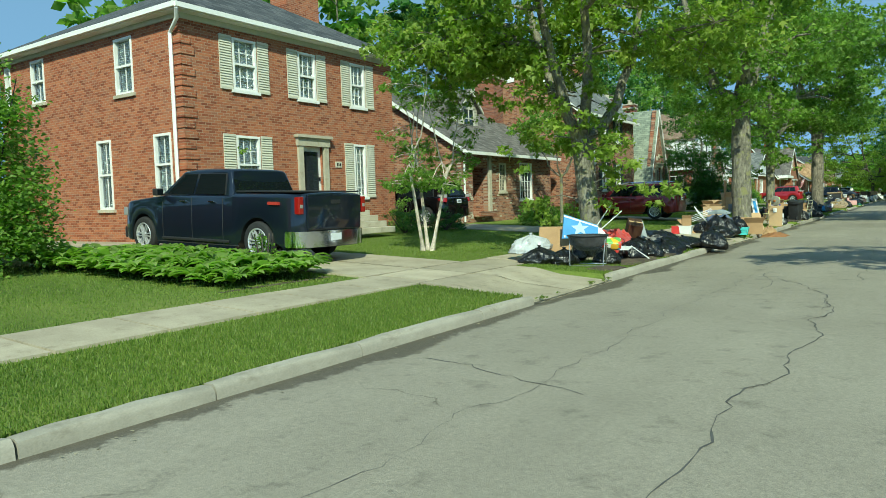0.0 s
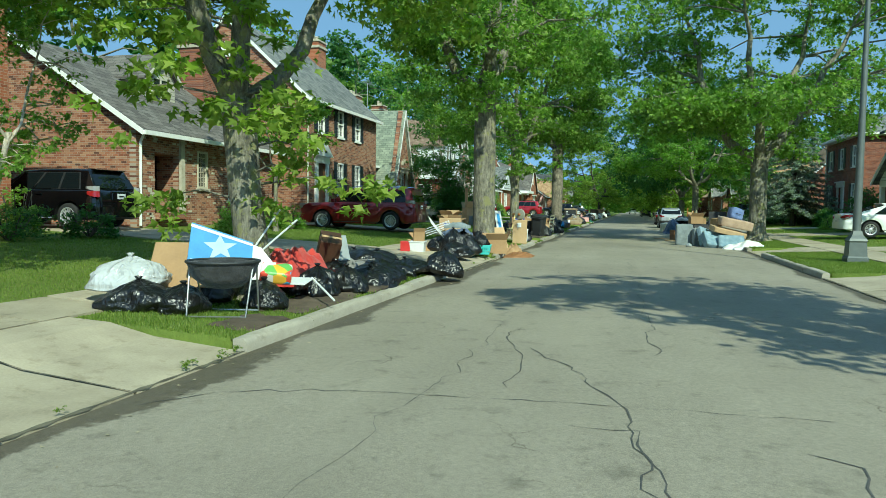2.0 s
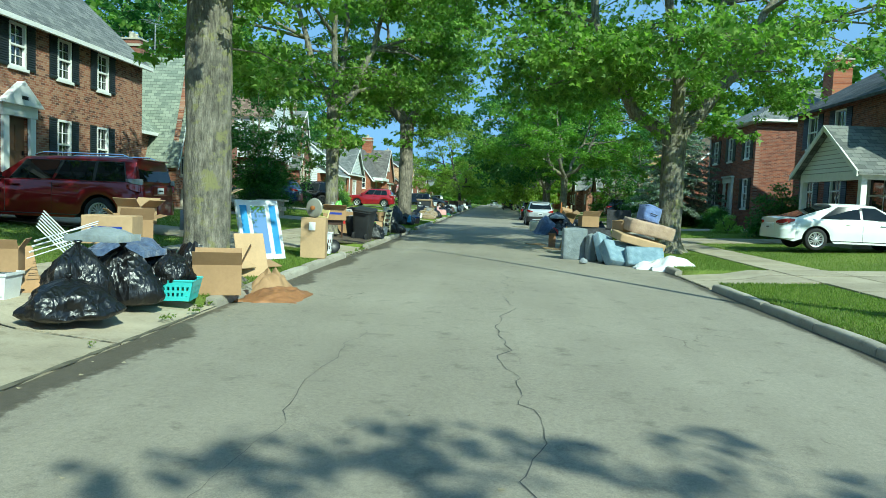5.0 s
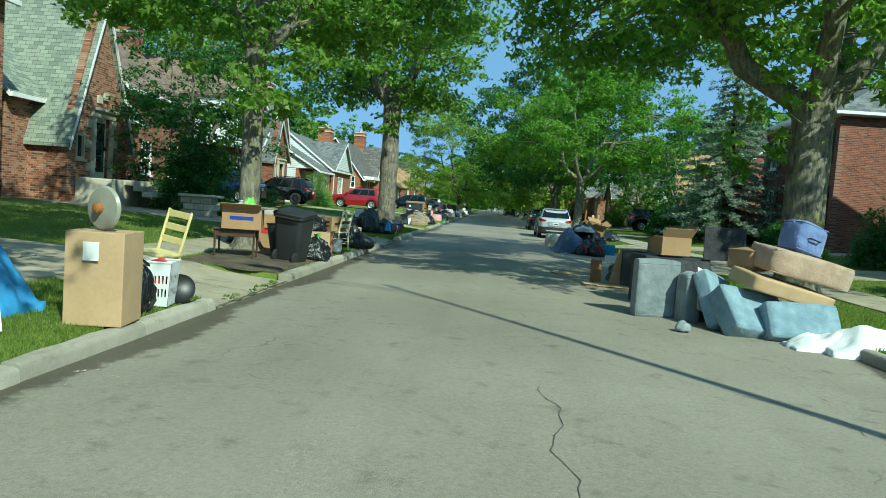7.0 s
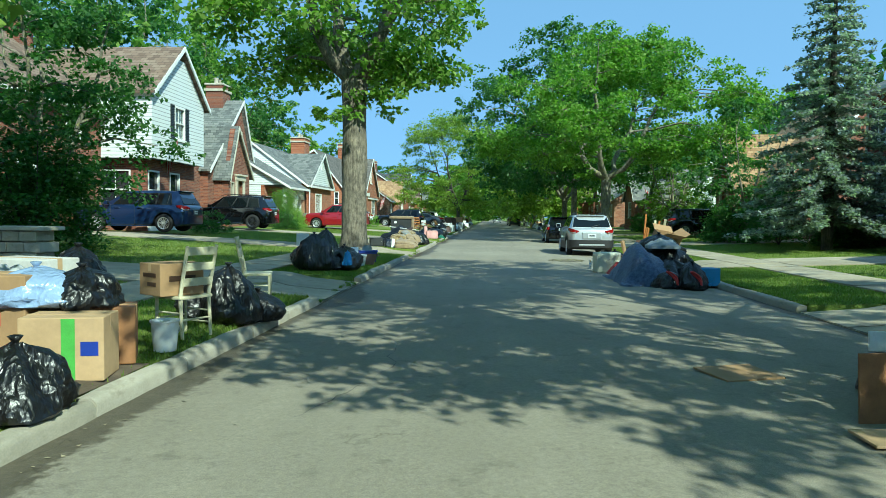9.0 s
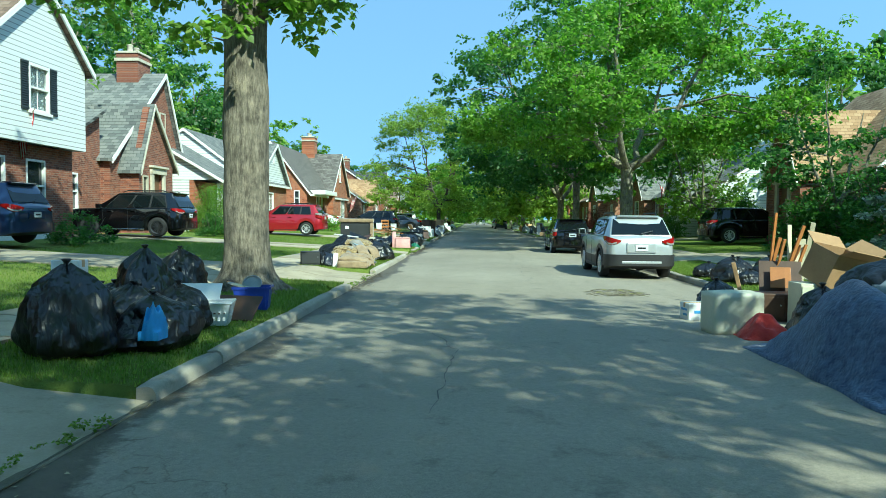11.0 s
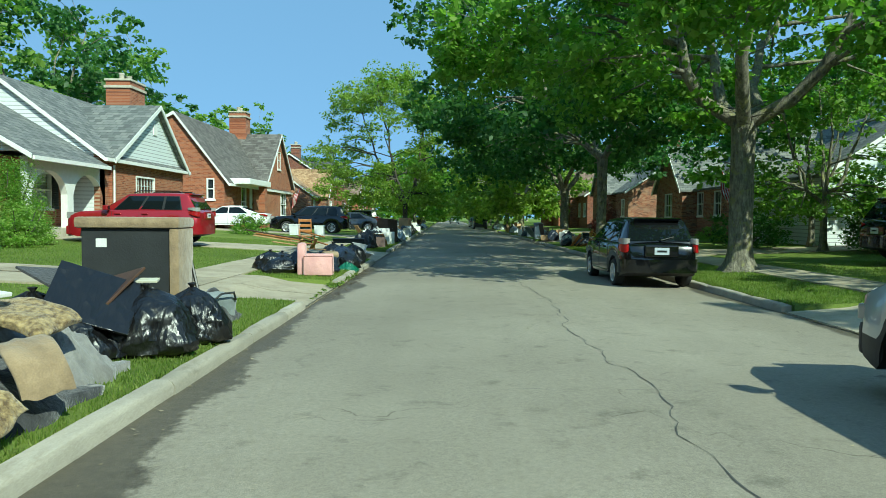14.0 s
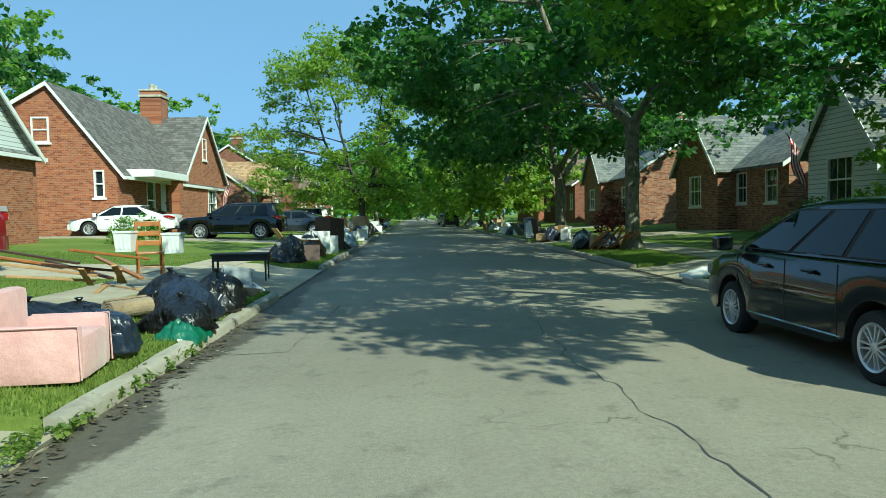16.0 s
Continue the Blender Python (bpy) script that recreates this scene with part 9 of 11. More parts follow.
def square_bin(x, y, w, h, label, turn=0, tip=(0, 0)):
    """A wheeled refuse bin: tapering body with rounded corners, rim, lid, hinge bar and wheels."""
    t = thing("rubbish_bin", pose(x, y, gz(x), tip[0], tip[1], turn), label, "bin")

    def ring(g, z, r=0.28):
        q = []
        for cx, cy, a0 in ((1, 1, 0), (-1, 1, 90), (-1, -1, 180), (1, -1, 270)):
            for k in range(5):
                a = radians(a0 + 22.5 * k)
                q.append(((cx * (1 - r) + r * math.cos(a)) * w / 2 * g, (cy * (1 - r) + r * math.sin(a)) * w / 2 * g * 1.05, z))
        return q
    part("body", MB().loft([ring(0.70, 0.0), ring(0.74, 0.03), ring(0.86, h * 0.5), ring(0.96, h * 0.88), ring(1.04, h * 0.885), ring(1.04, h * 0.93), ring(0.93, h * 0.93), ring(0.66, 0.06)]), BLACKPL, t, smooth=40)
    part("lid", MB().loft([ring(1.06, h * 0.932), ring(1.07, h * 0.96), ring(0.98, h * 0.985), ring(0.6, h), ring(0.1, h * 1.004)]), BLACKPL, t, smooth=40)
    part("hinge_bar", MB().tube([(-w * 0.36, w * 0.6, h * 0.9), (w * 0.36, w * 0.6, h * 0.9)], 0.016, 8), BLACKPL, t)
    for s in (-1, 1):
        part("wheel", MB().lathe([(0.03, -0.03), (0.11, -0.03), (0.12, -0.02), (0.12, 0.02), (0.11, 0.03), (0.03, 0.03)], 16, pose(s * w * 0.33, w * 0.42, 0.12, 0, 90, 0)), RUBBER, t)
    return t


def tote(x, y, w, d, h, mat, label, turn=0, z=None, name="storage_tote", tip=(0, 0)):
    """An open plastic tote with ribs and a lip."""
    t = thing(name, pose(x, y, gz(x) if z is None else z, tip[0], tip[1], turn), label, "box")
    k = 0.84
    out = [[(sx * w / 2 * g, sy * d / 2 * g, zz) for sx, sy in ((-1, -1), (1, -1), (1, 1), (-1, 1))] for g, zz in ((k, 0), (0.97, h * 0.9), (1.05, h * 0.9), (1.05, h), (0.95, h), (k - 0.04, 0.015))]
    part("tub", MB().loft(out), mat, t)
    for i in range(4):
        u = -0.36 + 0.24 * i
        for s in (-1, 1):
            part("rib", MB().box(u * w - 0.012, min(s * d / 2 * 0.86, s * d / 2 * 0.955), 0.05, u * w + 0.012, max(s * d / 2 * 0.86, s * d / 2 * 0.955), h * 0.88), mat, t)
    return t


def table(x, y, w, d, h, mat, label, turn=0, z=None, name="side_table"):
    t = thing(name, pose(x, y, gz(x) if z is None else z, 0, 0, turn), label, "table")
    part("table_top", MB().box(-w / 2, -d / 2, h - 0.03, w / 2, d / 2, h, c=0.008), mat, t)
    part("apron", MB().box(-w / 2 + 0.04, -d / 2 + 0.04, h - 0.15, w / 2 - 0.04, d / 2 - 0.04, h - 0.03), mat, t)
    for sx in (-1, 1):
        for sy in (-1, 1):
            part("leg", MB().tube([(sx * (w / 2 - 0.05), sy * (d / 2 - 0.05), 0), (sx * (w / 2 - 0.05), sy * (d / 2 - 0.05), h - 0.03)], [0.016, 0.026], 6), mat, t)
    return t


def cabinet(x, y, w, d, h, turn, mat, label, z=None, tip=(0, 0), doors=2, name="cabinet", top=None):
    t = thing(name, pose(x, y, gz(x) if z is None else z, tip[0], tip[1], turn), label, "cabinet")
    part("body", MB().box(-w / 2, -d / 2, 0, w / 2, d / 2, h, c=0.006), mat, t)
    if top:
        part("top", MB().box(-w / 2 - 0.03, -d / 2 - 0.03, h, w / 2 + 0.03, d / 2 + 0.03, h + 0.05, c=0.015), top, t)
    for i in range(doors):
        a = -w / 2 + w * i / doors + 0.012
        dr = part("door", MB().box(a, -d / 2 - 0.016, 0.04, a + w / doors - 0.024, -d / 2 - 0.001, h - 0.04, c=0.004), mat, t)
        part("knob", MB().lathe([(0.006, 0), (0.006, 0.015), (0.014, 0.02), (0.012, 0.03)], 8, pose(a + w / doors - 0.07, -d / 2 - 0.016, h * 0.6, 90)), STEEL, dr)
    return t


def planks(x, y, n, length, turn, mat, label, seed, z=None, lean=60, spread=0.5):
    """Loose planks leaning in a sheaf; each plank is a thing."""
    rng = random.Random(seed)
    for i in range(n):
        l = length * rng.uniform(0.7, 1.1)
        b = MB().box(-0.035, -0.01, 0, 0.035, 0.01, l, c=0.003)
        solo("plank", b, mat, label, "plank", pose(x + rng.uniform(-spread, spread) * 0.4, y + rng.uniform(-spread, spread) * 0.4, (gz(x) if z is None else z), 0, 0, turn + rng.uniform(-25, 25)) @ pose(0, 0, 0, 90 - lean + rng.uniform(-14, 14), rng.uniform(-10, 10), 0), "loose planks")


# -- first pile, round the first street tree
bag(-6.1, 13.3, 0.8, 0.52, mat=BAG_CLEAR, label="pale grey translucent bag of bedding", seed=4, z=gz(-6) + 0.18)
bag(-5.75, 13.0, 0.7, 0.42, seed=1)
bag(-5.25, 13.15, 0.6, 0.36, seed=2)
bag(-4.65, 13.95, 0.55, 0.36, seed=3)
bag(-5.5, 14.0, 0.7, 0.45, seed=5)
board(-5.65, 13.55, 0.75, 0.7, 20, -40, CARD, "brown cardboard sheet leaning on bags", z=gz(-5.6) + 0.2, name="cardboard_sheet", category="cardboard")
bb = solo("picnic_board", MB().prism([(-0.40, 0.0), (0.38, 0.0), (0.40, 0.26), (-0.33, 0.52)], "y", 0.0, 0.07), BLUEBR, "bright blue printed board box with a pale print", "board", pose(-5.12, 13.72, gz(-5.1) + 0.52, -8, 0, 38))
part("print_shape", MB().prism([(0.0, 0.36), (0.05, 0.26), (0.2, 0.25), (0.08, 0.18), (0.12, 0.06), (0.0, 0.13), (-0.14, 0.05), (-0.09, 0.18), (-0.2, 0.27), (-0.06, 0.27)], "y", -0.005, -0.001), plain("pale_blue_print", (0.42, 0.55, 0.66), 0.5), bb)
for k_ in range(9):
    part("print_stripe", MB().box(-0.36 + 0.085 * k_, -0.004, 0.02, -0.33 + 0.085 * k_, -0.001, 0.07), LABELW, bb)
part("print_edge", MB().prism([(-0.345, 0.47), (0.39, 0.215), (0.395, 0.245), (-0.335, 0.505)], "y", -0.004, -0.001), LABELW, bb)
solo("white_board", MB().prism([(-0.35, 0.0), (0.32, 0.0), (0.30, 0.08), (0.05, 0.42), (-0.28, 0.55)], "y", 0.0, 0.02), WHITEPL, "white torn foam board standing behind the chair", "board", pose(-4.85, 14.15, gz(-4.9) + 0.3, -14, 0, 34))
for i, (ax, az, rl) in enumerate(((-4.95, 0.55, 20), (-4.9, 0.6, 35))):
    solo("white_stick", MB().tube([(0, 0, 0), (0.18, 0.1, 0.75)], 0.014, 6), WHITEPL, "white plastic pole sticking out of the pile", "pole", pose(-5.2 + 0.1 * i, 14.5, gz(-5.2) + 0.55, 0, rl, 0))
# saucer chair, folded legs
sc = thing("saucer_chair", pose(-4.72, 13.15, gz(-4.72), 0, 0, 15), "black round folding saucer chair with grey steel legs", "chair")
part("seat_shell", MB().lathe([(0.02, 0.30), (0.2, 0.33), (0.34, 0.44), (0.4, 0.60), (0.42, 0.63), (0.385, 0.61), (0.32, 0.47), (0.18, 0.37), (0.02, 0.345)], 28), DARKCLOTH, sc, smooth=True)
part("rim", MB().tube([(0.41 * math.cos(a), 0.41 * math.sin(a), 0.625) for a in np.linspace(0, 2 * math.pi, 29)], 0.016, 6), BLACKPL, sc)
for sy in (-1, 1):
    part("leg_frame", MB().tube([(-0.36, sy * 0.08, 0.58), (-0.33, sy * 0.28, 0.02), (0.33, sy * 0.28, 0.02), (0.36, sy * 0.08, 0.58)], 0.013, 7), STEEL, sc)
def print_mat(name):
    """Glossy film with large patches of bright print."""
    m, t, b = nodes(name)
    vo = t.nodes.new("ShaderNodeTexVoronoi")
    vo.inputs["Scale"].default_value = 7.0
    tc = t.nodes.new("ShaderNodeTexCoord")
    link(t, tc.outputs["Object"], vo.inputs["Vector"])
    sp = t.nodes.new("ShaderNodeSeparateXYZ")
    link(t, vo.outputs["Color"], sp.inputs[0])
    c = ramp(t, sp.outputs[0], [(0.0, (0.65, 0.08, 0.05)), (0.2, (0.75, 0.42, 0.05)), (0.4, (0.75, 0.72, 0.66)), (0.6, (0.16, 0.42, 0.10)), (0.75, (0.75, 0.72, 0.66)), (0.88, (0.10, 0.35, 0.60))])
    c.node.color_ramp.interpolation = "CONSTANT"
    link(t, c, b.inputs["Base Color"])
    b.inputs["Roughness"].default_value = 0.35
    bump(t, b, noise_tex(t, 9, 4), 0.4, 0.03)
    return m


cushion(-4.62, 14.2, 0.4, 0.28, 0.17, 25, print_mat("bright_printed_film"), "white plastic sack with bright orange and green print", z=gz(-4.6) + 0.33, tip=(28, 6), name="plastic_sack", category="sack", piping=False)
board(-4.6, 14.35, 0.6, 0.36, 5, -82, WHITEPL, "white panel lying on bags", z=gz(-4.5) + 0.26, name="shelf_board")
solo("white_stick", MB().tube([(0, 0, 0), (0.55, -0.5, -0.22)], 0.014, 6), WHITEPL, "white plastic pole lying across bags", "pole", pose(-4.35, 14.7, gz(-4.3) + 0.32))
heap_sheet("red_blanket", -5.2, 15.8, 0.9, 1.8, 0.45, REDCLOTH, "red cloth draped over bags", "blanket", 8, z=gz(-5.2) + 0.16, folds=11)
bag(-4.5, 15.2, 0.7, 0.48, seed=6)
bag(-4.35, 15.9, 0.6, 0.4, seed=7)
bag(-4.75, 16.4, 0.7, 0.52, seed=0)
carton(-5.0, 16.6, 0.34, 0.4, 0.4, 30, z=gz(-5) + 0.4, mat=WOOD_D, flaps=0, label="dark open wooden drawer box", name="wooden_box", group="", tip=(25, 10))
board(-4.9, 16.9, 0.4, 0.5, 40, -35, GREYPL, "grey framed screen lying on bags", z=gz(-5) + 0.35, name="grey_screen", category="panel")
heap_sheet("grey_rug", -4.95, 17.1, 0.9, 0.7, 0.4, GREYCARPET, "grey woven rug folded over bags", "rug", 9)
roll(-4.75, 17.55, 0.8, 0.13, 70, GREYCARPET, "rolled grey carpet with spiral end", z=gz(-4.7) + 0.08)
for i, (x, y, w, h) in enumerate(((-5.3, 17.4, 0.7, 0.5), (-4.35, 16.9, 0.6, 0.42), (-4.75, 18.0, 0.75, 0.58), (-5.3, 18.4, 0.8, 0.52), (-4.5, 18.5, 0.7, 0.42), (-5.0, 18.9, 0.85, 0.56), (-4.35, 19.0, 0.72, 0.5), (-5.5, 19.2, 0.6, 0.45), (-5.7, 16.6, 0.7, 0.4), (-4.6, 17.6, 0.8, 0.45), (-5.0, 18.2, 0.8, 0.62))):
    bag(x, y, w * 1.3, h * 0.92, seed=i + 11, tip=(18, -14, 0, 9, -20)[i % 5], z=gz(x) - 0.05)
bag(-3.75, 19.2, 0.72, 0.52, seed=3, z=0.13, tip=12)

# -- second pile, on the driveway apron beside the second tree
for i, (x, y, w, h) in enumerate(((-4.6, 23.7, 0.85, 0.42), (-4.72, 24.05, 0.66, 0.92), (-4.6, 24.75, 0.75, 0.78), (-4.75, 25.9, 0.62, 0.62), (-4.55, 26.9, 0.75, 0.85), (-5.3, 25.0, 0.7, 0.6), (-5.4, 25.8, 0.7, 0.55), (-5.2, 26.7, 0.8, 0.62))):
    bag(x, y, w, h, seed=i + 21)
basket(-4.22, 25.25, 0.58, 0.42, 0.25, TURQ, "turquoise slotted laundry basket under a bag", 8)
bag(-4.25, 25.3, 0.5, 0.42, z=gz(-4.25) + 0.2, seed=2)
carton(-3.98, 26.05, 0.62, 0.5, 0.4, 20, flaps=3, mat=CARD, label="open cardboard carton on the kerb", z=0.13)
carton(-5.2, 25.6, 0.62, 0.42, 0.36, 10, z=gz(-5.2) + 0.58, mat=CARD2, label="cardboard carton with a blue and orange print, lying on bags", bars=BLUEPL)
carton(-5.45, 26.6, 0.45, 0.4, 0.3, 40, z=gz(-5.3) + 0.55, flaps=4, mat=CARD, label="open cardboard carton with torn flaps")
carton(-5.6, 27.0, 0.42, 0.34, 0.26, -15, z=gz(-5.5) + 0.75, flaps=3, mat=CARD2)
heap_sheet("navy_duvet", -5.0, 25.6, 0.8, 0.7, 0.2, NAVYCLOTH, "navy bedding squeezed between boxes", "bedding", 5, z=gz(-5) + 0.5)
heap_sheet("grey_blanket", -4.75, 24.6, 0.62, 0.5, 0.09, GREYCLOTH, "grey blanket thrown over a bag", "blanket", 6, z=gz(-4.7) + 0.76)
# white clothes rack, folded
rk = thing("drying_rack", pose(-5.5, 24.9, gz(-5.5) + 0.35, 20, 15, 30), "white folded wire drying rack", "rack")
for i in range(7):
    part("wire", MB().tube([(-0.3, 0.08 * i - 0.25, 0.1 + 0.05 * (i % 2)), (0.3, 0.08 * i - 0.2, 0.55)], 0.008, 5), WHITEMET, rk)
    part("wire", MB().tube([(0.3, 0.08 * i - 0.25, 0.1), (-0.3, 0.08 * i - 0.2, 0.5)], 0.008, 5), WHITEMET, rk)
tote(-5.75, 24.2, 0.42, 0.34, 0.3, WHITEPL, "white plastic tub at the kerb", 5)
carton(-6.08, 24.15, 0.26, 0.3, 0.28, 10, mat=REDPL, label="red plastic crate on the verge", name="red_crate", group="")
carton(-5.8, 24.45, 0.3, 0.26, 0.26, 20, z=gz(-5.8) + 0.28, flaps=2)
for i, (ln, tn, ll) in enumerate(((1.2, 40, 66), (1.0, 60, 72))):
    board(-5.6 + 0.1 * i, 24.6 + 0.2 * i, 0.22, ln, tn, -ll, WOOD, "pale wooden board leaning on the pile", name="plank", category="plank", thick=0.03)
heap_sheet("soaked_cardboard", -3.35, 26.7, 0.85, 1.1, 0.13, CARD_WET, "soaked orange cardboard sagging in the gutter", "cardboard", 12, z=0.0, folds=12)
heap_sheet("soaked_cardboard", -3.6, 27.2, 0.6, 0.7, 0.3, CARD, "torn brown cardboard in the gutter", "cardboard", 14, z=0.02, folds=11)
board(-4.3, 27.3, 1.3, 0.5, 70, -62, CARD2, "long pale cardboard panel", z=gz(-4.3) + 0.15, name="cardboard_sheet", category="cardboard")
board(-4.1, 27.9, 0.5, 0.75, 40, -25, CARD2, "bent pale cardboard panel", name="cardboard_sheet", category="cardboard")
board(-4.35, 28.7, 1.2, 0.35, 60, -75, CARD, "flat cardboard piece on the grass", z=gz(-4.3) + 0.05, name="cardboard_sheet", category="cardboard")
board(-4.85, 27.1, 0.3, 0.3, 0, -5, GREYPL, "grey slotted vent grille", z=gz(-4.8) + 0.72, name="vent_grille", category="grille")
board(-5.35, 28.1, 0.09, 1.9, 5, -6, WOOD, "wooden post leaning on the trunk", name="wooden_post", category="post", thick=0.09)
carton(-5.2, 28.6, 0.6, 0.5, 0.45, 30, flaps=3, z=gz(-5) + 0.8, mat=CARD2)
# cabinet doors with blue panels and a mirror between
mf = thing("mirror_screen", pose(-4.75, 30.4, gz(-4.75), 0, 0, 62) @ pose(0, 0, 0, -14, 0, 0), "white folding screen with blue panels and a mirror", "screen")
part("frame", lattice("y", -0.02, 0.02, -0.55, 0.55, 0.0, 1.2, [(-0.47, -0.29, 0.1, 1.1), (-0.2, 0.2, 0.12, 1.08), (0.29, 0.47, 0.1, 1.1)]), WHITEPL, mf)
for a in (-0.38, 0.38):
    part("panel", MB().box(a - 0.1, -0.008, 0.09, a + 0.1, 0.008, 1.11), BLUEBR, mf)
mir, mt, mbsdf = nodes("mirror_glass_silver")
mbsdf.inputs["Metallic"].default_value, mbsdf.inputs["Roughness"].default_value = 1.0, 0.03
mbsdf.inputs["Base Color"].default_value = (0.8, 0.82, 0.82, 1)
part("mirror", MB().box(-0.21, -0.008, 0.11, 0.21, 0.004, 1.09), mir, mf)
heap_sheet("blue_tarp", -5.3, 31.6, 0.9, 0.8, 0.7, BLUEBR, "blue crumpled tarpaulin lying in the pile", "tarpaulin", 17)
carton(-4.12, 31.75, 0.52, 0.5, 0.86, 8, mat=CARD2, label="tall closed cardboard carton with a white label", bars=None)
lb = board(-4.1, 31.47, 0.14, 0.17, 8, 0, LABELW, "white shipping label with plain bars", z=gz(-4.1) + 0.6, thick=0.004, name="paper_sheet", category="paper")
# pedestal fan head on the carton
fn = thing("fan", pose(-4.1, 31.75, gz(-4.1) + 0.86, 0, 0, -20), "round electric fan head with translucent blades", "fan")
part("fan_cage", MB().lathe([(0.02, 0.0), (0.19, 0.03), (0.21, 0.055), (0.19, 0.08), (0.02, 0.11)], 24, pose(0, 0, 0.21, 90, 0, 0)), plain("smoked_plastic", (0.28, 0.27, 0.22), 0.35), fn, smooth=40)
part("fan_hub", MB().lathe([(0.05, 0), (0.045, 0.05), (0.02, 0.06)], 12, pose(0, -0.1, 0.21, 90, 0, 0)), WOOD_O, fn)
bag(-4.2, 32.4, 0.42, 0.72, seed=4)
basket(-4.18, 32.9, 0.40, 0.36, 0.48, WHITEPL, "tall white slotted laundry basket with clothes", 10, fill=REDCLOTH)
lf = thing("floor_lamp", pose(-4.02, 33.15, gz(-4.02), 0, 0, 0), "black floor lamp base and pole tipped over", "lamp")
part("lamp_base", MB().lathe([(0.17, 0), (0.17, 0.015), (0.12, 0.04), (0.02, 0.05)], 20, pose(0, 0, 0.16, 65, 0, 20)), METAL_D, lf, smooth=40)
part("lamp_pole", MB().tube([(0, 0, 0.17), (-0.18, -0.5, 0.5), (-0.35, -1.0, 0.85)], 0.014, 6), METAL_D, lf)
ladder_chair(-4.75, 34.0, 158, YELLOW, "pale yellow ladder-back chair standing on the apron edge", tip=(0, -6))

# -- third pile, bare earth strip
def soil_patch(x, y, w, d, seed, rag=0.35, corner=0.6, label="bare dark earth with crumbs and thin grass"):
    """A low uneven patch of earth with a ragged outline."""
    n, rings = 40, 9
    vs, fs = [(x, y, gz(x) + 0.03)], []
    for k in range(1, rings + 1):
        f = k / rings
        for i in range(n):
            a = 2 * math.pi * i / n
            e = 1 + rag * noise.noise(Vector((math.cos(a) * 1.6, math.sin(a) * 1.6, seed))) + 0.35 * rag * noise.noise(Vector((math.cos(a) * 6, math.sin(a) * 6, seed)))
            sq = 1 / max(abs(math.cos(a)), abs(math.sin(a))) ** corner
            px_, py_ = x + w / 2 * f * e * sq * math.cos(a), y + d / 2 * f * e * sq * math.sin(a)
            px_ = min(px_, LX - 0.17) if x < 0 else max(px_, RX + 0.17)
            vs.append((px_, py_, gz(px_) + (0.03 * (1 - f ** 4) - 0.008 * (k == rings) + 0.016 * noise.noise(Vector((px_ * 5, py_ * 5, seed))))))
    fs += [(0, 1 + i, 1 + (i + 1) % n) for i in range(n)]
    for k in range(rings - 1):
        o = 1 + k * n
        fs += [(o + i, o + n + i, o + n + (i + 1) % n, o + (i + 1) % n) for i in range(n)]
    return solo("bare_soil", MB().add(vs, fs), SOIL, label, "soil", kind="structure", smooth=True)


soil_patch(-4.92, 39.0, 1.84, 4.5, 3, 0.07, 0.97)
soil_patch(-4.35, 14.9, 0.7, 2.6, 4)
soil_patch(-4.2, 12.95, 0.8, 0.9, 5)
soil_patch(-4.1, 16.6, 0.5, 1.2, 6)
table(-5.25, 38.2, 0.8, 0.5, 0.55, WOOD_D, "dark wooden side table with turned legs", 10)
carton(-5.12, 38.15, 0.70, 0.46, 0.38, 12, z=gz(-5.2) + 0.55, flaps=2, mat=CARD, label="open cardboard carton stuffed with bags", bars=BLUEPL)
bag(-5.2, 38.2, 0.45, 0.3, z=gz(-5.2) + 0.8, mat=BAG_CLEAR, label="white and green plastic bags in a carton", seed=1)
heap_sheet("green_bag", -5.0, 38.1, 0.25, 0.25, 0.16, plain("lime_film", (0.2, 0.55, 0.08), 0.35), "lime green plastic bag", "bag", 21, z=gz(-5) + 0.98)
square_bin(-4.35, 38.75, 0.62, 1.0, "black plastic wheeled refuse bin, scuffed, leaning by the kerb", 170, (-7, -6))
bag(-4.1, 39.6, 0.6, 0.62, seed=8)
bin_can(-4.75, 39.5, 0.55, 0.7, "dark low rubbish tub beside the can", 0, (0, -6), lid=False)
pc = carton(-4.35, 40.6, 0.62, 0.42, 0.5, 14, mat=CARD2, label="pale carton with a green printed stripe")
part("print_strip", MB().box(0.0, -0.214, 0.01, 0.1, -0.21, 0.49), plain("green_print", (0.10, 0.36, 0.06), 0.6), pc)
part("print_block", MB().box(0.14, -0.214, 0.2, 0.27, -0.21, 0.31), BLUEPL, pc)
carton(-4.35, 41.2, 0.42, 0.4, 0.5, 25, mat=CARD_WET, label="damp reddish brown carton")
bag(-4.9, 41.0, 0.8, 0.4, z=gz(-4.9) + 0.5, mat=BAG_BLUE, label="crumpled pale blue plastic sack", seed=5)
bag(-4.55, 41.1, 0.7, 0.4, z=gz(-4.5) + 0.48, seed=6)
heap_sheet("white_sack", -5.4, 41.2, 1.1, 1.0, 0.85, BAG_CLEAR, "pale plastic sheeting over boxes", "sheeting", 23)
carton(-5.3, 40.85, 1.0, 0.45, 0.75, 6, mat=CARD, label="large carton with red and white print", bars=REDPL)
carton(-5.6, 41.9, 0.8, 0.5, 0.8, -12, mat=plain("white_carton", (0.6, 0.58, 0.55), 0.7), label="white printed carton in the pile", bars=REDPL)
bag(-5.5, 42.6, 0.6, 0.5, z=gz(-5.5) + 0.45, seed=2)
bag(-6.2, 41.2, 0.7, 0.55, seed=3)
ladder_chair(-4.3, 42.55, 65, CREAMWOOD, "cream painted ladder-back chair holding a carton", tip=(0, 0))
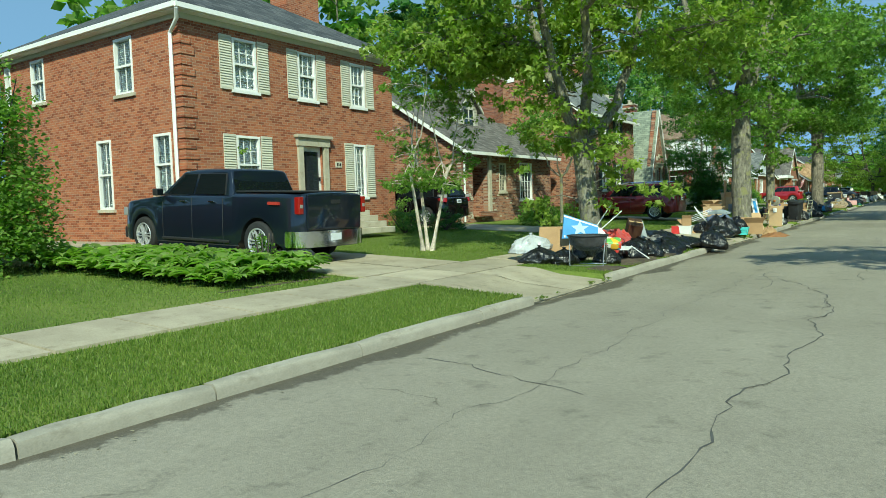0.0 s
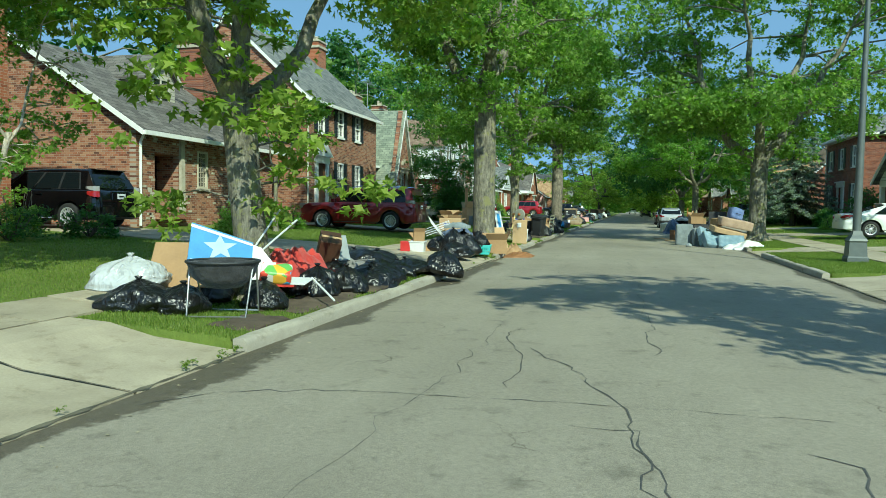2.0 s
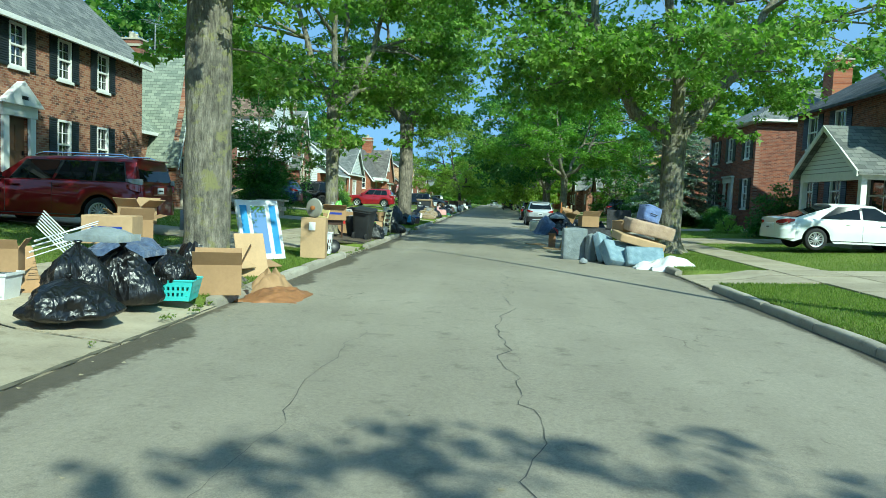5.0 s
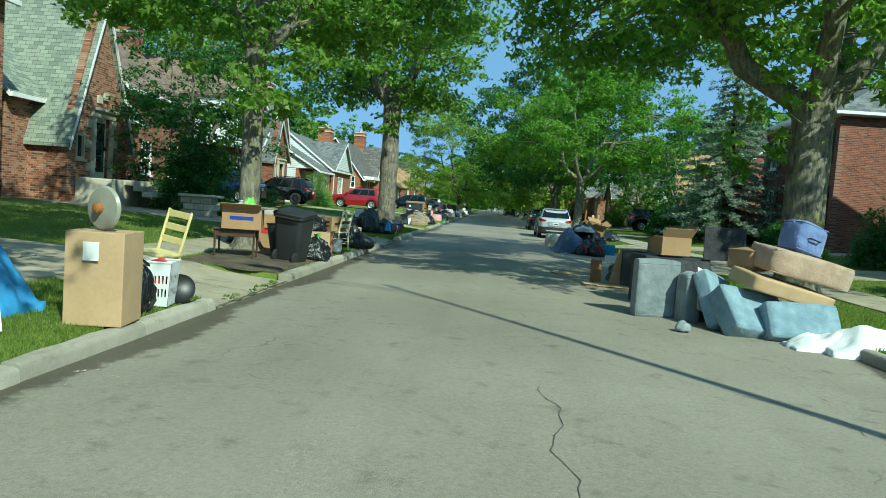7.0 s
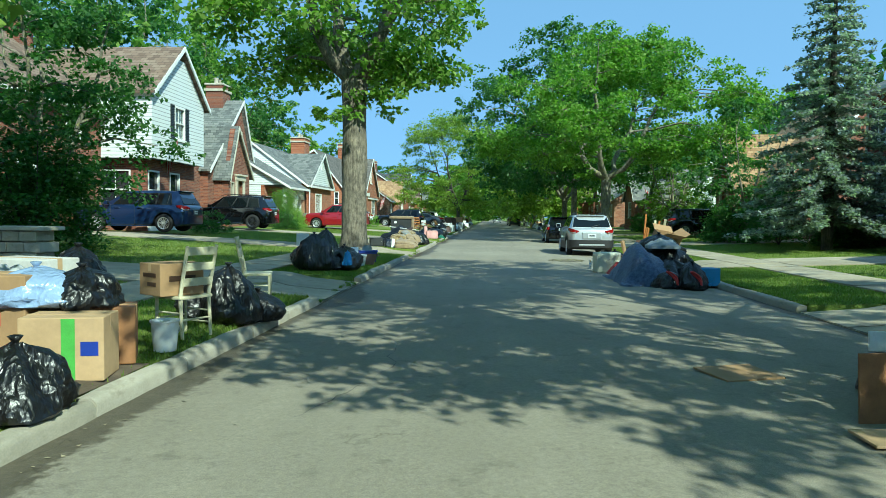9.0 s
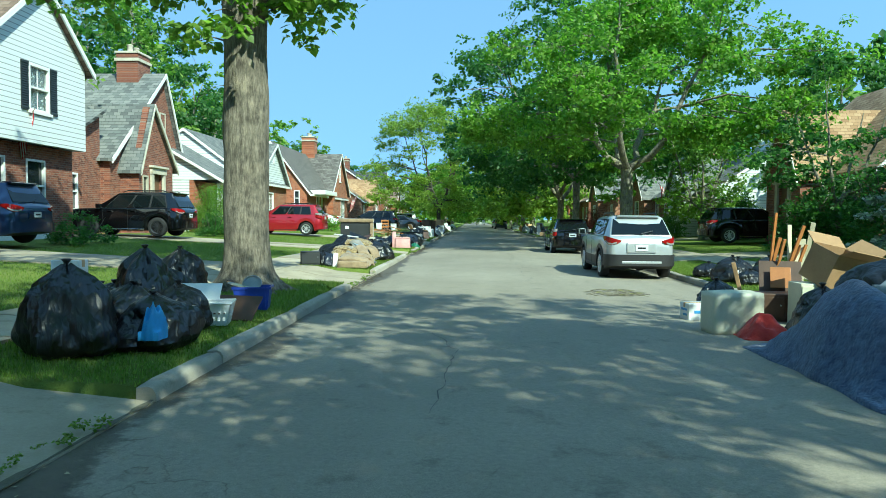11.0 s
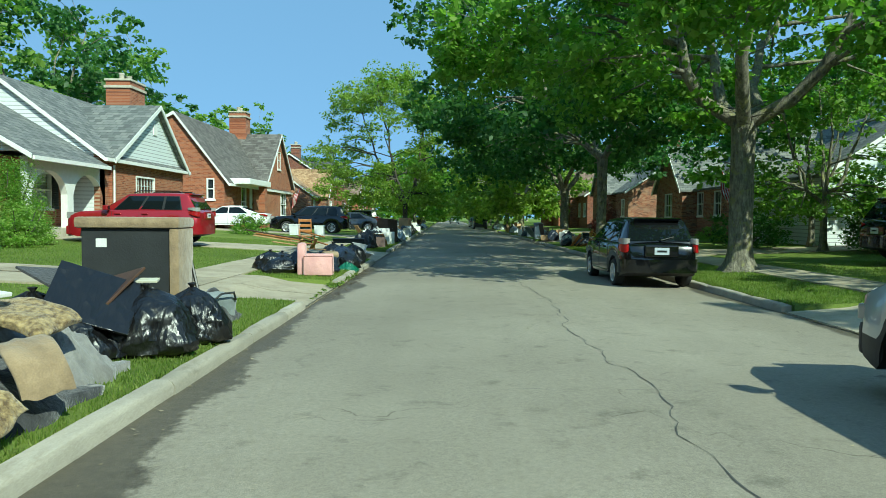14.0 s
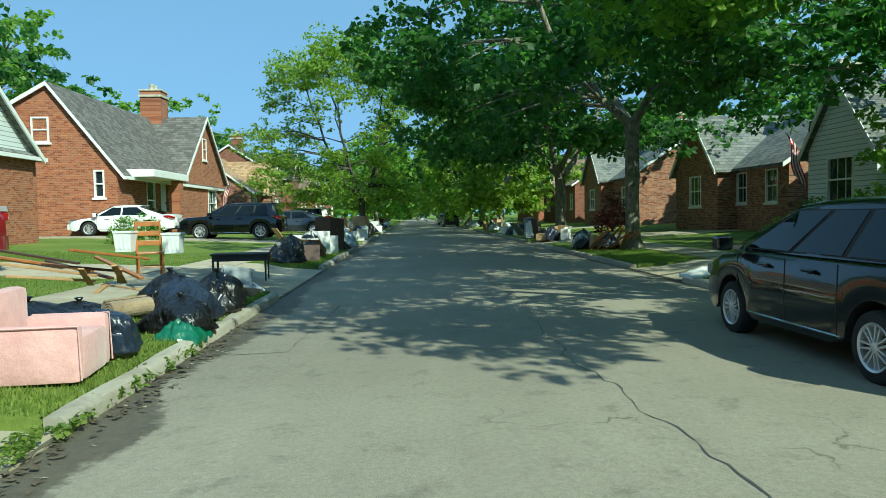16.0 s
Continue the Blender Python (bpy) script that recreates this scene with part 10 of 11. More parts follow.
carton(-4.4, 42.5, 0.5, 0.42, 0.34, 55, z=gz(-4.4) + 0.45, mat=CARD, label="cardboard carton with a dark printed mark on a chair", bars=WOOD_D)
bk = thing("bucket", pose(-4.12, 41.75, gz(-4.12)), "white plastic bucket standing on grass", "bucket")
part("pail", MB().lathe([(0.105, 0), (0.13, 0.28), (0.14, 0.285), (0.14, 0.3), (0.125, 0.3), (0.1, 0.015)], 18), WHITEPL, bk, smooth=45)
part("bail", MB().tube([(0.135 * math.cos(a), 0.135 * math.sin(a), 0.24 - 0.1 * math.sin(a * 1)) for a in np.linspace(0.1, math.pi - 0.1, 9)], 0.005, 5), STEEL, bk)
bag(-4.2, 43.6, 0.7, 0.72, seed=7)
bag(-3.95, 43.95, 0.6, 0.45, seed=1, z=0.13)
bag(-4.6, 43.9, 0.7, 0.6, seed=0)
ladder_chair(-4.45, 45.4, -75, CREAMWOOD, "cream painted ladder-back chair beside the bags")

# -- bags round the fourth tree, and the tubs beside it
for i, (x, y, w, h) in enumerate(((-5.7, 53.0, 0.8, 0.6), (-5.1, 52.6, 0.85, 0.65), (-5.3, 53.3, 0.8, 1.0), (-4.75, 53.0, 0.7, 0.55), (-6.0, 53.9, 0.7, 0.5), (-4.55, 51.9, 0.85, 0.7), (-5.3, 51.8, 0.9, 0.75), (-5.1, 51.3, 0.75, 0.95), (-5.7, 54.6, 0.8, 0.6), (-6.3, 54.9, 0.7, 0.5))):
    bag(x, y, w, h, seed=i + 31)
bag(-6.1, 56.2, 0.75, 0.95, seed=4)
heap_sheet("blue_ribbon", -4.35, 51.5, 0.2, 0.3, 0.3, BLUEBR, "bright blue plastic strip hanging from a bag", "strip", 4, z=gz(-4.3) + 0.2)
basket(-4.55, 53.35, 0.62, 0.45, 0.27, WHITEPL, "white slotted laundry basket holding panels", 12)
board(-4.75, 53.45, 0.55, 0.5, 10, -52, WHITEPL, "white panel standing in a basket", z=gz(-4.7) + 0.14, name="shelf_board")
board(-4.45, 53.75, 0.7, 0.42, -12, -48, WOOD_D, "dark brown wooden panel leaning", name="wooden_board")
tote(-4.45, 54.85, 0.52, 0.38, 0.33, BLUEPL, "blue plastic tote full of picture frames", 10)
for i in range(4):
    board(-4.56 + 0.05 * i, 54.78 + 0.04 * i, 0.1 + 0.04 * i, 0.36, 60 + 14 * i, -58 - 6 * i, (WOOD_D, WOOD, GREYPL, CREAMWOOD)[i], "old frame piece lying across a tote", z=gz(-4.5) + 0.22 + 0.02 * i, name="wooden_board")
solo("pan", MB().tube([(0.13 * math.cos(a * 0.3307), 0.13 * math.sin(a * 0.3307), 0.05) for a in range(20)], 0.012, 5).prism([(0.126 * math.cos(a * 0.3307), 0.126 * math.sin(a * 0.3307)) for a in range(19)], "z", 0.0, 0.035), GREYPL, "pale grey round pan tipped up in a tote", "pan", pose(-4.5, 54.98, gz(-4.5) + 0.33, 48, 0, 10), smooth=40)
carton(-5.6, 52.2, 0.3, 0.2, 0.3, 0, z=gz(-5.6) + 0.5, mat=WHITEPL, label="white plastic canister in the pile", name="canister", group="")

# -- carpet and cabinet pile


def pad(x, y, w, d, t, turn, mat, label, z, tip=(0, 0), bend=0.0, curl=0.0, seed=0, name="underlay_pad", category="carpet", crease=1.0):
    """A soaked slab of foam or carpet: rounded edges, creased faces, bent along its length and curled at one end."""
    bm = bmesh.new()
    bmesh.ops.create_cube(bm, size=2.0)
    bmesh.ops.subdivide_edges(bm, edges=bm.edges[:], cuts=13, use_grid_fill=True)
    sd = Vector((seed * 3.1, seed * 1.7, 2.0))
    for v in bm.verts:
        p = v.co.copy()
        k = max(abs(p.x), abs(p.y)) ** 9
        zz = p.z * t / 2 * (1 - 0.42 * k)
        fold = 1 - 2 * abs(noise.noise(Vector((p.x * 1.5 + p.y * 0.8, p.y * 1.1 - p.x * 0.5, 0)) + sd))
        zz += crease * (0.10 * t * fold + 0.16 * t * noise.noise(Vector((p.x * 2.3, p.y * 2.3, p.z)) + sd))
        hem = 1 + 0.10 * crease * noise.noise(Vector((p.x * 1.4, p.y * 1.4, 5)) + sd) - 0.05 * abs(p.z) ** 4
        u = p.x * w / 2 * hem
        th = bend * u / w + curl * max(0.0, p.x) ** 3
        if abs(bend) > 0.01:
            r = w / bend
            cx, cz = r * math.sin(bend * u / w), r * (math.cos(bend * u / w) - 1)
        else:
            cx, cz = u, 0.0
        cz -= curl * max(0.0, p.x) ** 3 * w * 0.22
        v.co = Vector((cx + zz * math.sin(th), p.y * d / 2 * hem + 0.05 * d * crease * noise.noise(Vector((p.x * 1.2, 0, 9)) + sd), cz + zz * math.cos(th) + t / 2))
    return solo(name, MB().bm(bm), mat, label, category, pose(x, y, z, tip[0], tip[1], turn), smooth=True)


heap_sheet("underlay", -4.8, 64.75, 1.3, 1.7, 0.42, DARKCLOTH, "dark soaked carpet heaped on grass", "carpet", 31, folds=9)
heap_sheet("grey_carpet", -4.85, 65.8, 1.1, 1.2, 0.55, GREYCARPET, "grey carpet folded in a heap", "carpet", 33, folds=10)
cushion(-4.47, 63.45, 0.82, 0.55, 0.18, 4, TANCLOTH, "tan upholstered cushion flat on the ground", group="soaked cushions")
zb = gz(-4.5)
for x, y, w, d, t, tn, m, zz, tip, bend, curl, sd in (
        (-4.42, 63.62, 0.84, 0.6, 0.15, -4, TANCLOTH, 0.17, (12, 6), 0.4, 0.5, 1),
        (-4.14, 63.72, 0.34, 0.3, 0.09, 75, TANCLOTH, 0.14, (4, 36), 1.0, 0.0, 2),
        (-4.3, 64.15, 0.42, 0.4, 0.07, 38, TANCLOTH, 0.40, (36, 18), 1.1, 0.5, 3),
        (-4.78, 64.1, 0.66, 0.36, 0.15, -10, SPOTCLOTH, 0.38, (10, 8), 0.8, 0.0, 4),
        (-5.05, 63.85, 0.5, 0.42, 0.06, -24, SPOTCLOTH, 0.29, (40, -10), 1.1, 0.6, 5),
        (-4.8, 64.75, 0.6, 0.36, 0.12, 8, SPOTCLOTH, 0.55, (16, -3), 0.7, 0.0, 6),
        (-4.2, 64.75, 0.6, 0.34, 0.05, -32, TANCLOTH, 0.46, (6, 18), 1.9, 0.6, 7),
        (-4.17, 64.25, 0.34, 0.34, 0.07, 14, SPOTCLOTH, 0.2, (30, 34), 1.0, 0.0, 8),
        (-4.5, 64.5, 0.36, 0.4, 0.05, 42, GREYCARPET, 0.54, (42, -12), 0.9, 0.0, 9),
        (-4.6, 65.3, 0.7, 0.45, 0.1, -10, SPOTCLOTH, 0.58, (8, 6), 0.8, 0.0, 10),
        (-4.62, 64.0, 0.3, 0.3, 0.05, 20, GREYCARPET, 0.42, (34, 14), 1.2, 0.0, 13)):
    pad(x, y, w, d, t, tn, m, {"tan_cushion_cloth": "tan soaked foam pad slumped on the heap", "grey_carpet": "grey-blue carpet piece crumpled on the heap"}.get(m.name, "mottled brown carpet underlay slumped and folded"), zb + zz, tip, bend, curl, sd, crease=1.5)
pad(-5.2, 64.3, 1.0, 0.6, 0.03, 0, BAG, "black tarpaulin sheet draped over the heap", zb + 0.4, (48, -34), 0.4, 0.0, 11, "tarpaulin", "tarpaulin", 4.0)
pad(-5.5, 64.2, 0.6, 0.5, 0.03, 10, BAG, "black tarpaulin edge hanging to the ground", zb + 0.16, (42, -30), 0.6, 0.0, 12, "tarpaulin", "tarpaulin", 4.0)
board(-4.62, 65.2, 0.12, 0.75, 80, -84, LABELW, "pale blue-white trim board laid on the carpet", z=zb + 0.78, name="trim_board", category="board", thick=0.03)
board(-4.38, 64.35, 0.1, 0.34, 62, -70, BLUECLOTH, "pale blue strip of board in the heap", z=zb + 0.52, name="trim_board", category="board", thick=0.02)
board(-5.45, 64.9, 0.07, 0.5, -48, -62, LABELW, "narrow white trim piece on the tarpaulin", z=zb + 0.42, name="trim_board", category="board", thick=0.02)
cabinet(-5.68, 63.65, 0.5, 0.45, 0.36, 16, BLACKPL, "black low cabinet on its base", doors=1)
bag(-5.35, 63.75, 0.55, 0.42, seed=6)
bag(-5.12, 63.6, 0.42, 0.38, seed=3, mat=BAG_NAVY, label="navy plastic sack beside the cushions")
board(-4.93, 63.3, 0.13, 0.38, 24, -16, LABELW, "white panel standing on edge", name="shelf_board", roll=8)
bag(-4.5, 67.2, 0.95, 0.75, seed=5)
bag(-4.9, 67.0, 0.8, 0.65, seed=8)
bag(-4.3, 67.9, 0.7, 0.6, seed=3)
for x, y, w, l, tn, ln, rl, m, zz, lb in ((-4.75, 66.5, 0.75, 0.7, 25, -52, 20, BAG, 0.36, "black film-wrapped panel tipped over bags"), (-4.95, 66.9, 0.6, 0.6, -25, -58, -14, WOOD_D, 0.42, "dark red-brown shelf panel on the heap"),
                                (-4.95, 67.0, 0.55, 0.7, 70, -70, 6, DARKCLOTH, 0.55, "black flat panel lying on bags"), (-4.6, 67.2, 0.4, 0.12, 8, -80, 0, CREAMLAM, 0.68, "pale shelf board across the heap")):
    board(x, y, w, l, tn, ln, m, lb, z=gz(x) + zz, name="wooden_board", thick=0.025, roll=rl)
bag(-5.5, 67.0, 0.9, 0.62, seed=2)
bag(-5.0, 66.6, 0.8, 0.5, seed=7)
cb = cabinet(-5.3, 68.75, 0.98, 0.6, 1.14, 6, BLACKPL, "black cabinet with a thick beige top and side", doors=0, top=None)
part("beige_top", MB().box(-0.56, -0.36, 1.14, 0.62, 0.36, 1.27, c=0.045), TANCLOTH, cb, smooth=50)
part("beige_post", MB().box(0.495, -0.34, 0.0, 0.61, 0.34, 1.14, c=0.03), TANCLOTH, cb, smooth=50)
part("label", MB().box(-0.33, -0.304, 0.92, -0.21, -0.3, 1.02), LABELW, cb)
gb = cushion(-4.5, 69.15, 0.5, 0.28, 0.34, 60, GREYCLOTH, "grey sports bag with black straps", name="sports_bag", category="bag", tip=(12, 0))
part("strap", MB().tube([(-0.2, -0.15, 0.3), (-0.1, -0.2, 0.42), (0.1, -0.2, 0.42), (0.2, -0.15, 0.3)], 0.014, 5), BLACKPL, gb)
for i in range(3):
    solo("pole", MB().tube([(0, 0, 0), (-0.3 - 0.1 * i, 0.25, 0.95)], 0.02, 6), (METAL_D, BLACKPL, METAL_D)[i], "black metal pole leaning in the pile", "pole", pose(-4.5 - 0.12 * i, 68.9, gz(-4.5)))
heap_sheet("black_cloth", -4.6, 69.2, 0.7, 0.8, 0.4, DARKCLOTH, "black cloth and straps on the grass", "cloth", 38)

# -- pile with the pink seat
def pink_seat(x, y, turn):
    t = thing("child_armchair", pose(x, y, gz(x), 0, 0, turn), "small pink child's armchair with plain cover", "armchair")
    for nm, b in (("seat", (-0.3, -0.32, 0.0, 0.38, 0.32, 0.36)), ("backrest", (-0.42, -0.32, 0.0, -0.24, 0.32, 0.72)), ("arm", (-0.28, -0.42, 0.0, 0.38, -0.3, 0.46)), ("arm", (-0.28, 0.3, 0.0, 0.38, 0.42, 0.46))):
        part(nm, MB().box(*b, c=0.055), PINK, t, smooth=50)
    for s in (-1, 1):
        part("piping", MB().tube([(-0.26, s * 0.425, 0.45), (0.37, s * 0.425, 0.45), (0.385, s * 0.425, 0.03)], 0.008, 5), PINK, t)


pink_seat(-4.5, 76.35, 8)
for i, (x, y, w, h) in enumerate(((-5.3, 76.4, 0.85, 0.45), (-5.7, 76.9, 0.8, 0.5), (-5.0, 77.0, 0.9, 0.55), (-5.6, 77.7, 0.9, 0.5), (-5.1, 78.2, 0.8, 0.5), (-4.15, 78.6, 0.7, 0.5))):
    bag(x, y, w, h, seed=i + 41)
bag(-4.55, 77.2, 1.0, 0.5, mat=BAG_NAVY, seed=6, label="navy cloth sack full of clothes")
bag(-4.35, 79.3, 0.9, 0.62, mat=BAG_NAVY, seed=2, label="navy plastic bag, shiny and creased")
bag(-4.7, 79.9, 0.8, 0.7, seed=1)
bag(-4.2, 80.3, 0.7, 0.72, seed=4)
roll(-4.45, 77.9, 0.5, 0.11, 60, TANCLOTH, "tan carpet roll with open end", z=gz(-4.4) + 0.25)
heap_sheet("green_bag", -4.05, 78.3, 0.5, 0.6, 0.2, BAG_GREEN, "green plastic bag spilling over the kerb", "bag", 41, z=0.12, folds=13)
for i in range(9):
    rr_ = random.Random(60 + i)
    board(-5.2 + rr_.uniform(-0.6, 0.6), 79.2 + rr_.uniform(-0.5, 0.6), 0.06, rr_.uniform(0.9, 1.5), rr_.uniform(0, 180), -82, (WOOD, WOOD_D, WOOD_O)[i % 3], "broken strip of wood on the heap", z=gz(-5.2) + 0.5 + 0.03 * i, name="plank", category="plank", thick=0.03)
planks(-5.4, 79.6, 5, 0.9, 30, WOOD, "pale broken furniture plank", 71, z=gz(-5.4) + 0.42, lean=7)
for i, (x, y, tn) in enumerate(((-5.95, 82.6, 205),)):
    ladder_chair(x, y, tn, (WOOD_O, CREAMWOOD)[i], "varnished wooden chair standing in the pile" if i == 0 else "cream chair turned away in the pile", z=gz(-6) + 0.2)
tote(-6.35, 82.6, 0.3, 0.3, 0.35, WHITEPL, "white plastic tub on a chair", z=gz(-6) + 0.66)
tote(-5.55, 82.6, 0.3, 0.3, 0.35, WHITEPL, "white plastic tub at the kerb", z=gz(-6) + 0.62)
st_ = thing("plastic_chair", pose(-4.3, 81.3, gz(-4.3) + 0.2, 70, 10, 30), "grey-white folding chair tipped on its side", "chair")
part("seat", MB().box(-0.22, -0.22, 0.4, 0.22, 0.22, 0.44, c=0.015), GREYPL, st_)
part("backrest", MB().box(-0.22, -0.24, 0.5, 0.22, -0.2, 0.9, c=0.015), GREYPL, st_)
for s in (-1, 1):
    part("leg_frame", MB().tube([(s * 0.23, -0.25, 0.92), (s * 0.23, 0.2, 0.0)], 0.014, 6), WHITEMET, st_)
    part("leg_frame", MB().tube([(s * 0.23, 0.2, 0.46), (s * 0.23, -0.25, 0.0)], 0.014, 6), WHITEMET, st_)
table(-4.9, 84.6, 1.1, 0.6, 0.55, BLACKPL, "black low table beside the driveway", 5)

# -- fifth pile and farther ones
def far_pile(x, y, n, seed, span=2.2, pale=False):
    rr_ = random.Random(seed)
    for i in range(n):
        px, py = x + rr_.uniform(-0.6, 0.6), y + rr_.uniform(-span, span)
        k = rr_.random()
        if k < (0.3 if pale else 0.62):
            bag(px, py, rr_.uniform(0.6, 0.95), rr_.uniform(0.45, 0.85), seed=rr_.randrange(9), mat=(None, None, None, BAG_NAVY, BAG_CLEAR)[rr_.randrange(5)])
        elif k < 0.82:
            carton(px, py, rr_.uniform(0.35, 0.7), rr_.uniform(0.3, 0.5), rr_.uniform(0.3, 0.8), rr_.uniform(0, 90), mat=(CARD, CARD2, WHITEPL, LABELW)[rr_.randrange(4)], flaps=rr_.choice((0, 0, 2)))
        else:
            board(px, py, rr_.uniform(0.3, 0.8), rr_.uniform(0.5, 1.2), rr_.uniform(0, 180), -rr_.uniform(10, 50), (WOOD, WHITEPL, GREYPL, WOOD_D)[rr_.randrange(4)], "loose board standing in a rubbish pile")


far_pile(-4.8, 92.0, 16, 1)
carton(-4.3, 95.0, 0.45, 0.4, 0.6, 10, mat=WHITEPL, label="white plastic bin at the kerb", name="white_bin", group="")
cabinet(-4.6, 97.0, 1.2, 0.6, 1.2, 70, WOOD_D, "dark brown wardrobe standing at the kerb", tip=(0, 4))
far_pile(-4.8, 97.5, 10, 2)
far_pile(-4.8, 107, 12, 3, 3, pale=True)
far_pile(-4.7, 116, 12, 4, 3, pale=True)
cabinet(-4.5, 112, 1.1, 0.7, 1.25, 80, WOOD, "tan sofa stood on end at the kerb", name="furniture_block")
far_pile(-4.8, 128, 14, 5, 4)
far_pile(-4.8, 145, 14, 6, 5)
far_pile(5.0, 94.8, 8, 7, 1.2)
planks(4.9, 93.6, 12, 1.2, 20, WOOD_O, "reddish broken plank in a heap", 8, lean=30, spread=1.6)
far_pile(5.0, 104, 12, 9, 2.5, pale=True)
bin_can(4.6, 106.5, 0.6, 1.0, "grey wheeled refuse can at the kerb", 0, (0, 0), GREYPL)
far_pile(4.9, 112, 16, 10, 3, pale=True)
far_pile(4.9, 124, 16, 11, 4, pale=True)
far_pile(4.9, 142, 14, 12, 5)
heap_sheet("flat_debris", 4.3, 84.0, 0.8, 0.7, 0.15, LABELW, "white flattened panel at the kerb", "debris", 51)

# -- east: furniture in the road
RZ = 0.02
cushion(1.95, 35.95, 0.66, 0.2, 0.86, 12, GREYCLOTH, "grey sofa back panel standing on end", z=RZ, name="back_cushion", soft=0.3)
cushion(2.38, 35.75, 0.24, 0.3, 0.7, 14, GREYCLOTH, "dark grey sofa arm cushion standing", z=RZ, name="arm_cushion", soft=0.8)
cushion(2.78, 35.2, 0.62, 0.22, 0.86, 38, BLUECLOTH, "faded blue sofa panel leaning on its edge", z=RZ, tip=(-34, 18), soft=0.25)
cushion(3.12, 34.85, 0.98, 0.3, 0.72, 22, BLUECLOTH, "faded blue sofa seat tipped forward", z=RZ, tip=(-46, 8), soft=0.25)
cushion(3.6, 34.75, 0.95, 0.3, 0.5, 5, BLUECLOTH, "faded blue sofa arm with hollow frame", z=RZ, tip=(-30, 0), soft=0.3)
board(2.6, 35.55, 0.34, 0.7, 20, -30, LABELW, "white torn sheet between the sofa parts", z=0.2, name="torn_sheet", category="sheet", thick=0.012, roll=20)
cushion(3.5, 35.4, 1.3, 0.6, 0.2, 18, CARD2, "flattened pale cardboard stack on the sofa parts", z=0.55, tip=(10, 12), soft=0.2, piping=False)
cushion(3.75, 35.5, 1.25, 0.62, 0.34, 12, PINKTAN, "pink tan sofa cushion stacked on top", z=0.8, tip=(6, 11), soft=0.45)
cushion(3.2, 35.75, 0.45, 0.45, 0.3, 30, CARD, "brown rolled cushion end", z=0.85)
sk = cushion(3.75, 35.5, 0.52, 0.36, 0.42, 25, SUITBLUE, "blue soft suitcase lying on cushions", z=1.15, tip=(0, 14), name="suitcase", category="suitcase")
part("handle", MB().tube([(-0.1, -0.19, 0.2), (-0.08, -0.23, 0.2), (0.08, -0.23, 0.2), (0.1, -0.19, 0.2)], 0.012, 5), BLACKPL, sk)
heap_sheet("white_sheet", 4.2, 34.3, 1.2, 0.8, 0.28, LABELW, "white cloth and foam lying on the verge edge", "sheet", 61, z=0.05)
heap_sheet("white_sheet", 3.7, 34.35, 0.9, 0.5, 0.2, LABELW, "white film trailing on the road", "sheet", 62, z=RZ)
solo("round_stone", MB().bm(dome_bm(0.2, 0.16, 0.09, 4)), GREYPL, "grey round lump on the asphalt", "stone", pose(2.05, 34.7, 0.09), smooth=True)
cabinet(2.55, 37.6, 1.1, 0.7, 0.85, 8, BLACKPL, "dark desk carcass with open front", z=RZ, doors=2, name="desk")
carton(2.5, 37.4, 0.5, 0.4, 0.3, 10, z=0.9, mat=CARD, flaps=2, label="open wooden-brown carton on the desk")
board(3.35, 37.3, 0.7, 0.55, 5, -4, DARKCLOTH, "dark flat panel standing on the desk", z=0.87, name="covered_board")
board(2.95, 36.7, 0.8, 0.95, 25, -30, DARKCLOTH, "dark slanted panel leaning", z=RZ, name="covered_board")
board(2.35, 36.85, 0.55, 0.6, -25, -38, GREYPL, "grey metal sheet bent over", z=0.25, name="metal_sheet")
heap_sheet("dark_cloth", 2.7, 36.3, 0.8, 0.8, 0.4, DARKCLOTH, "black cloth between the furniture", "cloth", 66, z=RZ)
board(2.1, 40.12, 0.27, 0.78, -14, -8, WOOD, "pale wooden board leaning on the bureau", z=RZ, name="plank", category="plank", thick=0.04, roll=13)
board(1.75, 40.34, 0.24, 0.52, 10, -4, CARD_WET, "brown board standing on edge", z=RZ, name="wooden_board")
board(1.98, 39.55, 0.62, 0.3, -6, -88, CARD2, "cream board flat on the road", z=RZ + 0.05, name="cream_board")
board(1.62, 39.72, 0.4, 0.32, 4, -88, CARD2, "cream shelf board flat on the road", z=RZ + 0.06, name="shelf_board")
cabinet(2.88, 40.1, 1.3, 0.6, 0.78, -12, BLACKPL, "black wooden bureau lying open", z=RZ, doors=2, name="bureau")
heap_sheet("dark_tarp", 3.2, 40.95, 1.4, 0.9, 0.95, DARKCLOTH, "black cloth and bags over furniture", "cloth", 68, z=RZ)
carton(2.95, 40.05, 0.4, 0.34, 0.3, 8, z=RZ + 0.785, mat=CARD, label="brown carton standing on the bureau")
bag(2.45, 41.2, 0.7, 0.6, z=RZ, seed=4)
bag(2.9, 40.9, 0.8, 0.7, z=RZ, seed=7)
board(2.3, 40.9, 0.6, 0.16, -8, -6, WHITEPL, "white board fallen on the bags", z=0.45, name="shelf_board", thick=0.03)
board(1.4, 41.6, 0.62, 0.5, 20, -88, CARD, "flat cardboard piece on the road", z=0.06, name="cardboard_sheet", category="cardboard")

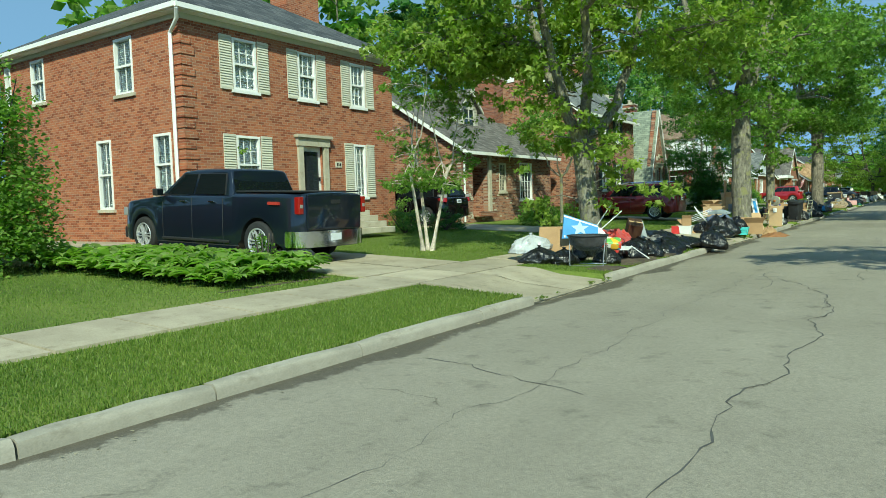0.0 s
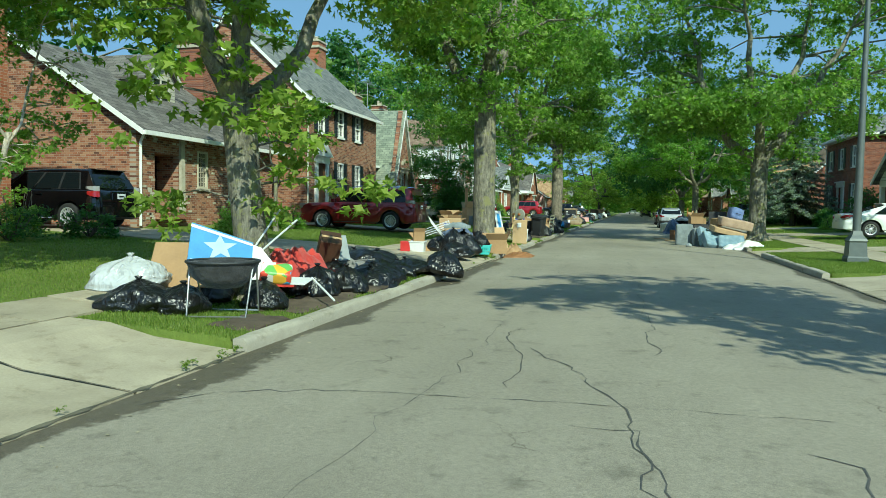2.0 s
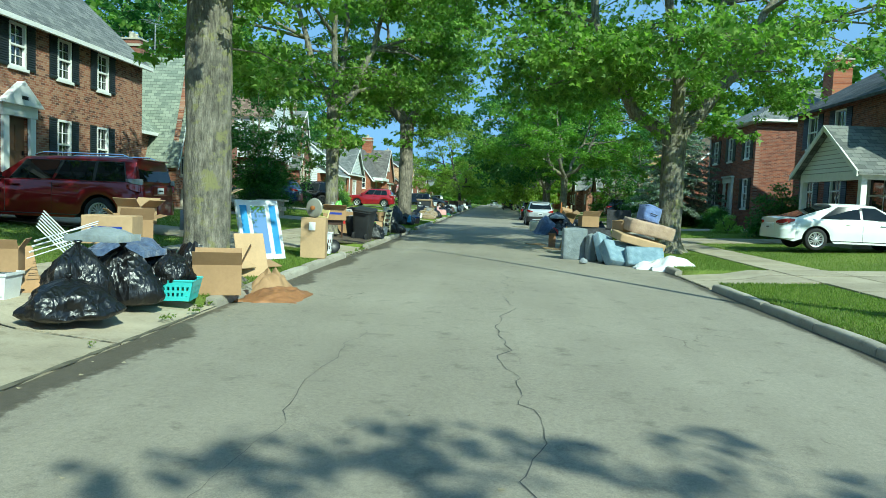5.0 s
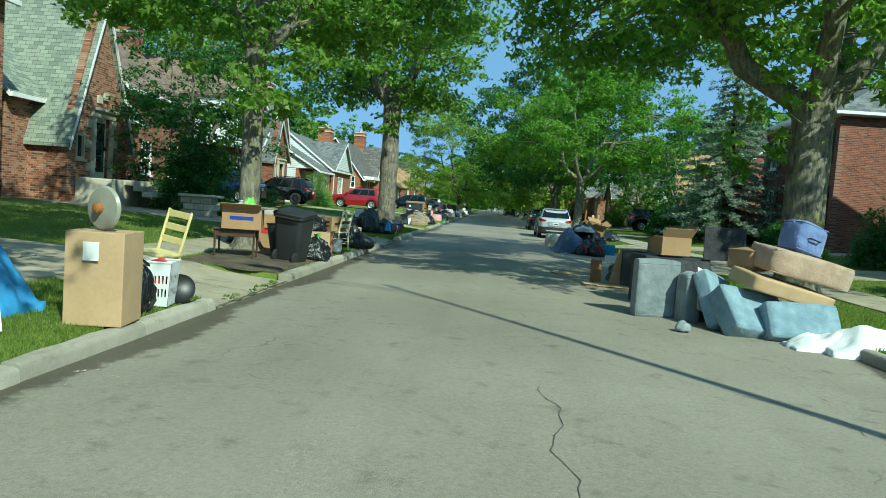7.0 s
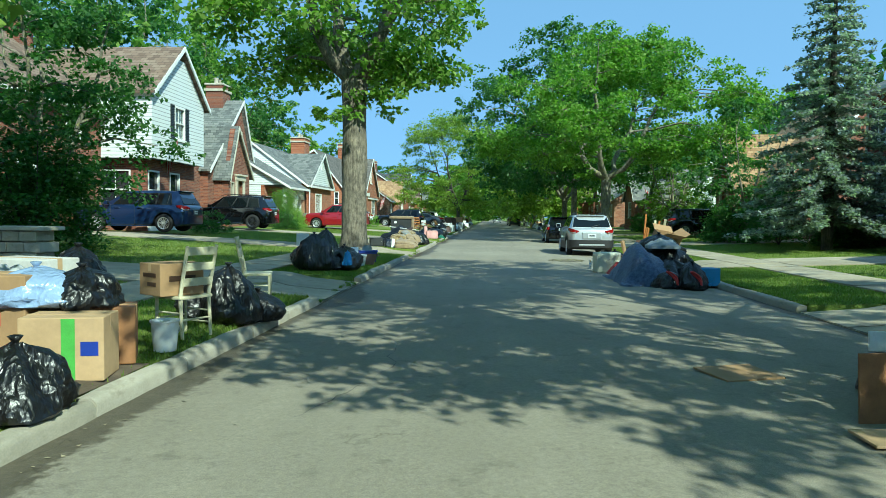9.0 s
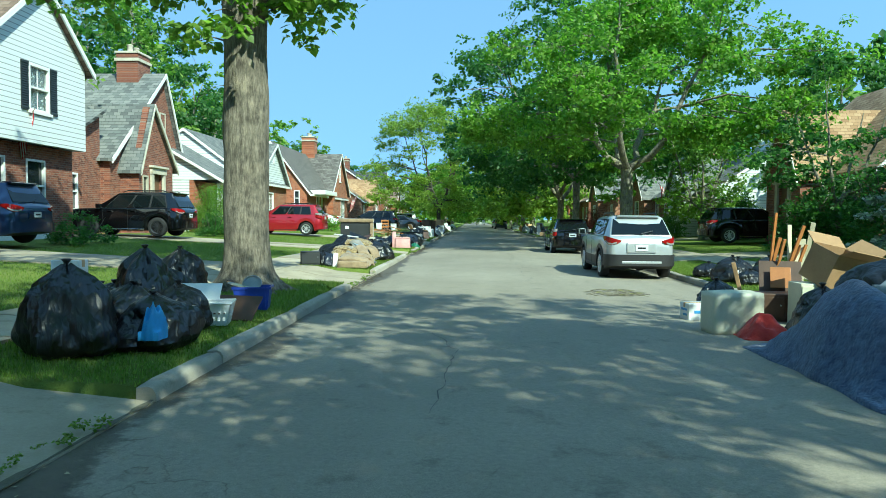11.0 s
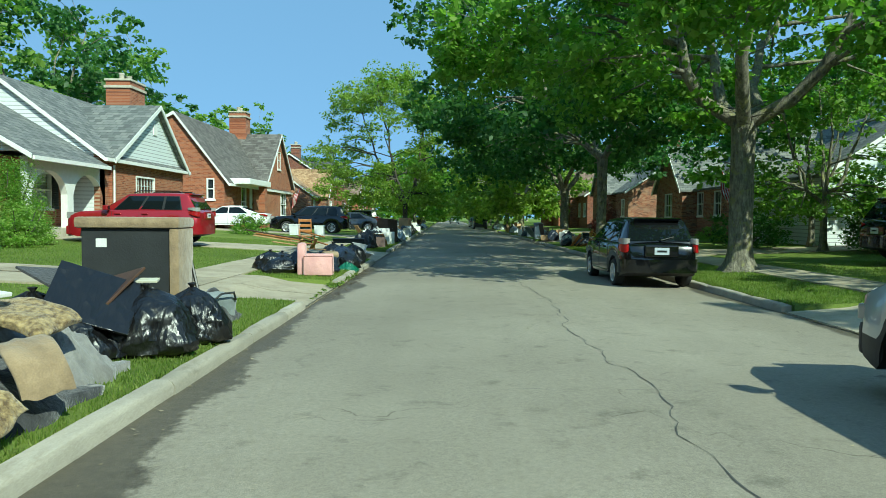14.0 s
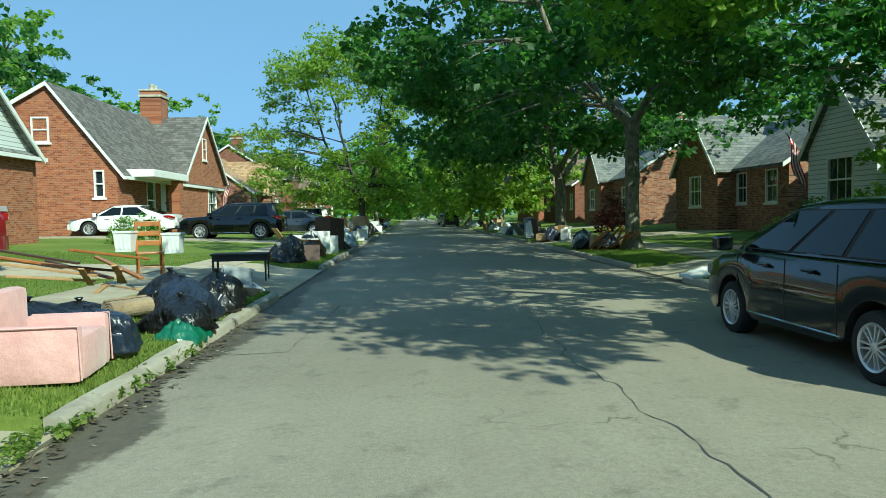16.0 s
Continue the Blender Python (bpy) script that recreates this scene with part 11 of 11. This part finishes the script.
# -- east: quilt pile
heap_sheet("navy_quilt", 2.45, 51.6, 1.25, 2.7, 0.9, NAVYCLOTH, "navy patterned quilt draped over a mattress", "quilt", 71, z=RZ, folds=3.2)
for i, (x, y, w, h, zz) in enumerate(((2.75, 50.2, 0.6, 0.42, RZ), (3.2, 50.1, 0.6, 0.58, RZ), (3.0, 50.9, 0.75, 0.75, RZ), (3.4, 50.9, 0.8, 0.7, RZ), (3.2, 51.7, 0.9, 1.05, RZ), (3.5, 52.4, 0.8, 0.8, RZ), (3.0, 52.2, 0.9, 0.6, 0.55), (3.5, 53.2, 0.8, 0.85, RZ), (3.1, 53.8, 0.8, 0.8, RZ))):
    bag(x, y, w, h, z=zz, seed=i + 51)
heap_sheet("silver_sheet", 2.95, 51.6, 0.7, 0.5, 0.16, GREYPL, "grey silvery bag on the heap", "bag", 73, z=0.85)
for i in range(2):
    solo("rope_loop", MB().tube([(0.12 * math.cos(a * 2.2), 0.05 * math.sin(a * 3), 0.05 + 0.28 * abs(math.sin(a))) for a in np.linspace(0, 3.1, 14)], 0.02, 6), REDPL, "red looped cord on a bag", "cord", pose(2.72 + 0.48 * i, 49.76, 0.08))
carton(3.72, 50.75, 0.42, 0.36, 0.38, 5, z=0.05, mat=BLUEBR, label="bright blue plastic cool box", name="cool_box", group="")
tote(3.45, 50.75, 0.4, 0.32, 0.3, WHITEPL, "white tub beside the cool box", z=0.03)
for i in range(4):
    solo("water_bottle", MB().lathe([(0.032, 0), (0.034, 0.16), (0.014, 0.21), (0.014, 0.23), (0.001, 0.23)], 10), PANE_IN, "clear plastic water bottle on the road", "bottle", pose(3.5 + 0.09 * i, 50.42 + 0.05 * (i % 2), 0.03), "water bottles", smooth=40)
cushion(2.1, 54.1, 0.66, 0.42, 0.55, 6, CREAMLAM, "cream padded cabinet block standing in the road", z=RZ, name="cream_block", category="furniture", piping=False, soft=0.3)
carton(2.05, 55.3, 0.42, 0.3, 0.26, 8, z=RZ, mat=WHITEPL, label="white plastic drawer box with a printed label", name="drawer_box", group="", bars=BLUEBR)
bag(2.75, 56.6, 0.65, 0.6, z=RZ, seed=5)
heap_sheet("red_cushion", 2.35, 53.7, 0.6, 0.5, 0.28, REDCLOTH, "dark red and white printed sack", "sack", 75, z=RZ)
board(3.1, 56.2, 0.36, 0.75, 70, -14, CARD, "brown board standing in the pile", z=0.1, name="wooden_board", thick=0.06)
board(3.55, 56.0, 0.62, 0.6, -15, -22, WOOD_D, "dark picture with an orange print", z=0.3, name="picture", category="picture")
board(3.53, 55.96, 0.3, 0.34, -15, -22, WOOD_O, "orange figure shape of the picture", z=0.45, thick=0.012, name="picture", category="picture")
cabinet(3.3, 55.5, 1.2, 0.5, 0.4, -5, WOOD_D, "dark low cabinet under the boards", z=0.02, doors=2)
carton(3.75, 55.0, 0.6, 0.5, 0.5, 20, z=0.6, mat=CARD, flaps=3, label="open brown carton tilted on the pile", tip=(20, 10))
cabinet(3.5, 55.0, 0.4, 0.4, 0.6, 0, CREAMLAM, "small cream cabinet at the kerb", z=0.02, doors=1)
planks(3.6, 56.6, 6, 1.5, 20, WOOD_O, "orange varnished floor plank standing", 77, z=0.1, lean=74, spread=0.5)
planks(4.1, 56.5, 5, 1.25, 0, CREAMWOOD, "pale slat standing upright in the pile", 78, z=0.15, lean=84, spread=0.4)
for i, (x, y, w, h) in enumerate(((4.5, 60.6, 0.8, 0.5), (4.9, 61.4, 0.75, 0.6), (4.4, 61.9, 0.7, 0.45), (5.2, 60.4, 0.8, 0.5), (5.1, 62.3, 0.7, 0.5), (5.6, 61.4, 0.75, 0.5), (4.6, 59.9, 0.6, 0.4))):
    bag(x, y, w, h, seed=i + 61)
heap_sheet("red_cloth", 4.4, 60.9, 0.4, 0.4, 0.25, REDCLOTH, "red cloth among black bags", "cloth", 81)
rs = random.Random(4)
for i in range(34):
    a = rs.uniform(-0.6, 0.6)
    solo("twig", MB().tube([(0, 0, 0.0), (0.15, 0.03, 0.02), (rs.uniform(0.25, 0.5), rs.uniform(-0.05, 0.08), 0.01)], [0.011, 0.009, 0.005], 5), BARK, "dry fallen twig on the asphalt", "twig", pose(1.2 + rs.uniform(-0.3, 0.5), 58.6 + rs.uniform(-0.5, 0.6), 0.06, 0, 0, math.degrees(a)), "fallen twigs")

# roof antenna
an = thing("roof_antenna", pose(-19.0, 54.5, 8.1), "thin metal roof antenna with crossed rods", "antenna")
part("mast", MB().tube([(0, 0, -1.2), (0, 0, 2.3)], 0.025, 6), STEEL, an)
part("boom", MB().tube([(-0.2, -0.9, 2.3), (0.2, 0.9, 2.25)], 0.018, 6), STEEL, an)
for k_ in range(7):
    f_ = -0.85 + 0.28 * k_
    part("rod", MB().tube([(-0.55 + 0.05 * k_, f_ + 0.12, 2.29), (0.55 - 0.05 * k_, f_ - 0.12, 2.29)], 0.009, 5), STEEL, an)
